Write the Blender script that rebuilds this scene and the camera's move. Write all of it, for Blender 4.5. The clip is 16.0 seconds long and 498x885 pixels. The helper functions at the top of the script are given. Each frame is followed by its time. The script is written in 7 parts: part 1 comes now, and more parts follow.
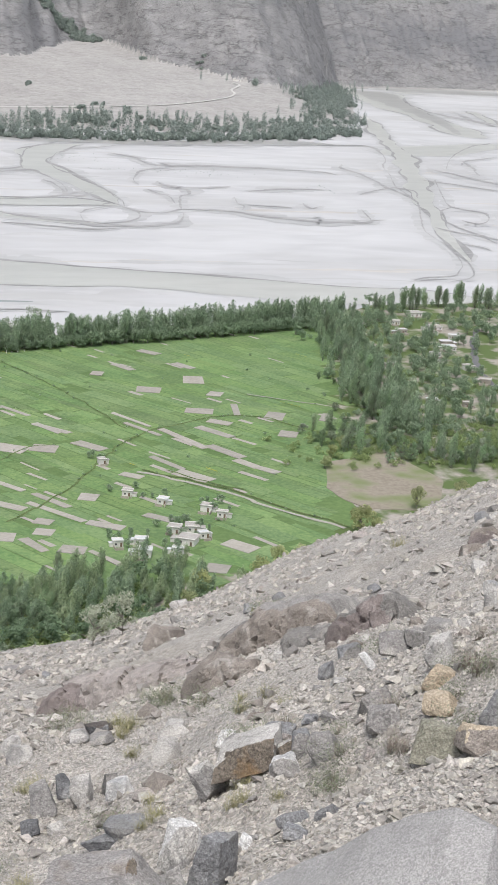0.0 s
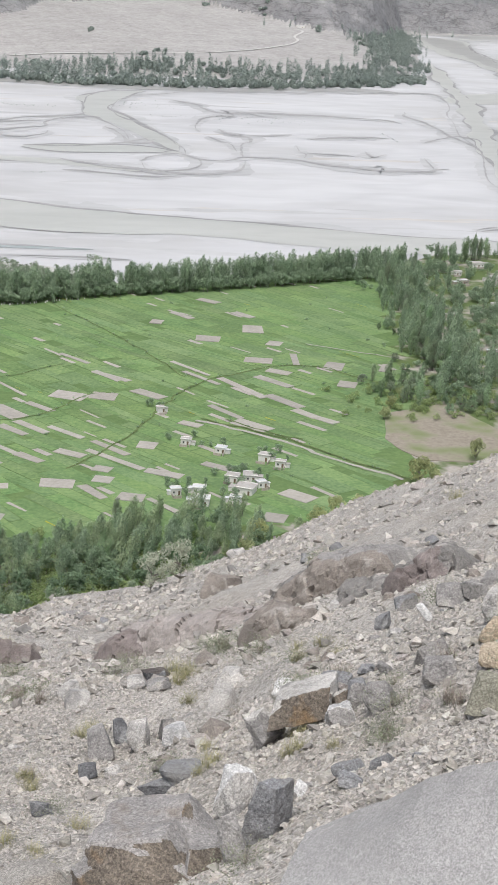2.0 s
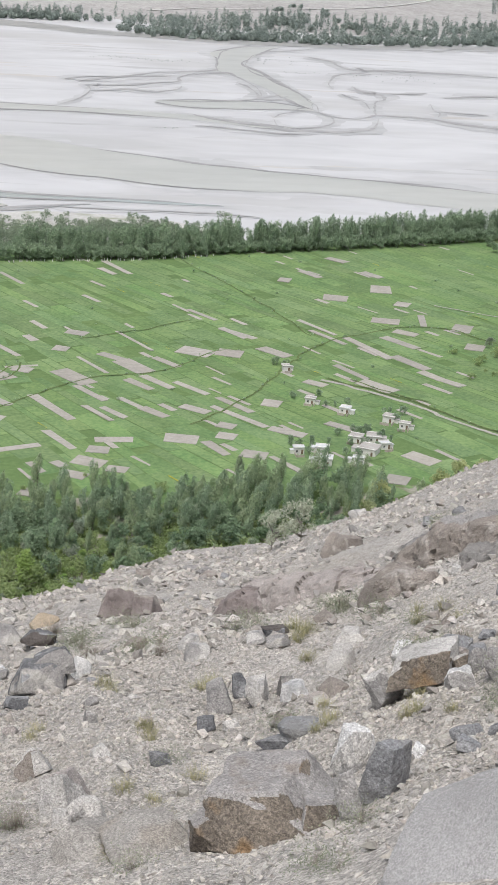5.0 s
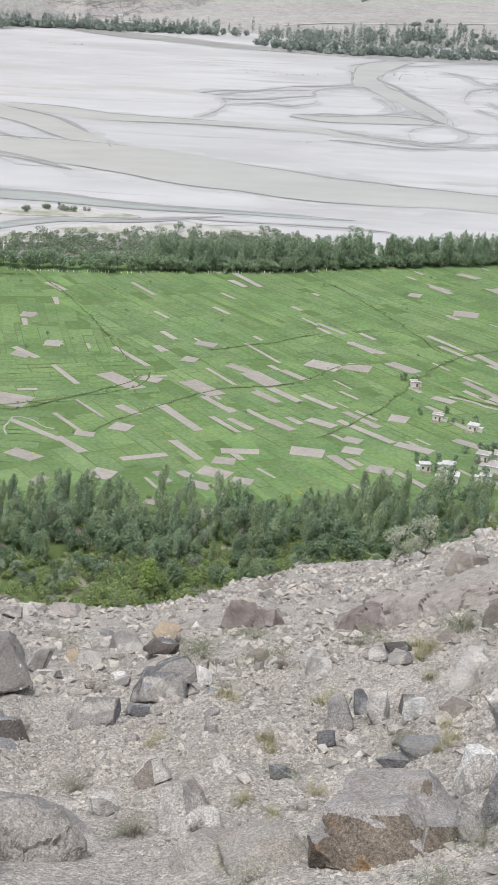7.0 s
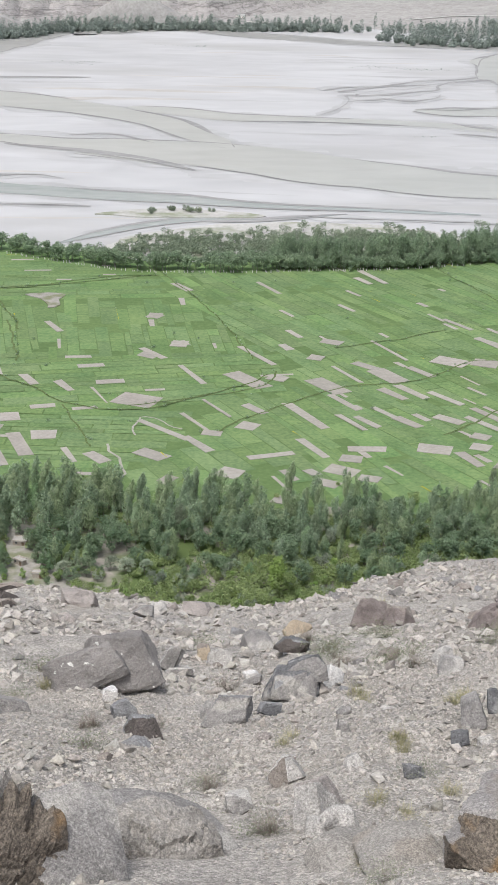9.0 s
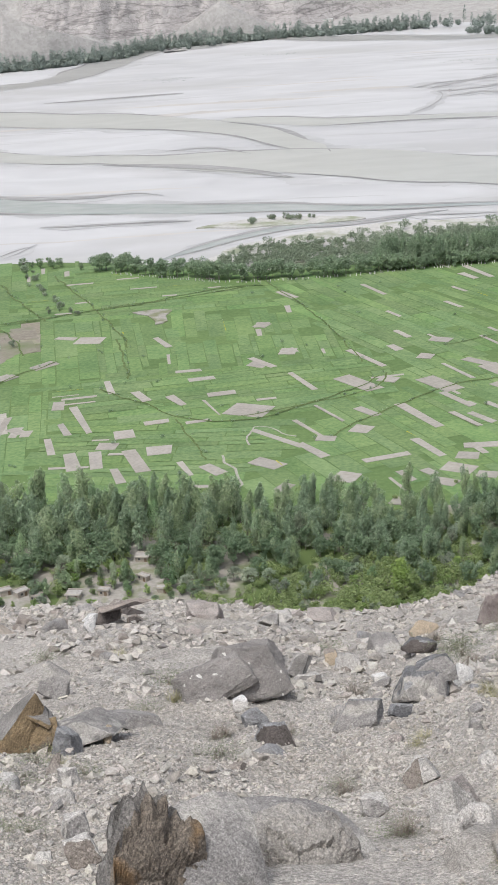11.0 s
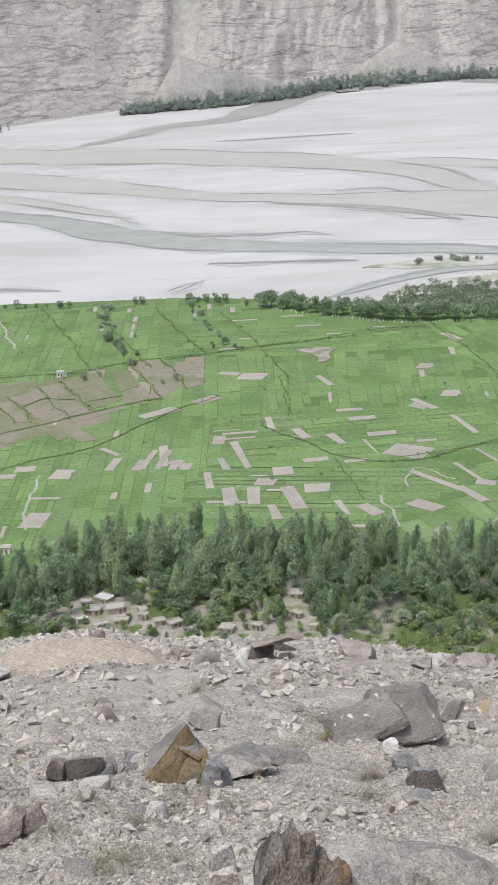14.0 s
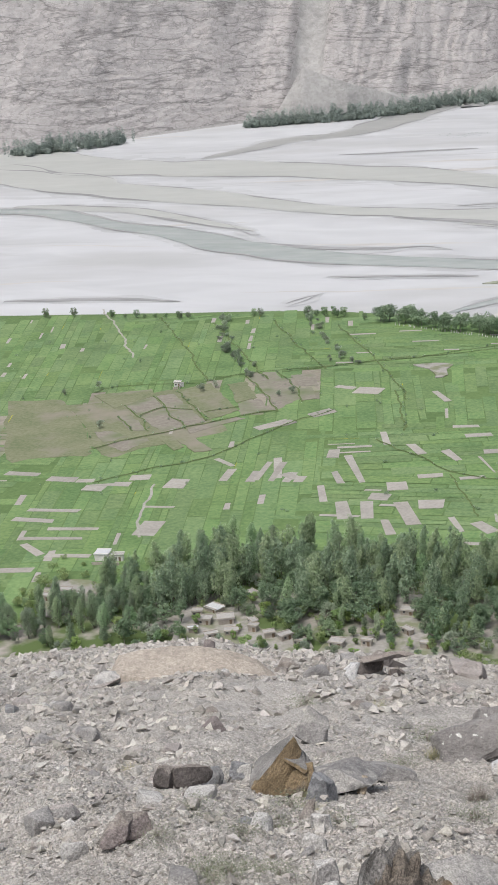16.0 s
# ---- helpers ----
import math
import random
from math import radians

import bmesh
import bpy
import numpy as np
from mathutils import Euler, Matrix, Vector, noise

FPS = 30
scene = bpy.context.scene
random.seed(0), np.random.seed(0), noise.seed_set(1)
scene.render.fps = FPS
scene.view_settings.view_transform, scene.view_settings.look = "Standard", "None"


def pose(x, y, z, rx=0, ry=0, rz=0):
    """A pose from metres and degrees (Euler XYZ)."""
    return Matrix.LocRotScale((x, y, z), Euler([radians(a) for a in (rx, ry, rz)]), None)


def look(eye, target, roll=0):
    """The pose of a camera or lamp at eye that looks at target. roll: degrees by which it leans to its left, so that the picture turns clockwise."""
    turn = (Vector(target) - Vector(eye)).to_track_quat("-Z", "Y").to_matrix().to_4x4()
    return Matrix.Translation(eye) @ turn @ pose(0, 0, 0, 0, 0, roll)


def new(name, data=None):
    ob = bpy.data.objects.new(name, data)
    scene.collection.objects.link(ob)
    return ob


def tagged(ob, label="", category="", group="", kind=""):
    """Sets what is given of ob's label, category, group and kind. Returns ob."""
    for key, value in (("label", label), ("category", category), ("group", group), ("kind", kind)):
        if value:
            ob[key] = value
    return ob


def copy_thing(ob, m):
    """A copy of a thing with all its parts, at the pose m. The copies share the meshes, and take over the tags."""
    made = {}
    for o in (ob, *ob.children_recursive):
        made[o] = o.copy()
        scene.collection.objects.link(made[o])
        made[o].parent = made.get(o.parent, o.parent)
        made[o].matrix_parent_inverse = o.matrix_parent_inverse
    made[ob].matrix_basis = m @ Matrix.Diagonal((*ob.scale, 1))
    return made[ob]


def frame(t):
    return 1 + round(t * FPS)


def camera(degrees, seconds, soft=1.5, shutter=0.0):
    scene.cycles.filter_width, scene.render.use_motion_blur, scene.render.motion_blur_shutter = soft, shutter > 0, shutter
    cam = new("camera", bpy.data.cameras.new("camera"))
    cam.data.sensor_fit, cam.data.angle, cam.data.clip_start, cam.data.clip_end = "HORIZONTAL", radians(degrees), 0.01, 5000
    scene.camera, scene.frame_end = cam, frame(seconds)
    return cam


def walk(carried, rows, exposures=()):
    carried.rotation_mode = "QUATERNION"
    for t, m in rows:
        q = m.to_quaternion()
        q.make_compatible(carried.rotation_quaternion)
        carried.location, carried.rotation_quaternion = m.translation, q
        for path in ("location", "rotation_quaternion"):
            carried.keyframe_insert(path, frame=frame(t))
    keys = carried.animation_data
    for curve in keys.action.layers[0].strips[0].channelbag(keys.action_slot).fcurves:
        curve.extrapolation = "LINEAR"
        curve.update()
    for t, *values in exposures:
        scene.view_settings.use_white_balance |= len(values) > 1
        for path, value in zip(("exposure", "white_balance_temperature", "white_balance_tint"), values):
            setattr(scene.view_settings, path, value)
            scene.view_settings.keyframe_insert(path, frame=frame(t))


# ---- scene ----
EXPOSURE = 0.25
# ---- camera and walk ----
cam = camera(18.59, 16.0, soft=0.5)
ROWS = [
    (0.0, 0.000, 0.000, 222.000, 73.57, -3.36, -14.01),
    (0.5, 0.001, 0.008, 221.997, 73.15, -3.45, -13.59),
    (1.0, -0.006, 0.004, 221.999, 72.69, -3.54, -12.78),
    (1.5, -0.004, 0.005, 221.998, 72.16, -3.46, -12.18),
    (2.0, -0.006, 0.001, 221.999, 71.54, -3.35, -11.70),
    (2.5, -0.010, -0.002, 222.004, 71.15, -3.31, -11.15),
    (3.0, -0.014, -0.012, 222.007, 70.94, -3.36, -10.62),
    (3.5, -0.017, -0.002, 222.001, 70.62, -3.43, -9.76),
    (4.0, -0.021, -0.004, 222.001, 70.15, -3.48, -8.68),
    (4.2, -0.016, -0.008, 221.999, 70.01, -3.45, -8.28),
    (6.3, -0.037, 0.007, 221.999, 69.54, -3.42, -4.11),
    (6.5, -0.037, 0.006, 221.995, 69.57, -3.43, -3.62),
    (7.0, -0.035, 0.016, 221.989, 69.95, -3.13, -1.78),
    (7.5, -0.036, 0.015, 221.989, 70.47, -2.60, 0.18),
    (8.0, -0.040, 0.006, 221.993, 70.29, -2.13, 1.37),
    (8.2, -0.059, 0.009, 221.996, 70.06, -2.23, 1.77),
    (10.3, -0.039, -0.010, 221.998, 69.76, 3.04, 4.13),
    (10.5, -0.043, -0.014, 222.001, 69.82, 3.55, 4.36),
    (11.0, -0.042, -0.011, 222.000, 70.06, 4.01, 5.28),
    (11.5, -0.042, -0.018, 222.002, 70.38, 4.06, 6.25),
    (12.0, -0.050, -0.010, 221.997, 70.66, 4.00, 7.60),
    (12.5, -0.055, -0.007, 221.993, 70.97, 3.98, 8.88),
    (13.0, -0.057, -0.006, 221.992, 71.29, 3.96, 9.88),
    (13.5, -0.058, -0.010, 221.996, 71.63, 3.96, 10.78),
    (14.0, -0.058, -0.007, 221.991, 71.93, 3.95, 11.64),
    (14.5, -0.055, -0.016, 221.997, 72.17, 3.93, 12.60),
    (15.0, -0.053, -0.019, 222.000, 72.34, 3.95, 13.86),
    (15.5, -0.053, -0.019, 222.002, 72.47, 3.87, 15.09),
    (16.0, -0.054, -0.021, 221.998, 72.72, 3.83, 16.22),
]
walk(cam, [(t, pose(*row)) for t, *row in ROWS], [(0.0, EXPOSURE + 0.04), (6.0, EXPOSURE), (12.5, EXPOSURE), (16.0, EXPOSURE - 0.09)])

# ---- world and sun: bright overcast ----
SUN_ELEVATION, SUN_ROTATION = radians(66), radians(203)
world = bpy.data.worlds.new("overcast_sky")
scene.world = world
world.use_nodes = True
wn, wl = world.node_tree.nodes, world.node_tree.links
sky = wn.new("ShaderNodeTexSky")
sky.sky_type, sky.sun_disc = "NISHITA", False
sky.sun_elevation, sky.sun_rotation = SUN_ELEVATION, SUN_ROTATION
sky.air_density, sky.dust_density, sky.ozone_density = 1.0, 4.0, 1.0
cloud = wn.new("ShaderNodeHueSaturation")
cloud.inputs["Saturation"].default_value = 0.58
wl.new(sky.outputs[0], cloud.inputs["Color"])
wl.new(cloud.outputs[0], wn["Background"].inputs["Color"])
wn["Background"].inputs["Strength"].default_value = 0.142
sun = new("sun", bpy.data.lights.new("sun", "SUN"))
sun.data.energy, sun.data.angle, sun.data.color = 1.65, radians(24), (0.985, 0.99, 0.97)
sun.matrix_world = look((0, 0, 400), Vector((0, 0, 400)) - Vector((
    math.sin(SUN_ROTATION) * math.cos(SUN_ELEVATION), math.cos(SUN_ROTATION) * math.cos(SUN_ELEVATION), math.sin(SUN_ELEVATION))))


# ---- materials ----
def tint(c, k):
    return tuple(min(1.0, v * k) for v in c) + (1.0,)


def surface(name, dark, light, coarse, fine, rough=0.9, bump=0.0, bump_scale=None, vary="", amount=0.0, stretch=(1, 1, 1), third=None, third_scale=1.0, third_cut=(0.55, 0.65), warp=0.0, spin=0.0, pebbles=None, leaf=False, cracks=None):
    """A weathered surface: two colours mixed by a coarse and a fine noise (sizes per metre), a third one in patches, relief, and a shift from piece to piece."""
    m = bpy.data.materials.new(name)
    m.use_nodes = True
    n, l = m.node_tree.nodes, m.node_tree.links
    bsdf = n["Principled BSDF"]
    bsdf.inputs["Roughness"].default_value = rough
    bsdf.inputs["Specular IOR Level"].default_value = 0.25
    geo = n.new("ShaderNodeNewGeometry")
    turn = n.new("ShaderNodeMapping")
    turn.inputs["Scale"].default_value = stretch
    turn.inputs["Rotation"].default_value = (0, 0, radians(spin))
    l.new(geo.outputs["Position"], turn.inputs["Vector"])
    spots = []
    for size, detail in ((coarse, 5), (fine, 2.5)):
        t = n.new("ShaderNodeTexNoise")
        t.inputs["Scale"].default_value, t.inputs["Detail"].default_value = size, detail
        t.inputs["Roughness"].default_value, t.inputs["Distortion"].default_value = 0.6, warp
        l.new(turn.outputs[0], t.inputs["Vector"])
        spots.append(t)
    both = n.new("ShaderNodeMix")
    both.inputs[0].default_value = 0.5
    l.new(spots[0].outputs[0], both.inputs[2])
    l.new(spots[1].outputs[0], both.inputs[3])
    ramp = n.new("ShaderNodeValToRGB")
    ramp.color_ramp.elements[0].position, ramp.color_ramp.elements[0].color = 0.36, tint(dark, 1)
    ramp.color_ramp.elements[1].position, ramp.color_ramp.elements[1].color = 0.64, tint(light, 1)
    l.new(both.outputs[0], ramp.inputs[0])
    colour = ramp.outputs[0]
    if third:
        t = n.new("ShaderNodeTexNoise")
        t.inputs["Scale"].default_value, t.inputs["Detail"].default_value = third_scale, 5
        l.new(turn.outputs[0], t.inputs["Vector"])
        cut = n.new("ShaderNodeMapRange")
        cut.inputs[1].default_value, cut.inputs[2].default_value = third_cut
        l.new(t.outputs[0], cut.inputs[0])
        mix = n.new("ShaderNodeMix")
        mix.data_type = "RGBA"
        l.new(cut.outputs[0], mix.inputs[0])
        l.new(colour, mix.inputs[6])
        mix.inputs[7].default_value = tint(third, 1)
        colour = mix.outputs[2]
    if vary:
        shift = n.new("ShaderNodeHueSaturation")
        pick = n.new("ShaderNodeObjectInfo").outputs["Random"] if vary == "object" else geo.outputs["Random Per Island"]
        for socket, lo, hi in (("Value", 1 - amount, 1 + amount), ("Hue", 0.5 - amount * 0.06, 0.5 + amount * 0.06), ("Saturation", 1 - amount * 0.6, 1 + amount * 0.6)):
            r = n.new("ShaderNodeMapRange")
            r.inputs[3].default_value, r.inputs[4].default_value = lo, hi
            src = pick
            if socket != "Value":
                w = n.new("ShaderNodeMath")
                w.operation = "MULTIPLY"
                w.inputs[1].default_value = 7.31 if socket == "Hue" else 13.7
                l.new(pick, w.inputs[0])
                f = n.new("ShaderNodeMath")
                f.operation = "FRACT"
                l.new(w.outputs[0], f.inputs[0])
                src = f.outputs[0]
            l.new(src, r.inputs[0])
            l.new(r.outputs[0], shift.inputs[socket])
        l.new(colour, shift.inputs["Color"])
        colour = shift.outputs[0]
    pebble_height = None
    if pebbles:
        for size, strength, stands in pebbles:
            cell = n.new("ShaderNodeTexVoronoi")
            cell.inputs["Scale"].default_value, cell.inputs["Randomness"].default_value = size, 1.0
            l.new(turn.outputs[0], cell.inputs["Vector"])
            grey = n.new("ShaderNodeSeparateColor")
            l.new(cell.outputs["Color"], grey.inputs[0])
            r = n.new("ShaderNodeMapRange")
            r.inputs[3].default_value, r.inputs[4].default_value = 1 - strength, 1 + strength
            l.new(grey.outputs[0], r.inputs[0])
            shade = n.new("ShaderNodeHueSaturation")
            l.new(r.outputs[0], shade.inputs["Value"])
            l.new(colour, shade.inputs["Color"])
            colour = shade.outputs[0]
            tall = n.new("ShaderNodeMath")
            tall.operation = "MULTIPLY"
            tall.inputs[1].default_value = -stands
            l.new(cell.outputs["Distance"], tall.inputs[0])
            if pebble_height is None:
                pebble_height = tall.outputs[0]
            else:
                both_heights = n.new("ShaderNodeMath")
                l.new(pebble_height, both_heights.inputs[0])
                l.new(tall.outputs[0], both_heights.inputs[1])
                pebble_height = both_heights.outputs[0]
    for size, thin, depth, shape in cracks or ():
        lay = n.new("ShaderNodeMapping")
        lay.inputs["Scale"].default_value = shape
        l.new(geo.outputs["Position"], lay.inputs["Vector"])
        field = n.new("ShaderNodeTexNoise")
        field.inputs["Scale"].default_value, field.inputs["Detail"].default_value = size, 5
        field.inputs["Roughness"].default_value, field.inputs["Distortion"].default_value = 0.55, 0.4
        l.new(lay.outputs[0], field.inputs["Vector"])
        off = n.new("ShaderNodeMath")
        off.operation = "SUBTRACT"
        off.inputs[1].default_value = 0.5
        l.new(field.outputs[0], off.inputs[0])
        away = n.new("ShaderNodeMath")
        away.operation = "ABSOLUTE"
        l.new(off.outputs[0], away.inputs[0])
        open_by = n.new("ShaderNodeMapRange")
        open_by.inputs[2].default_value = thin
        open_by.inputs[3].default_value = 1 - depth
        l.new(away.outputs[0], open_by.inputs[0])
        dim = n.new("ShaderNodeHueSaturation")
        l.new(open_by.outputs[0], dim.inputs["Value"])
        l.new(colour, dim.inputs["Color"])
        colour = dim.outputs[0]
        if pebble_height is None:
            pebble_height = open_by.outputs[0]
        else:
            more = n.new("ShaderNodeMath")
            l.new(pebble_height, more.inputs[0])
            l.new(open_by.outputs[0], more.inputs[1])
            pebble_height = more.outputs[0]
    l.new(colour, bsdf.inputs["Base Color"])
    if bump:
        b = n.new("ShaderNodeBump")
        b.inputs["Strength"].default_value = 1.0
        b.inputs["Distance"].default_value = bump
        h = spots[1]
        if bump_scale:
            h = n.new("ShaderNodeTexNoise")
            h.inputs["Scale"].default_value, h.inputs["Detail"].default_value = bump_scale, 2.5
            h.inputs["Roughness"].default_value = 0.65
            l.new(turn.outputs[0], h.inputs["Vector"])
        height = h.outputs[0]
        if pebble_height is not None:
            total = n.new("ShaderNodeMath")
            l.new(h.outputs[0], total.inputs[0])
            l.new(pebble_height, total.inputs[1])
            height = total.outputs[0]
        l.new(height, b.inputs["Height"])
        l.new(b.outputs[0], bsdf.inputs["Normal"])
    if leaf:
        glow = n.new("ShaderNodeBsdfTranslucent")
        l.new(colour, glow.inputs["Color"])
        blend = n.new("ShaderNodeMixShader")
        blend.inputs[0].default_value = 0.5
        l.new(bsdf.outputs[0], blend.inputs[1])
        l.new(glow.outputs[0], blend.inputs[2])
        l.new(blend.outputs[0], n["Material Output"].inputs["Surface"])
    return m


SAND = surface("river_sand", (0.43, 0.43, 0.435), (0.53, 0.53, 0.535), 0.004, 0.02, 0.85, 0.05, stretch=(0.45, 1, 1), third=(0.40, 0.395, 0.388), third_scale=0.007, third_cut=(0.52, 0.74), warp=0.8)
WET = surface("wet_sand", (0.235, 0.232, 0.228), (0.35, 0.345, 0.34), 0.02, 0.12, 0.6, stretch=(0.4, 1, 1), warp=0.5)
SILT = surface("wet_silt", (0.265, 0.262, 0.258), (0.40, 0.395, 0.39), 0.02, 0.12, 0.6, stretch=(0.4, 1, 1), warp=0.5)
DAMP = surface("damp_sand", (0.38, 0.38, 0.38), (0.485, 0.485, 0.485), 0.01, 0.05, 0.75, stretch=(0.4, 1, 1), warp=0.8)
BEIGE = surface("beige_silt", (0.42, 0.40, 0.375), (0.52, 0.50, 0.475), 0.01, 0.05, 0.8, stretch=(0.4, 1, 1), warp=0.8)
WATER = surface("silty_water", (0.395, 0.40, 0.375), (0.455, 0.458, 0.432), 0.01, 0.05, 0.45, 0.02, 0.6, stretch=(0.4, 1, 1), warp=0.5)
GREY_WATER = surface("grey_water", (0.30, 0.30, 0.288), (0.37, 0.37, 0.355), 0.01, 0.05, 0.4, 0.02, 0.6, stretch=(0.4, 1, 1), warp=0.5)
GREEN_WATER = surface("clear_water", (0.31, 0.345, 0.33), (0.39, 0.415, 0.40), 0.02, 0.08, 0.25, 0.02, 0.6, stretch=(0.4, 1, 1))
FIELD = surface("green_field", (0.09, 0.15, 0.055), (0.145, 0.215, 0.08), 0.02, 0.4, 0.95, 0.05)
CROP = surface("green_crop", (0.105, 0.179, 0.072), (0.197, 0.281, 0.117), 0.035, 0.5, 0.95, 0.05, vary="island", amount=0.11)
BUND = surface("weedy_ridge", (0.075, 0.115, 0.035), (0.15, 0.19, 0.08), 0.3, 1.2, 0.95)
MUSTARD = surface("mustard_flowers", (0.28, 0.30, 0.03), (0.48, 0.44, 0.04), 0.5, 2.0, 0.95)
SOIL = surface("bare_soil", (0.29, 0.27, 0.24), (0.38, 0.354, 0.32), 0.08, 0.6, 0.95, 0.04, vary="object", amount=0.10)
BROWN = surface("fallow_earth", (0.225, 0.20, 0.16), (0.31, 0.28, 0.235), 0.05, 0.4, 0.95, 0.04, third=(0.17, 0.20, 0.10), third_scale=0.05, third_cut=(0.47, 0.66), vary="island", amount=0.14)
DULL = surface("stubble_field", (0.14, 0.165, 0.085), (0.225, 0.225, 0.145), 0.05, 0.5, 0.95, 0.04, third=(0.25, 0.225, 0.18), third_scale=0.035, third_cut=(0.50, 0.66))
DUST = surface("village_dust", (0.27, 0.245, 0.21), (0.38, 0.35, 0.315), 0.06, 0.5, 0.95, 0.05, third=(0.10, 0.14, 0.05), third_scale=0.05, third_cut=(0.40, 0.52))
TRACK = surface("dirt_track", (0.28, 0.275, 0.23), (0.40, 0.385, 0.34), 0.1, 0.8, 0.95)
TRACK_PALE = surface("pale_road", (0.46, 0.45, 0.43), (0.56, 0.55, 0.53), 0.1, 0.8, 0.95)
GRAVEL = surface("river_gravel", (0.40, 0.39, 0.365), (0.52, 0.51, 0.485), 0.05, 0.4, 0.95, 0.04, third=(0.27, 0.29, 0.21), third_scale=0.04, third_cut=(0.52, 0.66))
ASPHALT = surface("worn_asphalt", (0.12, 0.12, 0.125), (0.18, 0.18, 0.185), 0.1, 1.0, 0.9)
SCREE = surface("scree_ground", (0.314, 0.294, 0.270), (0.448, 0.420, 0.386), 0.35, 2.5, 0.95, third=(0.365, 0.335, 0.296), third_scale=0.5, third_cut=(0.52, 0.72), bump=0.008, pebbles=((60.0, 0.28, 0.9), (140.0, 0.28, 0.5), (26.0, 0.16, 0.6)))
STONE = surface("loose_stone", (0.28, 0.262, 0.237), (0.47, 0.44, 0.40), 1.5, 40.0, 0.9, 0.006, 40.0, vary="island", amount=0.36, pebbles=((120.0, 0.15, 0.0),))
# Mountain rock and fan: pale in themselves, lightened further in place of distance haze.
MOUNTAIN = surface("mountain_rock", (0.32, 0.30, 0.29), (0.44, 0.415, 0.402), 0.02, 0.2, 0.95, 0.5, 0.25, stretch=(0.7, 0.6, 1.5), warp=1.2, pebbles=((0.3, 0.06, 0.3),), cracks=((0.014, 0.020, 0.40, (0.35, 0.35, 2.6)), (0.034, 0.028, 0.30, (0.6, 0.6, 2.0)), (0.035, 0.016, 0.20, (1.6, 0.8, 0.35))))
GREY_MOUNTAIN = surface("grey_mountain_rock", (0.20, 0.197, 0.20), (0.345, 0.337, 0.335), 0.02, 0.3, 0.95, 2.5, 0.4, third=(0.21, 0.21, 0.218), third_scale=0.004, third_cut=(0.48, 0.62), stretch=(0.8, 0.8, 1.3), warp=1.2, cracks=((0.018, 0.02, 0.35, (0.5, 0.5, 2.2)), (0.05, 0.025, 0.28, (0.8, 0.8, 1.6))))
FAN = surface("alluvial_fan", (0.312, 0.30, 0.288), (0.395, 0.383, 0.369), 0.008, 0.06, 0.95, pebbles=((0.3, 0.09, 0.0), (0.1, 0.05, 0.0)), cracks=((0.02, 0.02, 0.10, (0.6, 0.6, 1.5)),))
SPRING_LEAF = surface("spring_foliage", (0.33, 0.36, 0.17), (0.47, 0.50, 0.28), 0.25, 1.5, 0.75, vary="object", amount=0.15, leaf=True)
BARK = surface("pale_bark", (0.13, 0.115, 0.095), (0.27, 0.25, 0.22), 1.0, 8.0, 0.9)
POPLAR_LEAF = surface("poplar_foliage", (0.24, 0.325, 0.198), (0.392, 0.485, 0.32), 0.25, 1.5, 0.75, vary="object", amount=0.3, leaf=True)
BROAD_LEAF = surface("broad_foliage", (0.20, 0.285, 0.165), (0.338, 0.43, 0.272), 0.25, 1.5, 0.75, vary="object", amount=0.3, leaf=True)
GREY_LEAF = surface("silvery_foliage", (0.25, 0.3, 0.22), (0.4, 0.46, 0.345), 0.25, 1.5, 0.75, vary="object", amount=0.3, leaf=True)
FRESH_LEAF = surface("fresh_foliage", (0.225, 0.325, 0.115), (0.365, 0.465, 0.2), 0.25, 1.5, 0.75, vary="object", amount=0.22, leaf=True)
# Paler and bluer than near leaves: distance haze put into the colour.
FAR_LEAF = surface("far_hazed_foliage", (0.26, 0.305, 0.275), (0.385, 0.435, 0.39), 0.05, 0.4, 0.85, vary="island", amount=0.15, leaf=True)
BELT_LEAF = surface("belt_foliage", (0.225, 0.305, 0.20), (0.377, 0.47, 0.322), 0.06, 0.5, 0.8, vary="island", amount=0.22, leaf=True)
WALL = surface("whitewashed_wall", (0.62, 0.60, 0.57), (0.76, 0.74, 0.71), 0.3, 2.0, 0.9)
MUD = surface("mud_wall", (0.33, 0.29, 0.25), (0.45, 0.41, 0.36), 0.3, 2.0, 0.95)
ROOF = surface("earth_roof", (0.30, 0.283, 0.262), (0.43, 0.41, 0.385), 0.2, 1.5, 0.95)
METAL_ROOF = surface("pale_metal_roof", (0.47, 0.475, 0.48), (0.60, 0.605, 0.61), 0.3, 2.0, 0.5)
DARK = surface("dark_opening", (0.06, 0.06, 0.062), (0.11, 0.11, 0.11), 1.0, 3.0, 0.5)
WOOD = surface("weathered_wood", (0.14, 0.10, 0.07), (0.24, 0.18, 0.13), 0.8, 6.0, 0.85)


# ---- small helpers ----
def lattice(ix, iy, seed):
    h = (ix.astype(np.int64) * 374761393 + iy.astype(np.int64) * 668265263 + seed * 144269504) & 0xFFFFFFFF
    h = ((h ^ (h >> 13)) * 1274126177) & 0xFFFFFFFF
    return ((h ^ (h >> 16)) & 0xFFFF) / 65535.0


def value_noise(x, y, seed=0):
    ix, iy = np.floor(x), np.floor(y)
    fx, fy = x - ix, y - iy
    fx, fy = fx * fx * (3 - 2 * fx), fy * fy * (3 - 2 * fy)
    a, b = lattice(ix, iy, seed), lattice(ix + 1, iy, seed)
    c, d = lattice(ix, iy + 1, seed), lattice(ix + 1, iy + 1, seed)
    return (a * (1 - fx) + b * fx) * (1 - fy) + (c * (1 - fx) + d * fx) * fy - 0.5


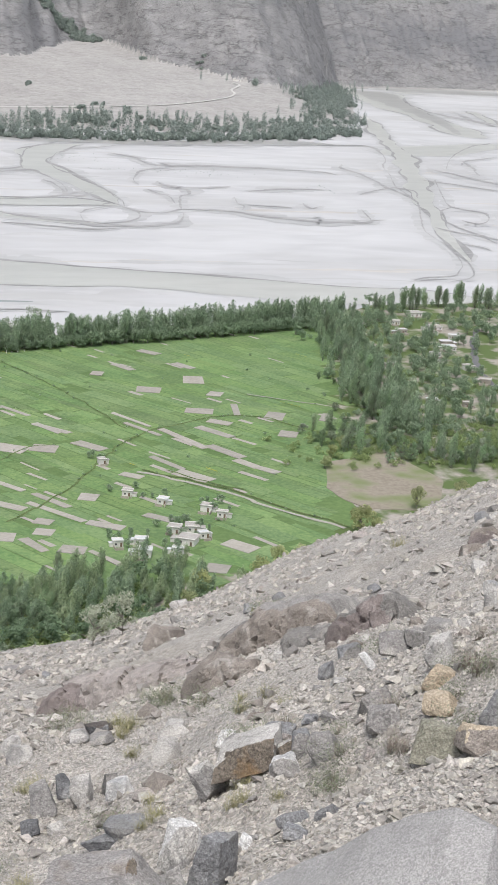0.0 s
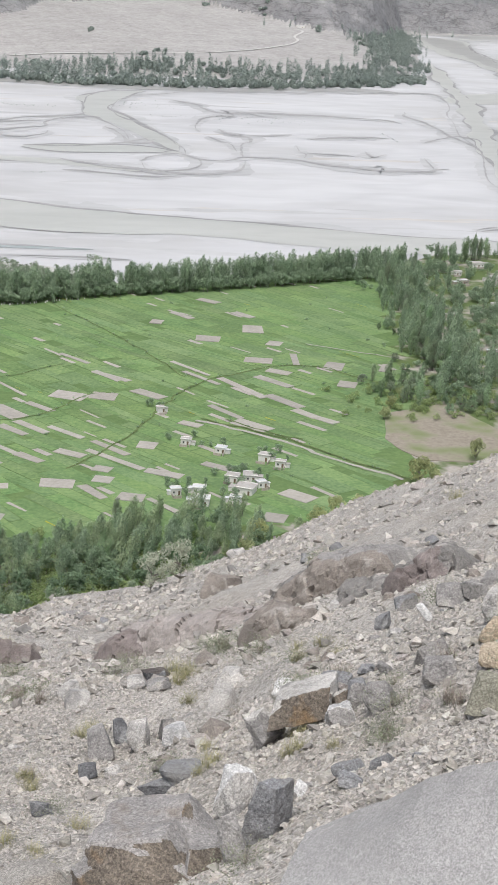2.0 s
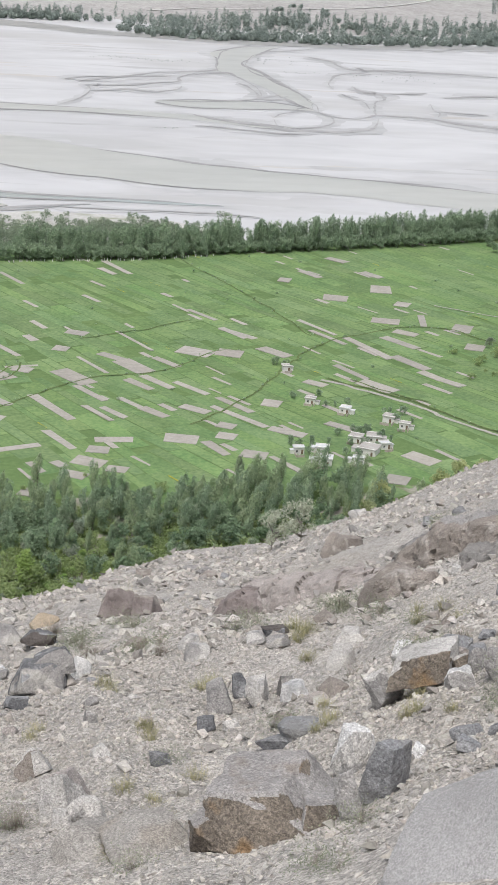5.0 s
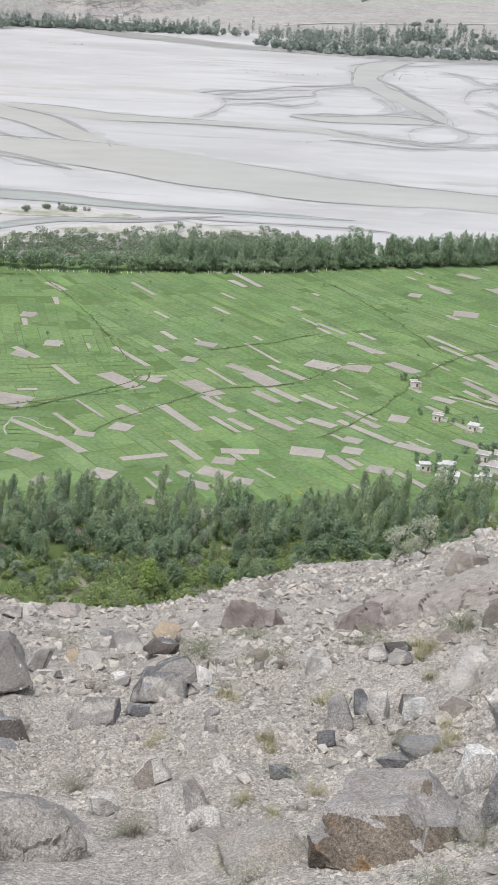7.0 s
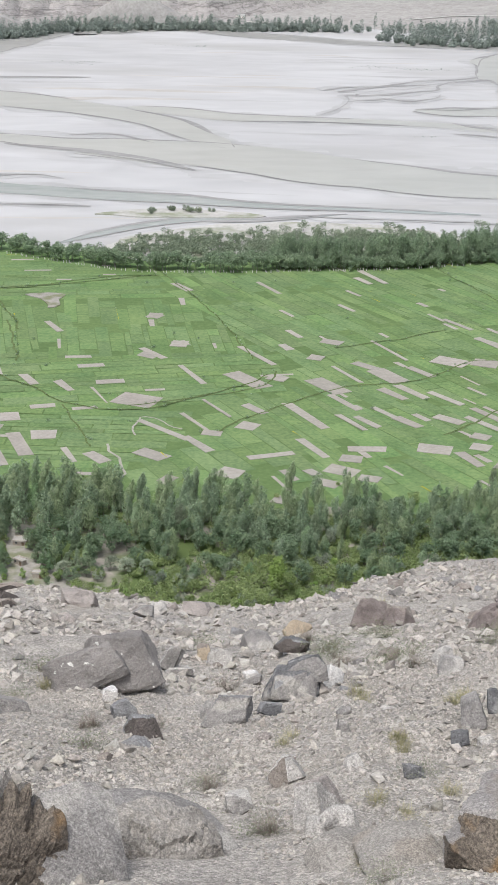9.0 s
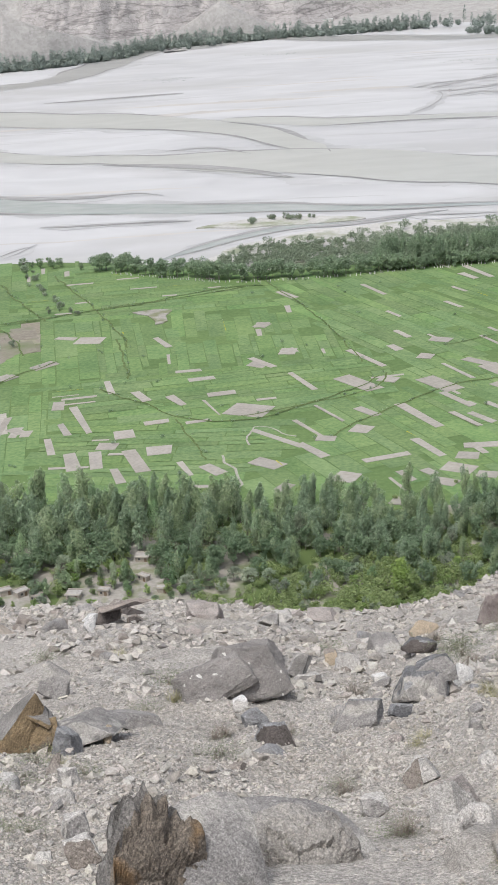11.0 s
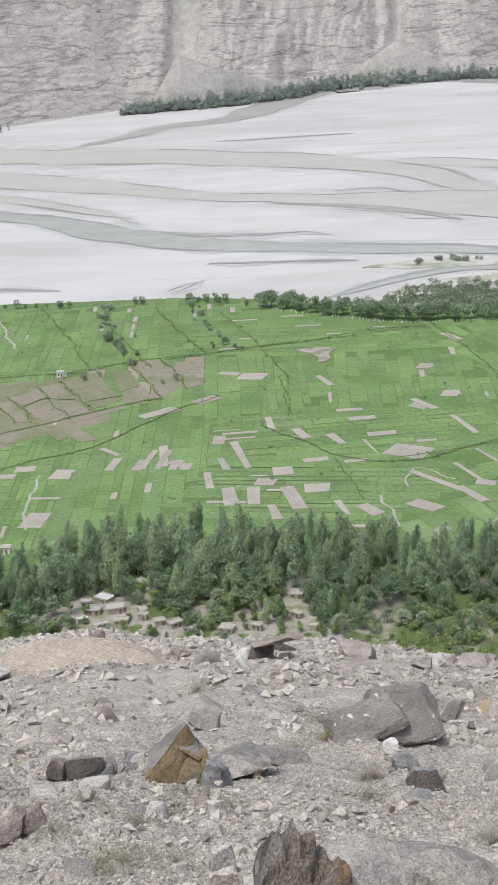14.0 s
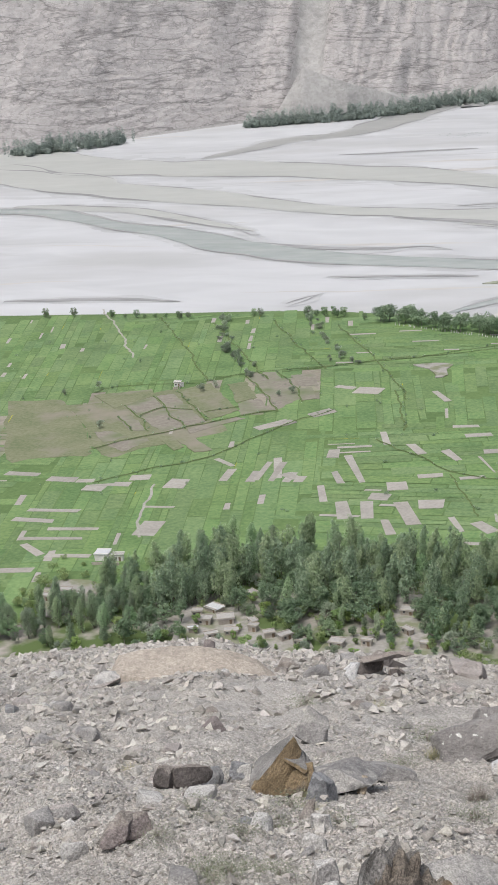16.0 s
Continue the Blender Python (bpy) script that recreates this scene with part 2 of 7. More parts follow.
def fbm(x, y, octaves=5, seed=0, gain=0.5):
    total, size, amp = 0.0, 1.0, 1.0
    for o in range(octaves):
        total = total + amp * value_noise(x * size + 17.3 * o, y * size - 9.1 * o, seed + o)
        size, amp = size * 2.03, amp * gain
    return total


def fbm3(x, y, z, octaves=5, seed=0, gain=0.5):
    """The same kind of noise in three dimensions."""
    total, size, amp = 0.0, 1.0, 1.0
    for o in range(octaves):
        k = z * size + 5.7 * o
        i = np.floor(k)
        t = k - i
        t = t * t * (3 - 2 * t)
        u, v = x * size + 17.3 * o, y * size - 9.1 * o
        total = total + amp * ((1 - t) * value_noise(u + i * 37, v + i * 91, seed + o) + t * value_noise(u + (i + 1) * 37, v + (i + 1) * 91, seed + o))
        size, amp = size * 2.03, amp * gain
    return total


def mesh_object(name, verts, faces, materials, parent=None, smooth=False, label="", index=None):
    me = bpy.data.meshes.new(name)
    me.from_pydata([tuple(v) for v in verts], [], [tuple(int(i) for i in f) for f in faces])
    for m in materials if isinstance(materials, (list, tuple)) else [materials]:
        me.materials.append(m)
    if index is not None:
        me.polygons.foreach_set("material_index", np.asarray(index, dtype=np.int32))
    if smooth:
        me.polygons.foreach_set("use_smooth", np.ones(len(me.polygons), dtype=bool))
    me.update()
    ob = new(name, me)
    if parent:
        ob.parent = parent
    if label:
        ob["label"] = label
    return ob


def grid_faces(rows, cols, wrap=False):
    i = np.arange((rows - 1) * cols).reshape(rows - 1, cols)
    if not wrap:
        i = i[:, :-1]
        j = i + 1
    else:
        j = np.roll(i, -1, axis=1)
    return np.stack([i, j, j + cols, i + cols], axis=-1).reshape(-1, 4)


def part(name, bm, material, parent, label=""):
    me = bpy.data.meshes.new(name)
    bm.to_mesh(me)
    bm.free()
    me.materials.append(material)
    ob = new(name, me)
    ob.parent = parent
    if label:
        ob["label"] = label
    return ob


def box(bm, x0, y0, z0, x1, y1, z1, bevel=0.0):
    made = bmesh.ops.create_cube(bm, size=1.0, matrix=Matrix.Translation(((x0 + x1) / 2, (y0 + y1) / 2, (z0 + z1) / 2)) @ Matrix.Diagonal((x1 - x0, y1 - y0, z1 - z0, 1)))
    if bevel:
        edges = list({e for v in made["verts"] for e in v.link_edges})
        bmesh.ops.bevel(bm, geom=edges, offset=bevel, segments=1, affect="EDGES")
    return bm


def thing(name, place, label, category, group="", kind="", rz=0.0, size=1.0):
    ob = new(name)
    ob.matrix_basis = pose(*place, 0, 0, rz) @ Matrix.Scale(size, 4)
    ob.empty_display_size = 0.2
    return tagged(ob, label, category, group, kind)


def smooth_path(points, step):
    """Catmull-Rom through the control points, sampled about every step metres; each point carries any number of values."""
    p = np.array(points, dtype=float)
    p = np.vstack([2 * p[0] - p[1], p, 2 * p[-1] - p[-2]])
    out = []
    for i in range(1, len(p) - 2):
        n = max(2, int(np.hypot(*(p[i + 1, :2] - p[i, :2])) / step))
        for t in np.arange(n) / n:
            a, b, c, d = p[i - 1], p[i], p[i + 1], p[i + 2]
            out.append(0.5 * (2 * b + (c - a) * t + (2 * a - 5 * b + 4 * c - d) * t * t + (3 * b - a - 3 * c + d) * t ** 3))
    out.append(p[-2])
    return np.array(out)


def ribbon(path, widths, z, wobble=0.0, seed=0, scale=0.03):
    """Vertices and faces of a flat band along a path, with uneven edges."""
    d = np.gradient(path[:, :2], axis=0)
    d /= np.linalg.norm(d, axis=1)[:, None] + 1e-9
    n = np.stack([-d[:, 1], d[:, 0]], axis=1)
    s = np.cumsum(np.r_[0, np.hypot(*np.diff(path[:, :2], axis=0).T)])
    zero = np.zeros_like(s)
    w1 = widths / 2 * (1 + wobble * fbm(s * scale, zero, 4, seed)) + 0.05
    w2 = widths / 2 * (1 + wobble * fbm(s * scale, zero + 50, 4, seed + 9)) + 0.05
    left, right = path[:, :2] + n * w1[:, None], path[:, :2] - n * w2[:, None]
    v = np.empty((len(path) * 2, 3))
    v[0::2, :2], v[1::2, :2], v[:, 2] = left, right, z
    f = [(2 * i, 2 * i + 1, 2 * i + 3, 2 * i + 2) for i in range(len(path) - 1)]
    return v, f


# ---- the valley floor: one sheet, a green terrace that steps down to the river bed ----
EYE = 222.0
XS = np.r_[np.arange(-4600, -1000, 300), np.arange(-1000, 1400, 20), np.arange(1400, 4700, 300)].astype(float)


def terrace_edge(x):
    return np.interp(x, [-4600, -460, -240, -188, -100, 0, 50, 100, 200, 335, 380, 480, 900, 4600], [965, 962, 970, 958, 922, 928, 940, 956, 988, 1040, 1080, 1098, 1115, 1140]) + 7 * fbm(np.asarray(x) * 0.02, np.zeros_like(np.asarray(x, dtype=float)), 3, 3)


def field_near_edge(x):
    return np.interp(x, [-400, -260, -190, -60, 0, 60, 120, 180, 220, 260], [440, 470, 520, 545, 540, 535, 545, 560, 590, 640])


EDGE = terrace_edge(XS)
NEAR_ROWS, FAR_ROWS = np.linspace(0, 1, 46), np.r_[0.0, np.linspace(0.0025, 1, 40) ** 1.5]
ground_rows = [np.stack([XS, 150 + (EDGE - 150) * t, 0 * XS], axis=1) for t in NEAR_ROWS]
ground_rows += [np.stack([XS, EDGE + 4 + (4990 - EDGE) * t, 0 * XS - 1.5 + 0.06 * fbm(XS * 0.01, EDGE * 0.01 + 40 * t, 3)], axis=1) for t in FAR_ROWS]
gv = np.concatenate(ground_rows)
gf = grid_faces(len(ground_rows), len(XS))
centre = gv[gf].mean(axis=1)
near_band = np.repeat(np.arange(len(ground_rows) - 1), len(XS) - 1) < len(NEAR_ROWS) - 1
green = (centre[:, 1] > field_near_edge(centre[:, 0]) - 8) & (centre[:, 0] < np.interp(centre[:, 1], [540, 640, 700, 900, 1000], [185, 225, 245, 285, 335]))
slot = np.where(near_band, np.where(green, 0, 1), 2)
ground = tagged(mesh_object("ground", gv, gf, [FIELD, DUST, SAND], smooth=True, index=slot), "flat valley floor with green fields beside a pale river bed", "ground", kind="structure")


def flat_patch(name, outline, z, material, parent, label="", wobble=2.0, seed=0):
    """A flat, thin piece of ground with an uneven, rounded outline."""
    p = smooth_path(list(outline) + [outline[0]], 6.0)[:-1, :2]
    p = p + np.stack([fbm(p[:, 0] * 0.05, p[:, 1] * 0.05, 3, seed), fbm(p[:, 1] * 0.05, p[:, 0] * 0.05, 3, seed + 5)], axis=1) * wobble
    n, c = len(p), p.mean(axis=0)
    v = [(*c, z)] + [(*q, z) for q in p] + [(*q, z - 1.0) for q in p]
    f = [(0, 1 + i, 1 + (i + 1) % n) for i in range(n)] + [(1 + i, 1 + n + i, 1 + n + (i + 1) % n, 1 + (i + 1) % n) for i in range(n)]
    return mesh_object(name, v, f, material, parent, label=label)


# ---- braided river: water between darker wet margins ----
CHANNELS = {}
CHANNELS['M'] = [(-1152, 1928, 155), (-963, 1835, 114), (-660, 1602, 87), (-496, 1504, 77), (-355, 1416, 50), (-238, 1371, 54), (-163, 1350, 80), (-100, 1332, 104), (-43, 1302, 110), (52, 1241, 103), (140, 1200, 96), (198, 1191, 76), (305, 1151, 72), (351, 1133, 70), (415, 1127, 63), (489, 1119, 50)]
CHANNELS['U'] = [(-1237, 2074, 207), (-1055, 2014, 185), (-732, 1787, 135), (-572, 1742, 124), (-429, 1691, 93.2), (-336, 1650, 87.7), (-255, 1605, 74.1), (-175, 1536, 55.4), (-124, 1462, 43.4), (-71, 1353, 38.1)]
CHANNELS['N'] = [(-909, 1508, 47), (-784, 1468, 42), (-706, 1443, 36), (-642, 1428, 42), (-544, 1350, 23), (-469, 1300, 46), (-364, 1215, 52), (-279, 1160, 50), (-142, 1131, 34), (-86, 1121, 29), (-27, 1108, 21), (48, 1099, 14), (129, 1090, 10)]
CHANNELS['N2'] = [(-706, 1472, 21), (-614, 1453, 23), (-541, 1422, 23), (-462, 1360, 18), (-387, 1292, 11)]
CHANNELS['N3'] = [(-360, 1235, 10), (-290, 1206, 13), (-225, 1211, 8)]
CHANNELS['N4'] = [(-277, 1354, 12), (-212, 1336, 14), (-153, 1302, 12), (-102, 1261, 8)]
CHANNELS['N5'] = [(-209, 1316, 14), (-148, 1293, 14), (-91, 1239, 6)]
CHANNELS['B'] = [(-168, 960, 6), (-147, 989, 9), (-117, 1027, 13), (-81, 1053, 16), (-33, 1057, 9), (31, 1084, 6)]
CHANNELS['F'] = [(-609, 1827, 16), (-537, 2012, 51), (-466, 2081, 46), (-408, 2401, 88), (-344, 2449, 132), (-223, 2486, 53), (-85, 2411, 62), (53, 2336, 52), (169, 2300, 45), (313, 2276, 56), (461, 2293, 37), (659, 2367, 42), (746, 2345, 42)]
CHANNELS['F2'] = [(-439, 1827, 11), (-343, 1839, 11), (-262, 1849, 11)]
CHANNELS['E1'] = [(-503, 1012, 11), (-415, 1018, 10), (-356, 1009, 6)]
CHANNELS['E2'] = [(-272, 1092, 6), (-154, 1090, 6)]
CHANNELS['E3'] = [(-281, 996, 2), (-273, 1020, 5), (-261, 1031, 4)]
CHANNELS['R7'] = [(1332, 3250, 27), (1284, 3036, 24), (1251, 2897, 22)]
CHANNELS['R8'] = [(1355, 3857, 71), (1449, 3813, 71)]
CHANNELS['R12'] = [(454, 1188, 7), (478, 1205, 8), (492, 1201, 8)]
CHANNELS['R1'] = [(1286, 3837, 151), (1189, 3378, 99), (1142, 3027, 74), (1104, 2770, 72), (1075, 2572, 61)]

CHANNELS['A0'] = [(-197, 1614, 41.6), (-135, 1580, 47.6), (-75, 1546, 44.3), (-18, 1545, 35.0), (39, 1543, 34.8), (95, 1530, 37.3), (150, 1510, 35.6), (202, 1483, 30.4), (242, 1457, 22.7)]
CHANNELS['A1'] = [(325, 2239, 25.8), (287, 2204, 44.6), (247, 2119, 57.1), (228, 2007, 37.8), (224, 1921, 55.1), (239, 1857, 36.9), (252, 1770, 32.5), (263, 1696, 30.5), (273, 1614, 16.7)]
CHANNELS['A2'] = [(273, 1601, 33.2), (237, 1620, 52.8), (194, 1617, 51.0), (147, 1612, 51.3), (101, 1625, 50.6)]
CHANNELS['A3'] = [(1267, 3863, 129.6), (1266, 3708, 102.5), (1212, 3403, 70.1), (1169, 3117, 50.4), (1125, 2869, 26.3), (1065, 2627, 14.3)]
CHANNELS['A4'] = [(1001, 3002, 12.9), (949, 2797, 30.9), (888, 2554, 30.1), (840, 2348, 24.7), (786, 2132, 30.8), (717, 1910, 28.5), (661, 1729, 24.0), (617, 1574, 16.9), (584, 1454, 15.3), (563, 1367, 12.0), (544, 1288, 8.4)]
CHANNELS['A5'] = [(780, 2225, 40), (835, 2275, 90), (915, 2335, 110), (988, 2395, 85), (1075, 2476, 66)]
CHANNELS['A6'] = [(1333, 4027, 111.2), (1441, 3966, 167.6), (1568, 3958, 161.6), (1700, 3952, 163.3), (1826, 3942, 165.4)]

# thin dark runnels that thread the sand bars: x, y, breadth
RUNNELS = []
RUNNELS.append([(169, 1867, 5.4), (188, 1889, 6.7), (210, 1900, 5.7), (223, 1831, 2.7), (231, 1766, 1.7), (228, 1703, 1.5), (218, 1673, 3.3), (199, 1656, 6.0), (168, 1646, 6.7), (149, 1642, 6.8)])
RUNNELS.append([(213, 1808, 4.7), (222, 1769, 3.6), (226, 1712, 2.8), (227, 1675, 6.8), (244, 1674, 7.1), (261, 1709, 3.7)])
RUNNELS.append([(285, 2249, 9.3), (246, 2190, 5.6), (222, 2097, 2.3), (203, 1962, 1.8), (201, 1909, 2.0)])
RUNNELS.append([(246, 2005, 1.9), (243, 1914, 3.2), (263, 1851, 4.1), (270, 1784, 2.8), (277, 1680, 2.6), (280, 1645, 1.9), (276, 1593, 1.5)])
RUNNELS.append([(246, 2005, 1.5), (266, 2097, 1.8), (298, 2163, 4.2), (330, 2187, 6.1), (393, 2246, 8.0), (491, 2270, 9.2), (616, 2310, 9.3)])
RUNNELS.append([(343, 2119, 9.7), (368, 2079, 6.4), (375, 2008, 6.3), (394, 1988, 13.3), (450, 2003, 13.0), (480, 1998, 13.5), (513, 2000, 13.8), (555, 1986, 13.8), (599, 1972, 13.2), (621, 1941, 10.9)])
RUNNELS.append([(324, 1786, 2.2), (327, 1834, 1.6), (348, 1911, 3.7), (380, 1954, 10.8), (401, 1947, 15.4)])
RUNNELS.append([(354, 1818, 6.4), (361, 1769, 8.5), (375, 1751, 5.9), (370, 1707, 2.6), (356, 1690, 3.0), (343, 1634, 2.0), (335, 1582, 2.1)])
RUNNELS.append([(381, 1763, 7.3), (414, 1774, 6.8), (437, 1789, 6.1)])
RUNNELS.append([(327, 1747, 3.0), (333, 1709, 3.3), (341, 1683, 2.1), (337, 1625, 1.5)])
RUNNELS.append([(253, 1606, 4.3), (264, 1620, 6.1), (274, 1622, 8.4)])
RUNNELS.append([(276, 1593, 4.5), (287, 1559, 7.2), (310, 1554, 6.9), (334, 1586, 6.8), (359, 1586, 9.6), (394, 1576, 9.2), (418, 1551, 8.5), (444, 1532, 8.8), (465, 1519, 9.2), (513, 1515, 8.1), (532, 1533, 5.1), (548, 1543, 6.1)])
RUNNELS.append([(220, 1540, 2.6), (236, 1574, 4.2), (263, 1595, 8.5), (281, 1574, 3.9), (281, 1534, 1.5), (271, 1503, 2.7), (254, 1485, 5.4), (233, 1475, 6.1), (224, 1470, 6.3), (218, 1487, 2.0), (219, 1532, 1.5)])
RUNNELS.append([(140, 1535, 9.9), (160, 1516, 10.1), (191, 1491, 10.3), (211, 1476, 9.9), (225, 1460, 11.6), (265, 1465, 10.8), (301, 1478, 8.5), (317, 1502, 2.7), (332, 1558, 2.0)])
RUNNELS.append([(134, 1468, 9.1), (165, 1459, 8.9), (211, 1437, 9.1), (239, 1444, 8.5)])
RUNNELS.append([(419, 1693, 1.5), (411, 1646, 1.9), (412, 1621, 1.6), (403, 1590, 1.5)])
RUNNELS.append([(449, 1747, 7.1), (491, 1775, 8.6), (528, 1783, 10.4), (550, 1782, 11.0)])
RUNNELS.append([(414, 1634, 9.4), (444, 1626, 9.4), (468, 1617, 9.3)])
RUNNELS.append([(490, 1660, 2.0), (487, 1616, 6.9), (511, 1642, 3.5)])
RUNNELS.append([(665, 2079, 3.0), (651, 2016, 5.8), (657, 1956, 7.2), (653, 1885, 5.5), (647, 1812, 5.6), (646, 1736, 4.8), (635, 1677, 3.4)])
RUNNELS.append([(590, 1750, 3.1), (622, 1791, 3.7), (655, 1825, 7.1), (665, 1811, 7.3), (673, 1791, 2.3), (654, 1727, 1.5)])
RUNNELS.append([(546, 1617, 2.2), (536, 1565, 2.1), (530, 1536, 2.0)])
RUNNELS.append([(616, 2310, 13.2), (748, 2353, 14.4), (795, 2351, 10.4), (785, 2251, 2.6), (756, 2145, 1.5), (726, 2068, 1.5), (701, 1966, 1.6), (665, 1843, 1.7), (652, 1762, 2.0), (635, 1677, 1.5), (600, 1571, 1.5), (573, 1489, 1.5), (561, 1433, 1.7), (557, 1382, 1.6), (543, 1318, 1.5), (530, 1273, 1.5), (514, 1239, 1.5), (500, 1216, 2.6), (473, 1207, 3.3), (456, 1195, 2.8)])
RUNNELS.append([(752, 1930, 1.7), (710, 1799, 1.6), (677, 1693, 1.7), (669, 1655, 4.6), (680, 1630, 7.4), (691, 1606, 3.1), (672, 1553, 1.5), (648, 1526, 7.8), (641, 1549, 6.0)])
RUNNELS.append([(669, 1655, 3.6), (643, 1620, 2.0), (621, 1562, 2.0), (614, 1513, 4.0), (617, 1458, 5.7), (629, 1424, 7.5), (642, 1402, 8.1)])
RUNNELS.append([(587, 1495, 6.4), (602, 1467, 6.3), (616, 1440, 4.9), (618, 1399, 3.6)])
RUNNELS.append([(569, 1400, 5.3), (589, 1376, 4.5), (592, 1354, 3.0)])
RUNNELS.append([(542, 1303, 1.6), (539, 1279, 1.5), (524, 1231, 1.5), (508, 1204, 1.6), (487, 1190, 2.6)])
RUNNELS.append([(793, 2039, 11.7), (810, 1974, 10.8), (826, 1888, 10.7), (845, 1826, 11.3)])
RUNNELS.append([(730, 1913, 9.3), (756, 1879, 8.8), (795, 1816, 8.3)])
RUNNELS.append([(884, 2159, 6.7), (867, 2085, 5.7), (840, 1987, 4.9)])
RUNNELS.append([(857, 2102, 4.0), (904, 2186, 8.4), (977, 2244, 13.7)])
RUNNELS.append([(1205, 3232, 15.6), (1216, 3057, 17.2), (1253, 2896, 18.6)])
RUNNELS.append([(1282, 3224, 11.2), (1233, 2974, 13.0), (1229, 2840, 16.8)])
RUNNELS.append([(818, 2059, 1.5), (889, 2220, 1.9), (988, 2395, 3.6), (1065, 2482, 6.0)])
RUNNELS.append([(10, 1772, 7.4), (37, 1797, 8.4), (84, 1825, 7.9), (127, 1873, 8.3), (184, 1906, 8.4), (205, 1937, 5.8)])
RUNNELS.append([(5, 1568, 3.5), (28, 1625, 2.8), (39, 1687, 1.6), (39, 1728, 5.7), (67, 1729, 9.1), (107, 1767, 7.9), (142, 1794, 5.5), (148, 1833, 3.5), (176, 1886, 5.0)])
RUNNELS.append([(41, 1683, 5.9), (79, 1709, 7.4), (104, 1695, 7.3), (133, 1719, 4.0), (145, 1756, 2.1)])
RUNNELS.append([(112, 1632, 8.6), (161, 1635, 7.9), (219, 1671, 6.2), (252, 1713, 4.9)])
RUNNELS.append([(24, 1761, 7.9), (84, 1816, 9.2), (141, 1841, 10.6)])
RUNNELS.append([(-422, 1332, 2.0), (-385, 1277, 2.5), (-378, 1281, 5.7)])
RUNNELS.append([(-324, 1213, 5.2), (-260, 1201, 5.4), (-224, 1209, 5.3), (-194, 1193, 4.3)])
RUNNELS.append([(-213, 1326, 7.2), (-171, 1304, 6.6), (-128, 1271, 5.9), (-103, 1249, 5.6)])
RUNNELS.append([(-273, 1093, 4.1), (-220, 1089, 4.1), (-170, 1093, 4.1)])
RUNNELS.append([(-277, 992, 2.9), (-267, 1014, 2.7), (-261, 1034, 2.4)])
RUNNELS.append([(-225, 1415, 6.0), (-184, 1420, 5.1), (-142, 1376, 3.5)])
RUNNELS.append([(0, 1073, 3.8), (39, 1067, 3.8), (99, 1064, 3.9), (146, 1055, 3.9)])
RUNNELS.append([(21, 927, 2.6), (55, 909, 2.3), (64, 889, 1.5)])

river = tagged(new("water"), "braided silty grey river channels on pale sand", "river", kind="structure")


def side_line(path, widths, side):
    """The path along one edge of a channel."""
    d = np.gradient(path[:, :2], axis=0)
    d /= np.linalg.norm(d, axis=1)[:, None] + 1e-9
    return path[:, :2] + np.stack([-d[:, 1], d[:, 0]], axis=1) * (widths / 2 * side)[:, None]


for number, (key, points) in enumerate(CHANNELS.items()):
    path = smooth_path(points, 6.0)
    path[:, 2] = np.maximum(path[:, 2], 2.0)
    bend = np.stack([fbm(path[:, 0] * 0.018, path[:, 1] * 0.018, 2, number), fbm(path[:, 1] * 0.018, path[:, 0] * 0.018, 2, number + 30)], axis=1) * np.minimum(path[:, 2:3], 30) * 0.4
    path[:, :2] += bend
    kernel = np.hanning(11)[1:-1] / np.hanning(11).sum()
    padded = np.concatenate([np.repeat(path[:1], 4, axis=0), path, np.repeat(path[-1:], 4, axis=0)])
    path = np.stack([np.convolve(padded[:, c], kernel, mode="valid") for c in range(3)], axis=1)
    n = len(path)
    s = np.arange(n) * 6.0
    ends = np.minimum(1, np.minimum(np.arange(n) + 1, n - np.arange(n)) / 8) ** 0.7
    wide = path[:, 2] * ends * (1 + 0.4 * fbm(s * 0.008, s * 0, 2, number))
    level = -1.40 + 0.004 * number
    wet = path[:, 2].max() < 14
    v, f = ribbon(path, wide * 1.25 + 9 * ends + 14 * np.maximum(0, fbm(s * 0.01, s * 0 + 3, 3, number)), level - 0.045 + 0.0004 * number, 0.5, number + 11, 0.03)
    mesh_object("damp_margin", v, f, DAMP, river, label="damp grey sand along a channel")
    v, f = ribbon(path, wide, level + 0.2, 0.12, number + 60, 0.02)
    v[:, 2] += np.linspace(0, 0.0008, len(v))
    mesh_object("channel", v, f, WET if wet else GREY_WATER if key in ("F", "A3", "A6") else GREEN_WATER if key in ("N", "B") else WATER, river)
    if not wet and key not in ("A3", "A5", "A6"):
        for side in (-1, 1):
            cut = np.maximum(0.0, 2.5 + 11 * fbm(s * 0.012, s * 0 + side, 3, number + 20)) * ends
            edge = np.concatenate([side_line(path, path[:, 2] * ends * (1 + 0.4 * fbm(s * 0.008, s * 0, 2, number)), side), path[:, 2:]], axis=1)
            v, f = ribbon(edge, cut, level + 0.3018 + 0.0004 * side, 0.2, number + 80, 0.02)
            v[:, 2] += np.linspace(0, 0.0004, len(v))
            mesh_object("cut_bank", v, f, WET, river, label="dark wet edge of a channel")

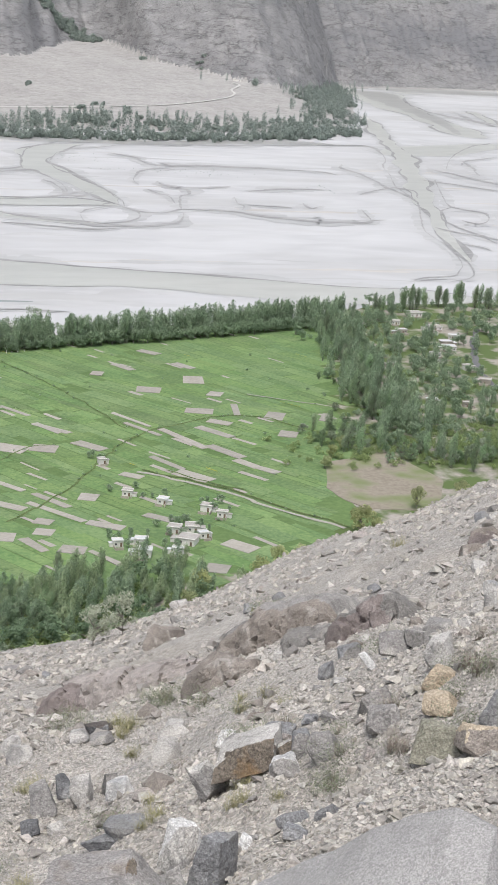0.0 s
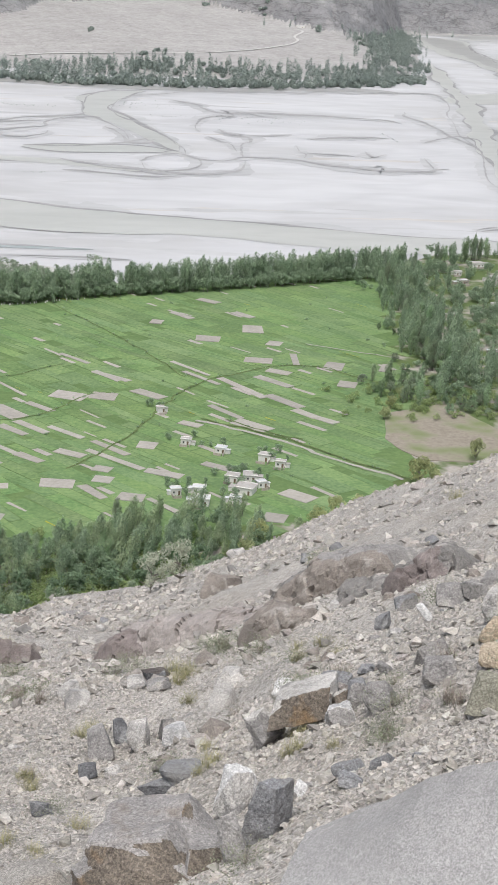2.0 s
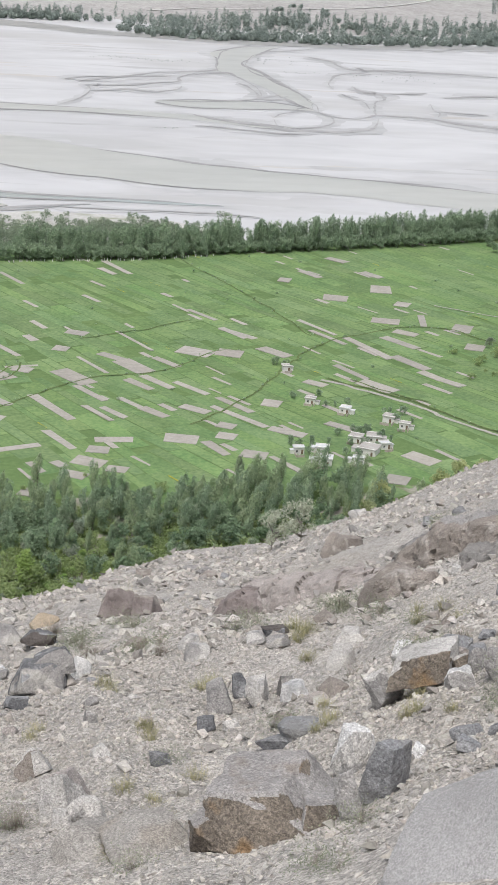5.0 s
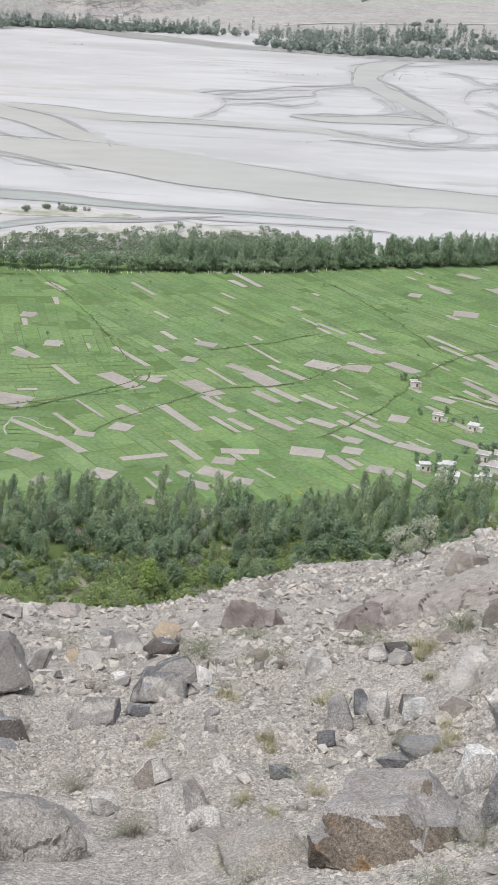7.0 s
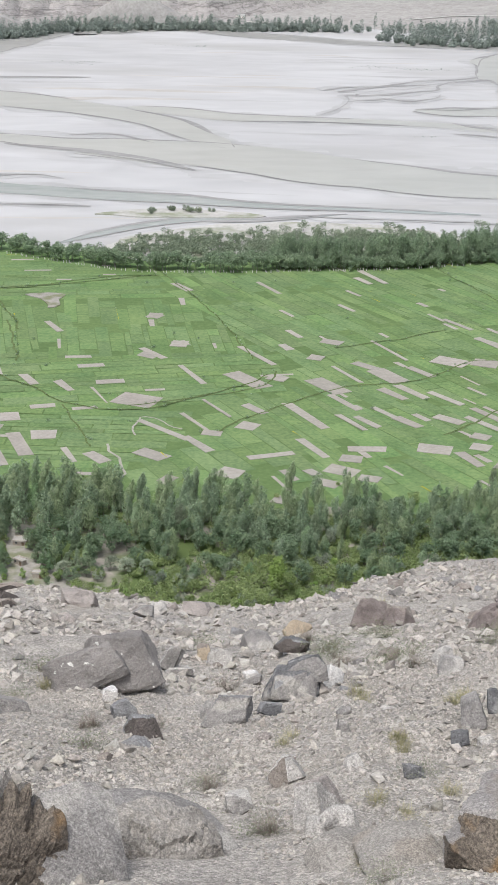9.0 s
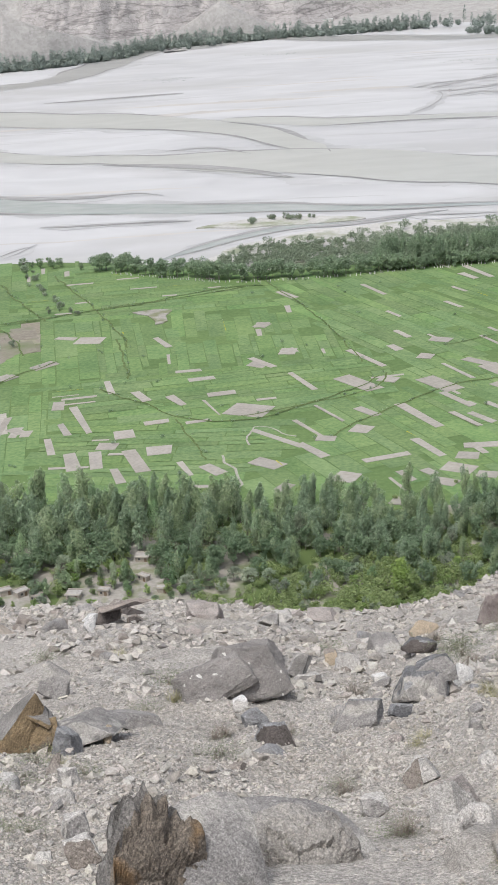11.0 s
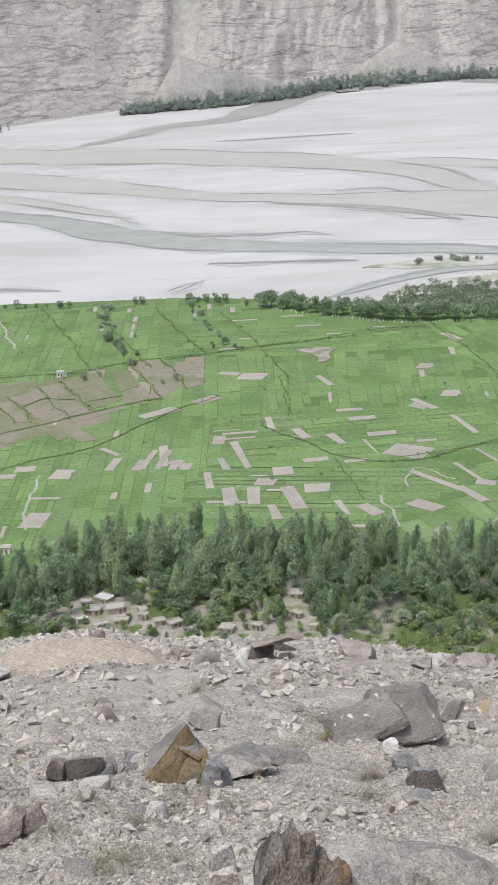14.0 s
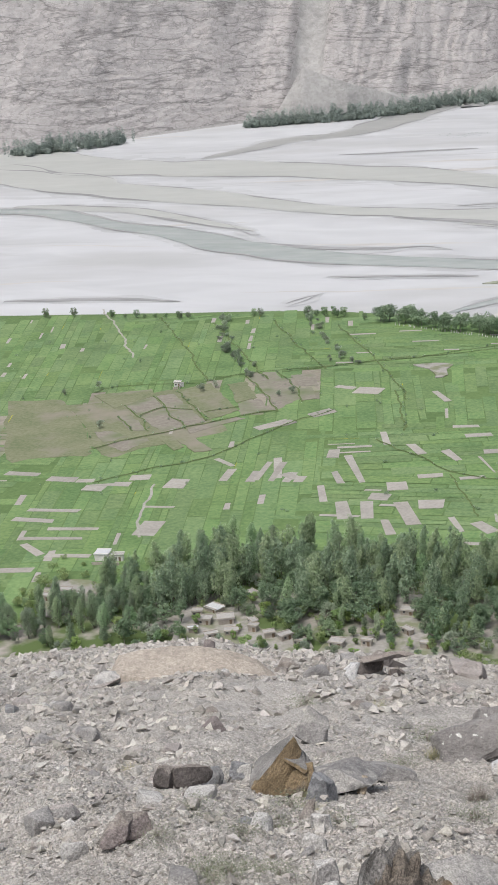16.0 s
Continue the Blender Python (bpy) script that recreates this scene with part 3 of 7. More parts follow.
for number, points in enumerate(RUNNELS):
    path = smooth_path(points, 4.0)
    path[:, :2] += np.stack([fbm(path[:, 0] * 0.03, path[:, 1] * 0.03, 3, number + 5), fbm(path[:, 1] * 0.03, path[:, 0] * 0.03, 3, number + 35)], axis=1) * np.minimum(path[:, 2:3], 8)
    n = len(path)
    ends = np.minimum(1, np.minimum(np.arange(n) + 1, n - np.arange(n)) / 6)
    s = np.arange(n) * 4.0
    wide = np.maximum(path[:, 2] * 0.85, 1.5) * ends * (1 + 1.3 * fbm(s * 0.015, s * 0, 3, number + 3))
    v, f = ribbon(path, wide * 3.2 + 9 * ends + 16 * np.maximum(0, fbm(s * 0.012, s * 0 + 9, 3, number)), -1.25 + 0.0006 * number, 0.7, number + 7, 0.04)
    v[:, 2] += np.linspace(0, 0.0005, len(v))
    mesh_object("damp_margin", v, f, DAMP, river, label="damp grey sand along a channel")
    v, f = ribbon(path, wide, -0.93 + 0.002 * number, 0.5, number + 90, 0.05)
    v[:, 2] += np.linspace(0, 0.0016, len(v))
    mesh_object("runnel", v, f, SILT, river, label="thin dark runnel in the sand")

# faint damp streaks over the sand
rng = np.random.default_rng(7)
for i in range(110):
    x, y = rng.uniform(-850, 900), rng.uniform(1040, 2250)
    long, wide = rng.uniform(60, 280), rng.uniform(3, 20)
    path = smooth_path([(x - long / 2, y + rng.uniform(-12, 12), wide), (x, y, wide), (x + long / 2, y + rng.uniform(-14, 14), wide)], 5.0)
    path[:, 1] += 6 * fbm(path[:, 0] * 0.02, path[:, 0] * 0 + i, 3, i)
    v, f = ribbon(path, path[:, 2] * np.sin(np.linspace(0.02, math.pi - 0.02, len(path))), -1.462 + 0.0005 * i, 0.9, i, 0.05)
    mesh_object("damp_streak", v, f, BEIGE if i % 3 == 0 else DAMP, river)

# ---- fields ----
BARE_PLOTS = []
BARE_PLOTS += [
    (-310, 626, 17.7, 4.8, -1), (-287, 620, 14.5, 6.2, -1), (-278, 566, 19.1, 4.6, -2), (-275, 619, 8.2, 4.8, 5), (-274, 579, 24.0, 3.5, 2), (-267, 609, 10.3, 7.3, -3), (-264, 614, 12.9, 3.2, 15), (-264, 533, 16.9, 3.8, -42), (-261, 546, 27.2, 3.3, 6), (-261, 511, 14.1, 4.7, 7), (-256, 616, 8.1, 6.3, 5), (-256, 558, 22.5, 3.4, 6), (-250, 626, 9.5, 7.4, 11), (-246, 528, 19.1, 3.7, 7), (-230, 619, 13.1, 9.7, -89), (-228, 588, 14.4, 2.8, 2), (-223, 562, 16.3, 9.4, -88), (-217, 651, 15.0, 3.2, -41)]
BARE_PLOTS += [
    (-210, 712, 20.6, 7.5, 48), (-210, 633, 17.4, 4.3, -89), (-204, 716, 8.9, 6.5, 48), (-197, 632, 14.9, 4.3, -89), (-195, 640, 27.2, 3.2, -89), (-190, 734, 13.7, 7.4, 49), (-190, 735, 14.0, 7.0, 46), (-189, 645, 29.9, 4.1, -74), (-188, 784, 12.1, 4.9, -19), (-188, 640, 27.2, 3.2, -89), (-180, 632, 13.3, 3.7, -89), (-180, 634, 10.5, 5.6, -41), (-175, 630, 7.7, 4.7, -89), (-174, 778, 14.2, 12.8, -8), (-168, 668, 12.9, 6.4, -82), (-160, 612, 21.2, 3.1, -74), (-158, 634, 17.2, 3.0, -66), (-153, 647, 40.5, 3.6, -68)]
BARE_PLOTS += [
    (-148, 694, 21.1, 3.7, -72), (-146, 592, 21.7, 6.0, -72), (-136, 593, 21.1, 5.2, -77), (-134, 610, 9.2, 8.4, -6), (-133, 769, 20.9, 3.4, -61), (-130, 678, 16.7, 3.7, -60), (-129, 625, 10.6, 8.5, -76), (-123, 574, 18.1, 3.7, -70), (-118, 591, 28.3, 6.1, -68), (-117, 640, 11.4, 5.4, 18), (-112, 670, 16.9, 4.2, -58), (-112, 716, 12.4, 3.8, 10), (-110, 603, 10.7, 10.6, 9), (-104, 702, 12.9, 5.4, 17), (-98, 639, 11.4, 3.8, 17), (-96, 580, 17.7, 2.7, -66), (-94, 658, 24.3, 1.6, -65), (-91, 678, 13.5, 6.0, 15)]
BARE_PLOTS += [
    (-84, 578, 14.4, 6.4, -50), (-82, 795, 9.9, 7.4, 82), (-82, 794, 8.4, 8.0, -24), (-79, 540, 12.5, 8.0, 86), (-78, 722, 9.9, 8.0, -27), (-76, 652, 20.0, 15.9, -20), (-76, 653, 17.9, 6.8, -45), (-76, 725, 21.2, 3.6, -53), (-73, 858, 19.8, 5.1, -56), (-64, 743, 9.9, 8.6, 85), (-64, 744, 7.9, 7.7, 22), (-62, 583, 14.7, 7.9, -38), (-60, 613, 33.0, 3.7, -44), (-54, 692, 31.5, 2.6, -63), (-53, 555, 9.4, 4.8, 71), (-53, 556, 7.4, 5.6, 57), (-47, 624, 28.5, 2.2, -60), (-44, 597, 21.2, 4.3, -56)]
BARE_PLOTS += [
    (-39, 611, 8.9, 6.8, -12), (-39, 644, 27.1, 2.1, -59), (-29, 565, 10.0, 9.9, -23), (-27, 686, 27.8, 9.9, -52), (-24, 542, 12.3, 2.4, -62), (-24, 726, 35.3, 3.3, -58), (-24, 621, 9.3, 9.1, 68), (-23, 861, 29.8, 2.9, -62), (-22, 644, 14.7, 4.8, -50), (-13, 690, 10.0, 7.9, -23), (-13, 586, 19.7, 4.3, 22), (-10, 742, 10.6, 4.8, -60), (-7, 538, 7.8, 7.4, -20), (-6, 766, 15.5, 3.4, -62), (-5, 564, 12.0, 3.0, -60), (1, 637, 37.3, 4.3, -61), (4, 568, 7.3, 4.6, -51), (4, 596, 24.4, 3.6, -63)]
BARE_PLOTS += [
    (5, 725, 8.0, 7.8, 69), (10, 557, 10.2, 6.8, -30), (11, 680, 25.0, 10.1, -54), (13, 753, 11.4, 7.5, -23), (16, 571, 13.3, 9.5, -28), (18, 657, 24.3, 3.4, -59), (19, 526, 10.5, 5.7, 73), (20, 585, 9.4, 7.8, -10), (20, 699, 28.3, 2.6, -62), (21, 630, 22.6, 2.4, -59), (27, 597, 15.7, 6.1, 2), (27, 563, 8.9, 6.5, -18), (28, 631, 16.8, 4.0, -55), (31, 712, 18.6, 5.5, -44), (33, 883, 17.0, 4.2, -60), (36, 644, 17.7, 2.9, -53), (39, 893, 33.8, 3.7, -65), (40, 698, 23.4, 10.4, -57)]
BARE_PLOTS += [
    (41, 671, 18.7, 4.7, -54), (42, 741, 36.9, 2.3, -64), (46, 632, 16.0, 4.6, -50), (50, 675, 22.2, 4.5, -56), (55, 599, 14.4, 10.2, -10), (56, 706, 18.6, 4.8, -53), (64, 637, 15.0, 5.8, -37), (65, 667, 22.9, 4.0, -51), (69, 588, 18.0, 4.5, -64), (72, 724, 17.7, 12.9, -31), (75, 603, 8.4, 8.1, -20), (76, 616, 7.8, 6.8, -26), (81, 793, 24.3, 3.6, -56), (83, 644, 24.1, 3.5, -57), (83, 628, 34.6, 3.8, -51), (84, 581, 11.0, 8.9, -21), (89, 723, 12.7, 12.2, -18), (95, 759, 21.4, 4.5, -59)]
BARE_PLOTS += [
    (96, 571, 20.7, 2.8, -60), (97, 758, 24.1, 4.6, -49), (100, 647, 9.3, 8.4, 68), (102, 609, 16.9, 6.0, -31), (112, 726, 19.5, 7.9, -51), (125, 677, 11.0, 6.1, -38), (127, 617, 15.2, 5.7, -42), (138, 874, 9.5, 6.9, 71), (139, 555, 9.8, 8.9, 64), (141, 773, 31.8, 2.8, -60), (144, 755, 28.2, 3.4, -61), (146, 696, 24.5, 3.5, -61), (154, 579, 14.4, 8.9, -48), (154, 674, 20.3, 9.8, -49), (156, 890, 18.6, 5.4, -60), (162, 835, 13.7, 12.8, -13), (162, 737, 39.4, 4.9, -65), (179, 928, 15.3, 6.2, -47)]
BARE_PLOTS += [
    (179, 713, 25.7, 6.5, -61), (181, 748, 24.5, 5.4, -56), (182, 789, 15.6, 10.5, -15), (185, 692, 16.4, 5.7, -61), (188, 766, 13.4, 7.0, -38), (193, 857, 17.6, 12.1, 81), (193, 681, 11.8, 5.3, -47), (194, 892, 16.4, 6.3, -55), (199, 825, 10.0, 8.0, 65), (203, 791, 23.2, 3.8, 82), (220, 742, 11.7, 10.2, 68), (222, 777, 14.9, 10.6, 67), (250, 773, 16.2, 5.0, 66)]

def inside_fields(x, y):
    right = np.interp(y, [540, 640, 700, 900, 1000], [185, 225, 245, 285, 335])
    return (y > field_near_edge(x) + 4) & (y < terrace_edge(x) - 12) & (x < right - 6) & (x > -760)


bare = np.array(BARE_PLOTS, dtype=float)
for number, (x, y, long, wide, angle) in enumerate(BARE_PLOTS):
    me = bpy.data.meshes.new("bare_plot")
    j = rng.uniform(-0.5, 0.5, (4, 2))
    c = [(-long / 2 + j[0, 0], -wide / 2 + j[0, 1]), (long / 2 + j[1, 0], -wide / 2 + j[1, 1]), (long / 2 + j[2, 0], wide / 2 + j[2, 1]), (-long / 2 + j[3, 0], wide / 2 + j[3, 1])]
    me.from_pydata([(*p, 0.0) for p in c] + [(*p, 0.22 + 0.0008 * number) for p in c], [], [(4, 5, 6, 7), (0, 1, 5, 4), (1, 2, 6, 5), (2, 3, 7, 6), (3, 0, 4, 7)])
    me.materials.append(SOIL)
    ob = new("bare_plot", me)
    ob.matrix_basis = pose(x, y, 0, 0, 0, angle)
    ob.parent = ground

for number, (outline, sort, label) in enumerate((
        ([(-374, 746), (-349, 751), (-336, 738), (-307, 697), (-287, 658), (-295, 654), (-317, 649), (-329, 648)], DULL, "dull brown-green fallow field"),
        ([(-336, 740), (-309, 752), (-295, 763), (-283, 776), (-259, 734), (-240, 715), (-232, 703), (-251, 685), (-266, 670), (-272, 657), (-284, 660), (-307, 697)], DULL, "dull brown-green fallow field"))):
    flat_patch("fallow_field", outline, 0.205 + 0.008 * number, sort, ground, label, 5.0, 60 + number)
FALLOW_PLOTS = [
    ([(-252, 809), (-237, 815), (-208, 761), (-215, 739)], BROWN, "brown fallow plot"),
    ([(-226, 808), (-212, 812), (-204, 785), (-216, 786)], BROWN, "brown fallow plot"),
    ([(-218, 779), (-207, 783), (-199, 761), (-206, 757)], BROWN, "brown fallow plot"),
    ([(-240, 749), (-231, 759), (-218, 739), (-232, 728)], BROWN, "brown fallow plot"),
    ([(-303, 742), (-292, 760), (-279, 740), (-286, 723)], BROWN, "brown fallow plot"),
    ([(-291, 762), (-282, 766), (-262, 736), (-275, 734)], BROWN, "brown fallow plot"),
    ([(-286, 721), (-277, 738), (-257, 706), (-265, 697)], BROWN, "brown fallow plot"),
    ([(-274, 732), (-262, 736), (-247, 715), (-255, 708)], BROWN, "brown fallow plot"),
    ([(-299, 721), (-292, 725), (-272, 697), (-282, 697)], BROWN, "brown fallow plot"),
    ([(-300, 693), (-292, 696), (-279, 687), (-289, 676)], BROWN, "brown fallow plot"),
    ([(-253, 702), (-233, 724), (-228, 722), (-249, 694)], BROWN, "brown fallow plot"),
    ([(-287, 674), (-270, 686), (-266, 682), (-273, 663)], BROWN, "brown fallow plot"),
    ([(-282, 774), (-268, 789), (-236, 736), (-246, 719)], DULL, "dull green stubble plot"),
    ([(-257, 787), (-248, 793), (-232, 761), (-241, 751)], DULL, "dull green stubble plot"),
    ([(-328, 761), (-298, 775), (-292, 762), (-305, 736)], DULL, "dull green stubble plot"),
    ([(-254, 686), (-247, 692), (-229, 668), (-236, 664)], DULL, "dull green stubble plot"),
    ([(-260, 682), (-254, 687), (-244, 672), (-248, 667)], DULL, "dull green stubble plot"),
]
jitter = rng.uniform(-0.7, 0.7, 64)
for number, (corners, sort, label) in enumerate(FALLOW_PLOTS):
    edge = []
    for (x0, y0), (x1, y1) in zip(corners, corners[1:] + corners[:1]):
        edge += [(x0 + (x1 - x0) * k / 8 + jitter[(len(edge) + 7 * k + number) % 64], y0 + (y1 - y0) * k / 8 + jitter[(len(edge) + 5 * k + 3 * number + 31) % 64]) for k in range(8)]
    n = len(edge)
    v = [(*p, 0.0) for p in edge] + [(*p, 0.24 + 0.005 * number) for p in edge]
    mesh_object("fallow_plot", v, [tuple(range(n, 2 * n))] + [(k, (k + 1) % n, n + (k + 1) % n, n + k) for k in range(n)], sort, ground, label=label)

gv, gf = [], []
yv, yf = [], []
sv, sf = [], []
fv, ff = [], []
uneven = np.random.default_rng(11)
blocks = [(rng.uniform(-760, 330), rng.uniform(500, 1010)) for i in range(46)]
block_xy = np.array(blocks)
FALLOW = ((-240, 775, 46, 36), (-300, 718, 46, 36), (-352, 680, 46, 36), (-425, 655, 50, 40))
for number, (bx, by) in enumerate(blocks):
    angle = -60 + rng.normal() * 4 if bx > -95 else (-76 if rng.random() < 0.6 else 12) + rng.normal() * 6
    long0, wide0 = rng.uniform(18, 28), rng.uniform(5.0, 7.5)
    ca, sa = math.cos(radians(angle)), math.sin(radians(angle))
    v = -190.0
    while v < 190:
        wide = wide0 * rng.uniform(0.5, 1.7)
        u = -190.0 - rng.uniform(0, long0)
        while u < 190:
            long = long0 * rng.uniform(0.45, 1.9)
            x, y = bx + (u + long / 2) * ca - v * sa, by + (u + long / 2) * sa + v * ca
            if np.hypot(block_xy[:, 0] - x, block_xy[:, 1] - y).argmin() == number and inside_fields(x, y):
                z = 0.10 + rng.uniform(0, 0.08)
                brown = any(((x - a) / c) ** 2 + ((y - b) / d) ** 2 < 1 for a, b, c, d in FALLOW) and rng.random() < 0.55
                store, faces = (fv, ff) if brown else (gv, gf)
                if not brown and rng.random() < 0.085:
                    store, faces, z = sv, sf, 0.2
                    wide_now, long_now = min(wide, 3.8) * rng.uniform(0.5, 1.0), min(long, 18) * rng.uniform(0.5, 1.0)
                if not brown and store is gv and rng.random() < 0.03:
                    store, faces, z = yv, yf, 0.3
                w, l = (wide_now, long_now) if store is sv else (wide, long) if store is not yv else (min(wide, 6) * 0.13, long * rng.uniform(0.2, 0.7))
                if store is sv or store is yv:
                    b = len(gv)
                    for du, dv in ((0.2, 0.16), (long - 0.2, 0.16), (long - 0.2, wide - 0.16), (0.2, wide - 0.16)):
                        a, b2 = uneven.normal(size=2) * 0.16
                        gv.append((bx + (u + du + a) * ca - (v + dv + b2) * sa, by + (u + du + a) * sa + (v + dv + b2) * ca, 0.10 + number * 0.0006))
                    gf.append((b, b + 1, b + 2, b + 3))
                b = len(store)
                for du, dv in ((0.3, 0.24), (l - 0.3, 0.24), (l - 0.3, w - 0.24), (0.3, w - 0.24)):
                    a, b2 = uneven.normal(size=2) * 0.2
                    store.append((bx + (u + du + a) * ca - (v + dv + b2) * sa, by + (u + du + a) * sa + (v + dv + b2) * ca, z + number * 0.0006))
                faces.append((b, b + 1, b + 2, b + 3))
            u += long
        v += wide
tagged(mesh_object("fallow_plots", fv, ff, BROWN, ground, label="brown fallow plots"), kind="stuff")
tagged(mesh_object("bare_strips", sv, sf, SOIL, ground, label="narrow strips of bare soil"), kind="stuff")
tagged(mesh_object("green_plots", gv, gf, CROP, ground), kind="stuff")
tagged(mesh_object("mustard_strips", yv, yf, MUSTARD, ground, label="small yellow flowering strips"), kind="stuff")

flat_patch("fallow_field", [(225, 691), (231, 693), (258, 704), (264, 706), (266, 699), (275, 668), (277, 661), (274, 654), (258, 623), (255, 616), (250, 616), (228, 619), (223, 619), (221, 624), (214, 647), (213, 652), (215, 658), (223, 685)], 0.3, BROWN, ground, "brown fallow field", 4.0, 2)
YARD = surface("trodden_earth", (0.26, 0.243, 0.218), (0.37, 0.35, 0.32), 0.1, 0.9, 0.95, 0.04, third=(0.20, 0.21, 0.13), third_scale=0.12, third_cut=(0.47, 0.62))
for number, outline in enumerate((((-125, 440), (-118, 466), (-97, 472), (-80, 466), (-60, 456), (-42, 449), (-41, 436)), ((-101, 468), (-106, 510), (-94, 510), (-89, 470)), ((-178, 455), (-180, 494), (-164, 494), (-148, 470), (-128, 462), (-130, 450)), ((-236, 470), (-240, 500), (-222, 500), (-218, 470)))):
    flat_patch("bare_yard", outline, 0.32 + 0.02 * number, YARD, ground, "pale trodden earth between mud houses", 4.0, 40 + number)
flat_patch("sandy_patch", [(-158, 836), (-146, 839), (-137, 835), (-141, 826), (-136, 812), (-141, 806), (-147, 818), (-152, 826)], 0.46, YARD, ground, "bare sandy patch in the fields", 7.0, 12)
flat_patch("gravel_bar", [(-130, 958), (-110, 1000), (-50, 1040), (20, 1048), (75, 1035), (110, 1000), (90, 965), (-20, 945), (-90, 935)], -0.5, GRAVEL, ground, "stony river bar with scrub", 8.0, 6)
flat_patch("gravel_bar", [(-150, 1060), (-120, 1085), (-60, 1082), (-30, 1066), (-80, 1055)], -0.6, GRAVEL, ground, "stony river bar with scrub", 6.0, 8)

LINES = [
    ('ditch', 1.3, [(-37, 614), (-14, 645), (20, 679), (55, 693), (80, 724), (94, 728)]),
    ('ditch', 1.2, [(-79, 644), (-52, 657), (-20, 677), (-15, 701)]),
    ('ditch', 1.6, [(61, 617), (89, 653), (105, 684), (120, 714), (142, 746), (169, 766), (194, 778), (215, 774), (234, 749), (249, 737)]),
    ('track', 2.6, [(128, 682), (149, 665), (167, 647), (182, 624), (206, 596)]),
    ('ditch', 1.2, [(-109, 642), (-95, 608), (-89, 590)]),
    ('track', 1.2, [(-82, 594), (-78, 582), (-71, 560), (-72, 548)]),
    ('track', 1.0, [(-71, 605), (-72, 619), (-69, 629), (-53, 614)]),
    ('ditch', 1.4, [(-271, 616), (-251, 636), (-225, 662), (-206, 707), (-185, 741)]),
    ('track', 1.4, [(-240, 617), (-236, 591), (-230, 567), (-223, 551)]),
    ('ditch', 1.4, [(-159, 780), (-145, 728), (-140, 706)]),
    ('ditch', 1.2, [(-233, 814), (-174, 847), (-152, 856), (-111, 881), (-87, 884)]),
    ('ditch', 1.0, [(-88, 891), (-53, 809), (-26, 721)]),
    ('ditch', 1.2, [(-152, 692), (-104, 645), (-72, 638), (-48, 659), (-25, 681), (-18, 695)]),
    ('ditch', 1.0, [(79, 921), (111, 835), (137, 756)]),
    ('ditch', 1.0, [(14, 742), (43, 758), (74, 781)]),
    ('track', 1.6, [(-407, 977), (-369, 910), (-335, 844)]),
    ('ditch', 1.6, [(-356, 953), (-314, 878), (-270, 792)]),
    ('ditch', 1.6, [(-312, 937), (-272, 862), (-237, 797)]),
    ('ditch', 1.6, [(-273, 942), (-234, 867), (-209, 820)]),
    ('ditch', 1.4, [(-228, 932), (-184, 845), (-149, 762)]),
    ('ditch', 1.2, [(-330, 765), (-316, 782), (-278, 789), (-254, 810), (-214, 827), (-177, 842), (-146, 856), (-99, 880)]),
    ('track', 1.4, [(217, 823), (241, 807), (266, 791)]),
    ('ditch', 2.0, [(131, 685), (152, 668), (170, 650), (185, 627), (209, 599)]),
    ('ditch', 1.3, [(173, 651), (155, 669), (144, 683)]),
    ('ditch', 1.3, [(-292, 762), (-275, 734), (-253, 702)]),
    ('ditch', 1.3, [(-303, 742), (-287, 723), (-271, 697)]),
    ('ditch', 1.3, [(-299, 721), (-281, 695)]),
    ('ditch', 1.3, [(-291, 666), (-279, 680), (-263, 697), (-246, 713), (-230, 727), (-215, 737)]),
    ('ditch', 1.3, [(-282, 772), (-247, 717)]),
    ('ditch', 1.3, [(-252, 806), (-214, 737)]),
    ('ditch', 1.3, [(-237, 815), (-218, 786), (-205, 753)]),
    ('ditch', 1.3, [(-286, 723), (-278, 739), (-262, 735)]),
    ('ditch', 1.3, [(-253, 731), (-238, 743)]),
    ('road', 5.0, [(432, 998), (407, 945), (389, 897), (378, 853), (378, 832)]),
]
for number, (kind, width, points) in enumerate(LINES):
    path = smooth_path(points, 3.0)
    path += np.stack([fbm(path[:, 0] * 0.08, path[:, 1] * 0.08, 3, number), fbm(path[:, 1] * 0.08, path[:, 0] * 0.08, 3, number + 7)], axis=1) * 3.0
    v, f = ribbon(path, np.full(len(path), width * (0.65 if kind == "ditch" else 0.8)), 0.34 + 0.006 * number, 0.5, number, 0.15)
    if kind == "road":
        tagged(mesh_object("road", v, f, ASPHALT), "narrow grey asphalt road through the village", "road", kind="structure")
    else:
        mesh_object("ditch" if kind == "ditch" else "dirt_track", v, f, BUND if kind == "ditch" else TRACK, ground, label="weedy irrigation ditch" if kind == "ditch" else "pale dirt track")

# ---- the far side: cliffs, debris cones and a wide alluvial fan ----
MX = np.r_[np.arange(-2600, -1100, 50), np.arange(-1100, -100, 3.0), np.arange(-100, 1900, 6.0), np.arange(1900, 4600, 70)].astype(float)
MD = np.r_[-12, np.r_[np.linspace(0, 250, 110), np.linspace(255, 1500, 120)]]


def mountain_foot(x):
    return np.interp(x, [-2600, -1100, -905, -680, -530, -330, -180, 0, 95, 225, 560, 830, 990, 1250, 1400, 1740, 4600],
                     [1500, 1830, 1985, 2260, 2310, 2490, 2520, 2545, 2550, 2450, 2480, 2590, 3010, 3900, 4000, 4080, 4300])


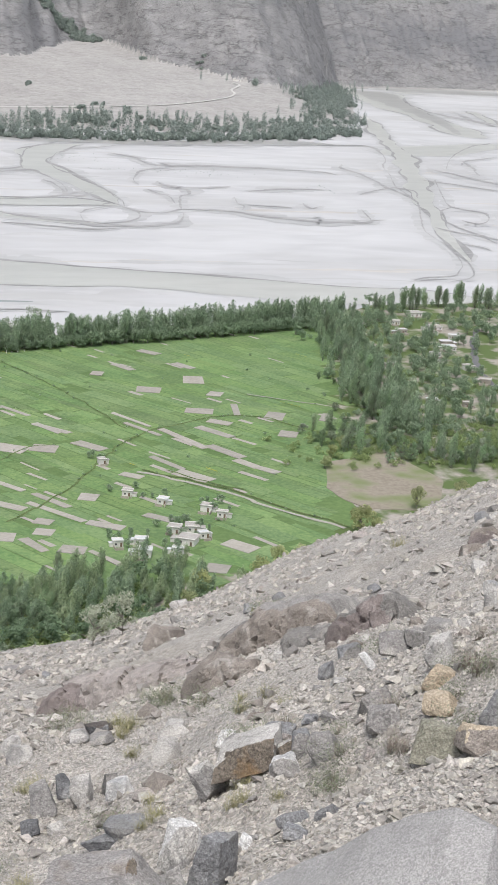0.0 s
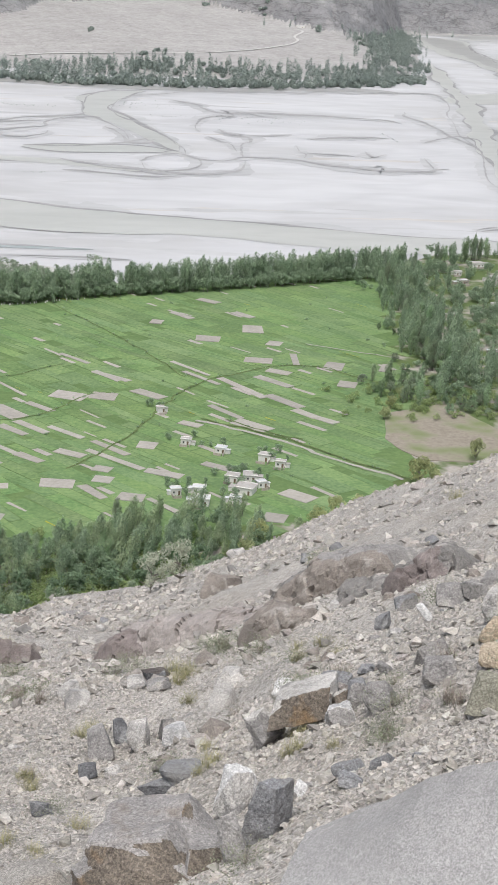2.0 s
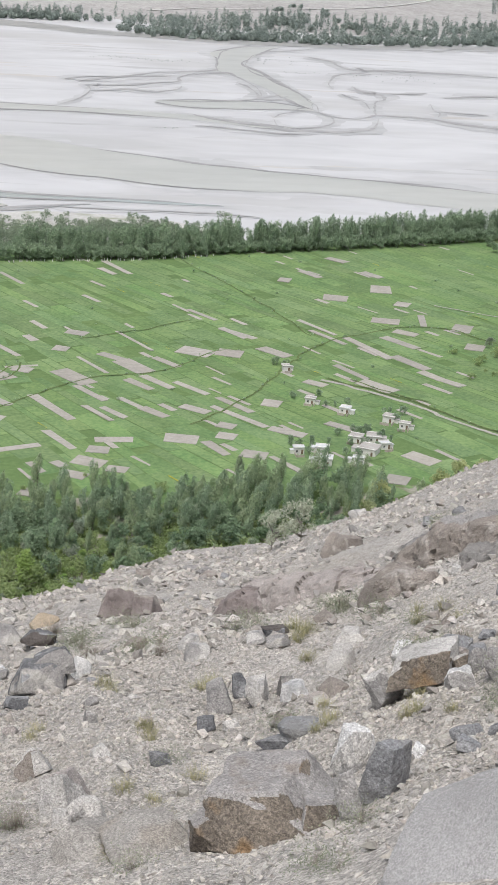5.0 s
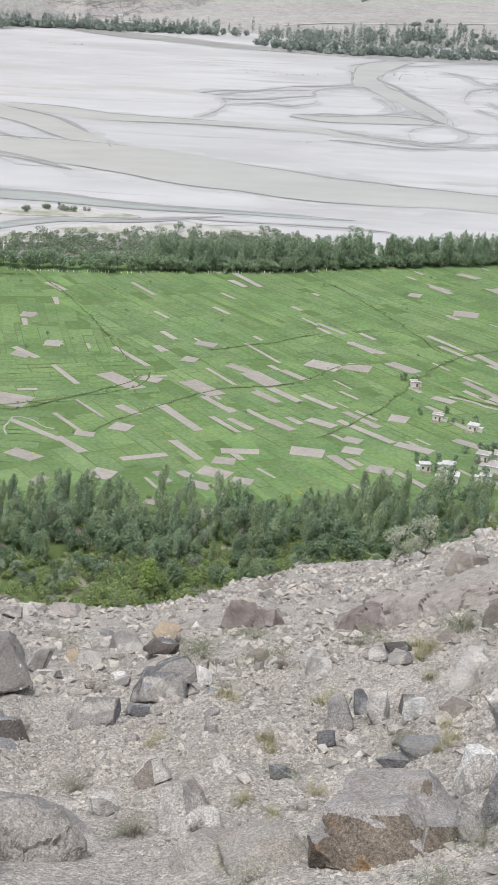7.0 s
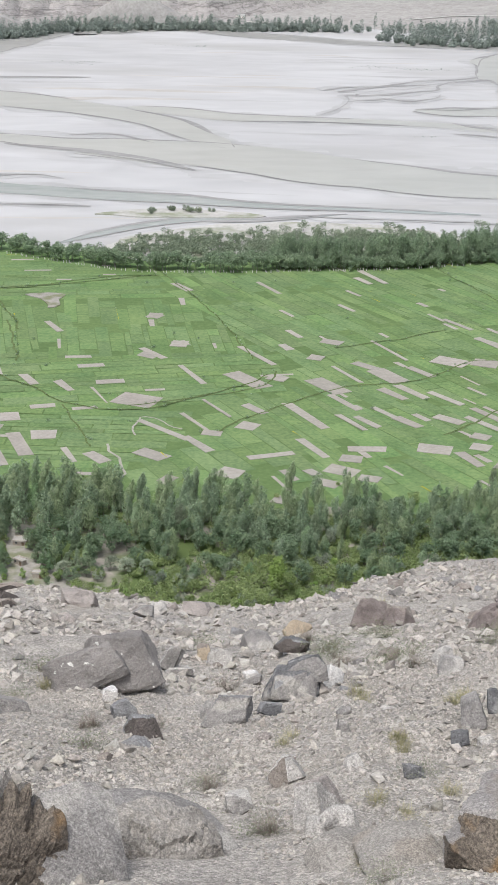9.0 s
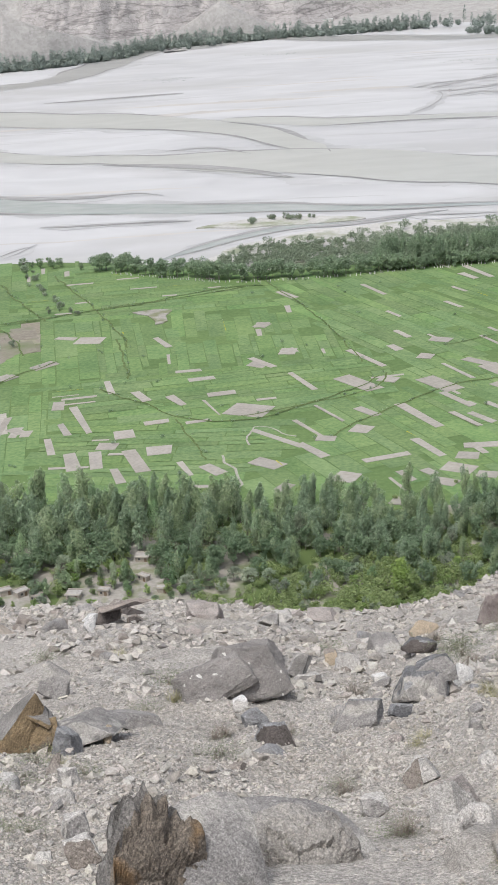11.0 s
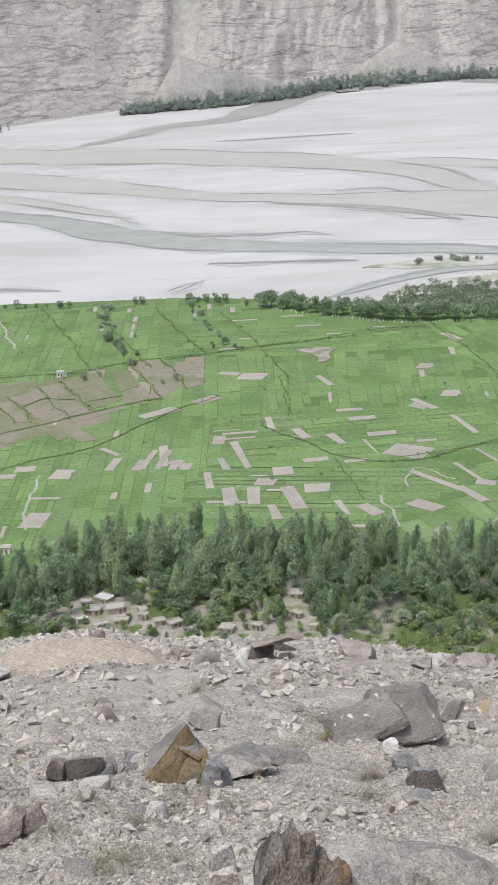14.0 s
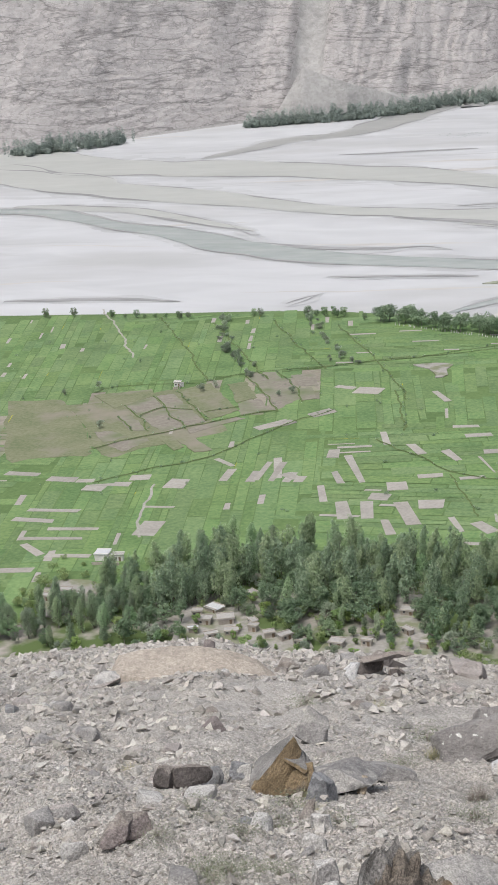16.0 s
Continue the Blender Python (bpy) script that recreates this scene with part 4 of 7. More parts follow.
mx, md = np.meshgrid(MX, MD)
foot = mountain_foot(mx)
my = foot + md
fan_depth = np.interp(mx, [-600, -330, -180, 0, 95, 298, 379, 459, 530, 568, 619, 702, 757, 794, 950, 1100, 1300], [8, 12, 50, 220, 480, 861, 949, 1089, 1134, 1031, 861, 740, 582, 519, 320, 150, 30])
fan_depth = fan_depth * (1 + 0.12 * fbm(mx * 0.012, mx * 0, 3, 21))
calm = np.interp(mx, [-200, 150, 1200, 1500], [0.5, 0.04, 0.05, 0.25])
steep = np.interp(mx, [-600, 0, 95, 650, 1200], [0.95, 0.9, 0.6, 0.6, 0.8])
rise = np.maximum(md - fan_depth, 0)
gully = np.abs(fbm(mx * 0.011 + 0.15 * fbm(mx * 0.02, my * 0.02, 3, 5), my * 0.0022, 5, 11)) * 2
rough = fbm(mx * 0.02, my * 0.02, 7, 13, 0.62)
upright = np.exp(-((mx + 440) / 110.0) ** 2) + np.exp(-((mx - 1500) / 300.0) ** 2)
crack = -np.abs(fbm(mx * 0.05 + rough * 0.5, md * 0.006, 5, 23, 0.6)) * 2
bed = (steep * rise * 0.085 + mx * 0.006 + 1.6 * fbm(mx * 0.006, my * 0.006, 4, 17)) % 1.0
fine_bed = (steep * rise * 0.21 + mx * 0.016 + 2.2 * fbm(mx * 0.011, my * 0.011, 4, 27)) % 1.0
ledge = (bed ** 4 - bed) * 7 * (0.35 + np.maximum(0, rough + 0.3)) + (fine_bed ** 4 - fine_bed) * 4
mz = -1.5 + 0.085 * np.minimum(md, fan_depth) * np.clip(md / 60, 0, 1) + steep * rise
mz = mz + np.clip(rise / 60, 0, 1) * (calm * np.clip((mx + 760) / 150, 0.25, 1) * (gully * 40 - 15) + rough * 9 + crack * (3 + 6 * upright)) + np.clip(rise / 25, 0, 1) * (ledge * (1 - 0.7 * np.clip(upright, 0, 1)) + rough * 3.5) + 0.8 * fbm(mx * 0.03, my * 0.03, 4, 19) * np.clip(md / 20, 0, 1)
# two straight gullies with their cones of debris
lane = np.exp(-((mx + 604 + 0.06 * rise) / 24.0) ** 4) + np.exp(-((mx + 292 + 0.05 * rise) / 12.0) ** 2)
cone = np.maximum(np.clip(128 - np.hypot((mx + 592) * np.where(mx < -592, 2.6, 0.72), md * 1.0), 0, 200), np.clip(105 - np.hypot((mx + 290) * 1.0, (md - 20) * 0.9), 0, 200)) * 0.6
mz = mz - lane * np.clip(rise / 60, 0, 1) * 26
mz = np.where(md >= 0, np.maximum(mz, cone - 2), -6)
mv = np.stack([mx, my, mz], axis=-1).reshape(-1, 3)
mf = grid_faces(len(MD), len(MX))
on_fan = ((md < fan_depth) | (cone > mz - 0.5) | (lane > 0.4)).reshape(-1)[mf[:, 0]]
eastern = (mx - 40 + 120 * fbm(mx * 0.004, mz * 0.01, 4, 29) > 0).reshape(-1)[mf[:, 0]]
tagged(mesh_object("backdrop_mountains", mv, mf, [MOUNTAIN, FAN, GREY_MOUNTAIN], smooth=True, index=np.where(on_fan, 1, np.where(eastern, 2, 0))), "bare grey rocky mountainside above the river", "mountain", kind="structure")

def foot_height(x, y):
    d = max(0.0, float(y - mountain_foot(x)))
    return -1.5 + 0.085 * d * min(1.0, d / 60)


path = smooth_path([(150, 2625), (238, 2642), (388, 2684), (551, 2754), (672, 2871), (717, 2945), (725, 3004), (759, 3078), (752, 3111)], 6.0)
v, f = ribbon(path, np.full(len(path), 5.0), 0.0, 0.3, 3, 0.05)
v[:, 2] = [foot_height(x, y) + 1.1 for x, y, z in v]
tagged(mesh_object("far_road", v, f, TRACK_PALE), "pale dirt road across the alluvial fan", "road", kind="structure")

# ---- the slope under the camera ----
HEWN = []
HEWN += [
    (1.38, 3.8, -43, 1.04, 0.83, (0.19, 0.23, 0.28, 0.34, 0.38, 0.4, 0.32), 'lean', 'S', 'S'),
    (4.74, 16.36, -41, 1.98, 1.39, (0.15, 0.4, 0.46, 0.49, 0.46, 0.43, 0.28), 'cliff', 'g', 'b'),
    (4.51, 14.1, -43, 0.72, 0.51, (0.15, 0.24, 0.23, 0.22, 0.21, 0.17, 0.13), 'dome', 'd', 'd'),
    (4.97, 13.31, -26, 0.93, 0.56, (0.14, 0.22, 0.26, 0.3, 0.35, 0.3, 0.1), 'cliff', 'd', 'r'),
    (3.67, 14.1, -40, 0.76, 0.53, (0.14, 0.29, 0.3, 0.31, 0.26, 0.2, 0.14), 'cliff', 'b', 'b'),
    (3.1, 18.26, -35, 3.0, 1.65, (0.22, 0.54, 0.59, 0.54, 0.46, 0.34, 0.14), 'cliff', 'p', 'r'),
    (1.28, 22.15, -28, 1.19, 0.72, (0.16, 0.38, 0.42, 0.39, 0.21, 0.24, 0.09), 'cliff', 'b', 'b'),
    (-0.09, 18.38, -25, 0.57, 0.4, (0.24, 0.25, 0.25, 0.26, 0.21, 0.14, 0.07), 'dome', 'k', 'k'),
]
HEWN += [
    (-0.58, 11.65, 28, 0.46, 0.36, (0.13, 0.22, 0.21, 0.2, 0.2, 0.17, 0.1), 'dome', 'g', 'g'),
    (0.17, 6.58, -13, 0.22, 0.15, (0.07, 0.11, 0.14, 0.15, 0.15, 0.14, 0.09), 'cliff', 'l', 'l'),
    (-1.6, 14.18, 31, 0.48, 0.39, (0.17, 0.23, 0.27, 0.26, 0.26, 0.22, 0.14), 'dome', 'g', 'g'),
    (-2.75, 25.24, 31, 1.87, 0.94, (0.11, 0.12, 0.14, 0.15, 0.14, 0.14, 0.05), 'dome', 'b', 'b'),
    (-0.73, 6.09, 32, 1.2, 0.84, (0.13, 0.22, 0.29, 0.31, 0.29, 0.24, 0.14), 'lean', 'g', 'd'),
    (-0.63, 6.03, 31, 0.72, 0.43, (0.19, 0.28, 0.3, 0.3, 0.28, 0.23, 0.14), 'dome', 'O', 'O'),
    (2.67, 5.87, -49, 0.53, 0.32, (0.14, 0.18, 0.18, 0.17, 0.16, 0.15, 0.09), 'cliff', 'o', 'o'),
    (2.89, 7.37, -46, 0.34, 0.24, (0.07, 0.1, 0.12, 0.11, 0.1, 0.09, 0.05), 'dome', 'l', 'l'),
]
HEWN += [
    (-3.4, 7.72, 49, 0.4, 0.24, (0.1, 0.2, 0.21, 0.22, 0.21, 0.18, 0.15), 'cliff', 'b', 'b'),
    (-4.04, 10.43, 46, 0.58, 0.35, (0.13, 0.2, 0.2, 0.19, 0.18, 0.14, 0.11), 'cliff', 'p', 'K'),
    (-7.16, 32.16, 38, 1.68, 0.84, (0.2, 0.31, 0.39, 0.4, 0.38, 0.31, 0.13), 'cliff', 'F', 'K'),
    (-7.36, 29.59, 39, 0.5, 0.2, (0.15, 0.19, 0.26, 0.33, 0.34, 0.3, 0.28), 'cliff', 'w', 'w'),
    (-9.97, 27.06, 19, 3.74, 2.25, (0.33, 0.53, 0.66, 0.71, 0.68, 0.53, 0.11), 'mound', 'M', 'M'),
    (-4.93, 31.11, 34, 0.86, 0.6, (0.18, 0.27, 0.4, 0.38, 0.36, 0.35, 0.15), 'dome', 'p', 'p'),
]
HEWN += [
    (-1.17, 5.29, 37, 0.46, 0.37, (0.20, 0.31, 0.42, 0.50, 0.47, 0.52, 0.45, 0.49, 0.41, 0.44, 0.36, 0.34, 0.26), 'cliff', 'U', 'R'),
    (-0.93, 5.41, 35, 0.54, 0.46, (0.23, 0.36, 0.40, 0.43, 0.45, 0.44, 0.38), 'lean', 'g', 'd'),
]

# ground that stays even round the large rocks: x, y, width
LEVEL = [(0.98, 5.79, 0.74), (1.38, 3.80, 1.04), (4.74, 16.36, 1.98), (4.51, 14.10, 0.72), (4.97, 13.31, 0.93), (3.67, 14.10, 0.76), (3.10, 18.26, 3.00), (1.28, 22.15, 1.19), (-0.09, 13.01, 0.63), (-0.09, 18.38, 0.57), (-2.07, 16.43, 1.79), (-2.75, 25.24, 1.87), (-3.09, 10.34, 0.75), (-2.74, 10.73, 1.18), (-1.17, 5.29, 0.52), (-0.93, 5.41, 0.54), (-0.73, 6.09, 1.20), (-0.63, 6.03, 0.72), (2.67, 5.87, 0.53), (2.17, 7.72, 0.60), (-4.04, 10.43, 0.58), (-7.16, 32.16, 1.68), (-9.97, 27.06, 3.74), (-4.93, 31.11, 0.86)]

RIDGE_AZ = [-60, -28, -20, -17, -12, -8.5, -4, -1, 2, 5.5, 9, 13, 17, 21, 25, 32, 60]
RIDGE_EL = [23.0, 24.25, 24.5, 25.15, 25.4, 25.9, 26.7, 26.6, 25.6, 24.5, 23.95, 22.5, 20.6, 18.9, 17.0, 15.0, 12.0]
RIDGE_R = [70, 62, 55, 50, 46, 42, 34, 34, 40, 55, 60, 52, 46, 42, 40, 40, 40]


def slope_height(x, y, relief=True):
    """Height of the hillside, as a plane that falls away from the eye to a brow and then drops to the valley."""
    x, y = np.asarray(x, dtype=float), np.asarray(y, dtype=float)
    a, r = np.degrees(np.arctan2(x, y)), np.hypot(x, y)
    brow = np.interp(a, RIDGE_AZ, RIDGE_R)
    k = np.tan(np.radians(np.interp(a, RIDGE_AZ, RIDGE_EL))) - 1.6 / brow
    side = np.clip((np.abs(a) - 55) / 125, 0, 1)
    k = (k + (0.36 - k) * side) * np.cos(side * math.pi)
    over = np.maximum(r - brow, 0)
    over = over * (1 - side)
    z = EYE - 1.6 - k * r - (0.30 * (np.sqrt(over ** 2 + 36) - 6)) * (1 - side)
    if relief:
        near = np.clip(r / 8, 0.15, 1)
        for lx, ly, wide in LEVEL:
            near = near * (1 - 0.85 * np.exp(-((x - lx) ** 2 + (y - ly) ** 2) / (wide * 0.6 + 0.3) ** 2))
        z = z + near * (0.5 * fbm(x * 0.16, y * 0.16, 3, 31) + 0.22 * fbm(x * 0.9, y * 0.9, 5, 37, 0.6)) * np.clip(1.3 - r / 60, 0.35, 1)
        z = z + 0.04 * np.clip(r / 8, 0.3, 1.6) * (np.abs(fbm(x * 4.5, y * 4.5, 4, 41, 0.62)) - 0.15)
    return np.maximum(z, -4 + 0 * r)


AZ = np.radians(np.r_[np.arange(-180, -36, 4), np.arange(-36, 34, 0.19), np.arange(34, 180, 4)])
RR = np.r_[0.004, np.geomspace(0.4, 5, 12)[:-1], np.geomspace(5, 30, 340), np.geomspace(30.2, 80, 75), np.geomspace(83, 900, 30)]
ra, rr = np.meshgrid(AZ, RR)
hx, hy = rr * np.sin(ra), rr * np.cos(ra)
hz = slope_height(hx, hy)
hv = np.stack([hx, hy, hz], axis=-1).reshape(-1, 3)
tagged(mesh_object("hillside", hv, grid_faces(len(RR), len(AZ), wrap=True)[:, ::-1], SCREE, smooth=True), "stony grey scree slope falling to the valley", "hillside", kind="structure")


# ---- trees ----
def leaf_cloud(points, normals, size, r, upward=0.0):
    """Many small folded leaf clumps, one at each point."""
    n = len(points)
    t = r.normal(size=(n, 3)) + [0, 0, upward]
    t -= (t * normals).sum(1)[:, None] * normals * 0.6
    t /= np.linalg.norm(t, axis=1)[:, None]
    b = np.cross(normals, t)
    b /= np.linalg.norm(b, axis=1)[:, None] + 1e-9
    s = size * r.uniform(0.55, 1.35, (n, 1))
    lift = normals * s * 0.35
    v = np.empty((n, 3, 3))
    v[:, 0], v[:, 1], v[:, 2] = points - t * s - b * s * 0.45, points - t * s * 0.6 + b * s * 0.6 + lift, points + t * s * 1.2
    return v.reshape(-1, 3), np.arange(n * 3).reshape(-1, 3)


def crown_points(kind, height, r, count):
    """Points on the clumps of a crown: a few limbs with lobes, uneven, with gaps."""
    pts, nor = [], []
    if kind == "poplar":
        lobes = []
        for j in range(17):
            h = 0.16 + 0.84 * (j + r.uniform(-0.3, 0.3)) / 16
            rad = height * 0.102 * (math.sin(min(1.0, h * 1.25) * math.pi * 0.62) + 0.12) * (1.0 if h < 0.78 else max(0.32, (1.06 - h) / 0.28)) * r.uniform(0.7, 1.3)
            a = r.uniform(0, 2 * math.pi)
            lobes.append((Vector((math.cos(a) * rad * 0.6, math.sin(a) * rad * 0.6, height * (h - 0.03))), rad * 0.92, 1.7))
    elif kind == "broad":
        lobes = []
        for j in range(15):
            a, q = r.uniform(0, 2 * math.pi), math.sqrt(r.random())
            h = r.uniform(0.32, 0.9)
            spread = height * 0.36 * math.sin(math.pi * (h - 0.12) / 0.95)
            lobes.append((Vector((math.cos(a) * q * spread, math.sin(a) * q * spread, height * h)), height * r.uniform(0.09, 0.17), 0.85))
    else:
        lobes = []
        for j in range(9):
            a, q = r.uniform(0, 2 * math.pi), math.sqrt(r.random())
            lobes.append((Vector((math.cos(a) * q * height * 0.5, math.sin(a) * q * height * 0.5, height * r.uniform(0.25, 0.8))), height * r.uniform(0.16, 0.28), 0.8))
    weight = np.array([l[1] ** 2 for l in lobes])
    for lobe, k in zip(lobes, r.multinomial(count, weight / weight.sum())):
        d = r.normal(size=(k, 3))
        d /= np.linalg.norm(d, axis=1)[:, None]
        q = lobe[1] * r.uniform(0.72, 1.10, (k, 1))
        p = np.array(lobe[0]) + d * q * [1, 1, lobe[2]]
        pts.append(p)
        nor.append(d + [0, 0, 0.7])
    p, n = np.concatenate(pts), np.concatenate(nor)
    return p, n / np.linalg.norm(n, axis=1)[:, None]


def tree(name, kind, height, seed, leaf, label, category, count=900, size=0.45, lean=0.06):
    """A tapered trunk with limbs, and a crown of small leaf clumps, bent a little by the wind."""
    r = np.random.default_rng(seed)
    ob = thing(name, (0, 0, 0), label, category)
    bm = bmesh.new()
    top = height * (0.92 if kind == "poplar" else 0.62 if kind == "broad" else 0.4)
    rings = []
    for j in range(11):
        h = top * j / 10
        thick = height * 0.016 * (1 - 0.088 * j) * (1.25 if j == 0 else 1.0)
        rings.append([bm.verts.new((lean * height * (h / height) ** 2 + math.cos(k * math.pi / 3) * thick, math.sin(k * math.pi / 3) * thick, h)) for k in range(6)])
    sides = [bm.faces.new((rings[j][k], rings[j][(k + 1) % 6], rings[j + 1][(k + 1) % 6], rings[j + 1][k])) for j in range(10) for k in range(6)]
    bm.faces.new(rings[-1])
    out = height * (0.07 if kind == "poplar" else 0.26)
    rise = height * (0.16 if kind == "poplar" else 0.14)
    # limbs grow out of single faces of the trunk
    for k in r.choice(np.arange(12, 48), 7, replace=False):
        face = sides[int(k)]
        a = (int(k) % 6 + 0.5) * math.pi / 3
        tip = bmesh.ops.extrude_discrete_faces(bm, faces=[face])["faces"][0]
        mid = tip.calc_center_median()
        for vert in tip.verts:
            vert.co = mid + (vert.co - mid) * 0.12 + Vector((math.cos(a) * out, math.sin(a) * out, rise))
    part("trunk", bm, BARK, ob)
    p, n = crown_points(kind, height, r, count)
    p[:, 0] += lean * height * (p[:, 2] / height) ** 2
    v, f = leaf_cloud(p, n, size, r, 1.1 if kind == "poplar" else 0.0)
    mesh_object("crown", v, f, leaf, ob)
    return ob


LIGHT_POPLAR = surface("young_poplar_foliage", (0.255, 0.33, 0.21), (0.395, 0.47, 0.32), 0.25, 1.5, 0.75, vary="object", amount=0.25, leaf=True)
POPLARS = [tree("poplar", "poplar", 21, 100 + i, POPLAR_LEAF if i % 3 else LIGHT_POPLAR, "tall slender green poplar in a valley grove", "tree", 2400, 0.34, 0.03) for i in range(6)]
BROADS = [tree("broadleaf_tree", "broad", 11, 200 + i, BROAD_LEAF, "round dark green broadleaf tree beside the fields", "tree", 1000, 0.46) for i in range(4)]
SILVERS = [tree("willow_tree", "broad", 10, 300 + i, GREY_LEAF, "silvery grey-green willow tree among poplars", "tree", 950, 0.40) for i in range(3)]
FRESH = [tree("orchard_tree", "broad", 7, 400 + i, FRESH_LEAF, "fresh green orchard tree below the slope", "tree", 850, 0.34) for i in range(3)]
SHRUBS = [tree("shrub", "shrub", 4.0, 500 + i, GREY_LEAF, "grey-green riverside shrub on stony ground", "shrub", 700, 0.24) for i in range(3)]
used = set()


def plant(kinds, x, y, size, r, z=0.0, label="", group=""):
    """Stand one of the kinds at (x, y): the pattern itself the first time, copies after that."""
    ob = kinds[int(r.integers(len(kinds)))]
    m = pose(x, y, z, r.uniform(-2, 2), r.uniform(-2, 2), r.uniform(-50, 50)) @ Matrix.Diagonal((size * r.uniform(0.85, 1.2), size * r.uniform(0.85, 1.2), size, 1))
    if ob.name in used:
        ob = copy_thing(ob, m)
    else:
        used.add(ob.name)
        ob.matrix_basis = m
    return tagged(ob, label, group=group)


def grove_height(x):
    """The grove stands taller to the west."""
    return float(np.interp(x, [-150, -70, -20, 130], [0.98, 0.88, 0.72, 0.72]))


def along(points, n, spread, r):
    """Spots scattered along a line, within spread metres of it."""
    p = smooth_path(points, 2.0)
    for i in range(n):
        q = p[min(len(p) - 1, int((i + r.random()) / n * len(p)))]
        yield q[0] + r.normal() * spread * 0.5, q[1] + r.normal() * spread * 0.5


r = np.random.default_rng(42)
HOUSES = []
HOUSES += [(113.6, 696.5, 4.8, 8, "w"), (118, 648, 7.0, -20, "w"), (132, 636, 7.0, -28, "w"), (150, 625, 7.9, -28, "w"), (155, 616, 7.0, -25, "w"),
           (130, 599, 7.0, -25, "w"), (138, 600, 7.5, -12, "w"), (133, 585, 9.2, -30, "w"), (141, 591, 5.7, 12, "w"), (126, 572, 7.0, -22, "w"),
           (103, 584, 6.6, 5, "w"), (113, 585, 7.9, -15, "w"), (112, 572, 7.9, -14, "w")]
HOUSES += [(330, 889, 10, -15, "v"), (370, 987, 9, 10, "v"), (389, 984, 11, -10, "v"), (399, 998, 14, 5, "v"), (402, 970, 10, -20, "v"), (386, 936, 11, -10, "v"),
           (369, 917, 9, 15, "v"), (323, 801, 8, -10, "v"), (342, 794, 7, 10, "v"), (389, 950, 10, 0, "v"), (375, 846, 11, -25, "v"), (378, 881, 8, 10, "v"), (401, 1045, 12, 5, "v"), (376, 1015, 8, -15, "v")]
HOUSES += [(-169, 483, 7, -12, "m"), (-162, 474, 7.5, 12, "m"), (-169, 472, 5.5, 8, "m"), (-157, 464.5, 6.5, 14, "m"), (-163, 460, 6.5, 18, "m"), (-152, 474, 5, -25, "m"),
           (-143, 464, 5, 20, "m"), (-137, 463, 5.5, 25, "m"), (-99, 490, 7, 4, "m"), (-96, 473, 6.5, -14, "m"),
           (-230, 527, 9, 5, "w"), (-223, 526, 5.5, 10, "w"), (-231, 491, 6, 12, "m"), (-229, 479, 5.5, 5, "m"), (-159, 497, 5, -20, "m"), (-118, 460, 6, 10, "m"), (-108, 462, 5, -15, "m")]

HOUSES += [(-174, 478, 5, 15, "m"), (-171, 464, 5, 20, "m"), (-150, 468, 4.5, 5, "m"), (-131, 459, 4.5, 0, "m"),
           (-88, 463, 5, 10, "m"), (-236, 484, 5, -8, "m"), (-225, 486, 5, 15, "m")]

HOUSES += [(-285, 782, 5.5, 10, "w")]
house_xy = np.array([(h[0], h[1]) for h in HOUSES])


def free(x, y, gap):
    return np.hypot(house_xy[:, 0] - x, house_xy[:, 1] - y).min() > gap


# trees round the western farmhouses
west = np.random.default_rng(71)
for x, y in along([(-250, 448), (-234, 455), (-216, 466), (-196, 474)], 46, 9, west):
    if free(x, y, 5):
        plant((POPLARS, BROADS, SILVERS)[int(west.choice(3, p=(0.6, 0.25, 0.15)))], x, y, west.uniform(0.6, 0.88), west, group="trees round the western farmhouses")
# the grove below the slope
for x, y in along([(-205, 480), (-185, 520), (-140, 522), (-80, 522), (-20, 520), (40, 515), (90, 528), (125, 535)], 76, 18, r):
    if free(x, y, 5):
        plant(POPLARS, x, y, grove_height(x) * r.uniform(0.75, 1.12), r, group="grove below the slope")
for x, y in along([(-200, 470), (-130, 500), (-80, 500), (-20, 492), (50, 500), (110, 520)], 120, 26, r):
    if free(x, y, 7):
        plant((POPLARS, BROADS, SILVERS)[int(r.choice(3, p=(0.45, 0.35, 0.2)))], x, y, grove_height(x) * r.uniform(0.65, 1.05), r, group="grove below the slope")
for x, y in along([(-260, 470), (-215, 462), (-170, 452), (-125, 470), (-75, 470), (-40, 470), (0, 478), (60, 490)], 110, 22, r):
    if free(x, y, 7):
        plant(BROADS + SILVERS + FRESH, x, y, r.uniform(0.6, 1.0), r, group="grove below the slope")
for x, y in ((-172, 470), (-166, 487), (-155, 460), (-150, 480), (-143, 470), (-135, 466), (-128, 456), (-120, 468), (-112, 462), (-104, 484), (-90, 475), (-93, 494), (-103, 481), (-101, 469), (-90, 483), (-106, 497), (-84, 458), (-75, 455), (-228, 482)):
    plant(BROADS + FRESH, x, y, r.uniform(0.4, 0.85), r, group="village trees")
for x, y in along([(-140, 485), (-125, 480), (-110, 478)], 10, 8, r):
    if free(x, y, 5):
        plant(FRESH, x, y, r.uniform(0.8, 1.1), r, group="village orchard")
for x, y in along([(-30, 450), (5, 455), (40, 465), (75, 480)], 130, 24, r):
    plant(FRESH + FRESH + SILVERS, x, y, r.uniform(0.45, 0.85), r, group="orchard below the slope")
YOUNG = tree("young_poplar", "poplar", 15, 470, FRESH_LEAF, "bright green young poplar above the bushes", "tree", 1500, 0.34, 0.03)
YOUNG.matrix_basis = pose(-7, 455, 0) @ Matrix.Diagonal((1.5, 1.5, 1.0, 1))
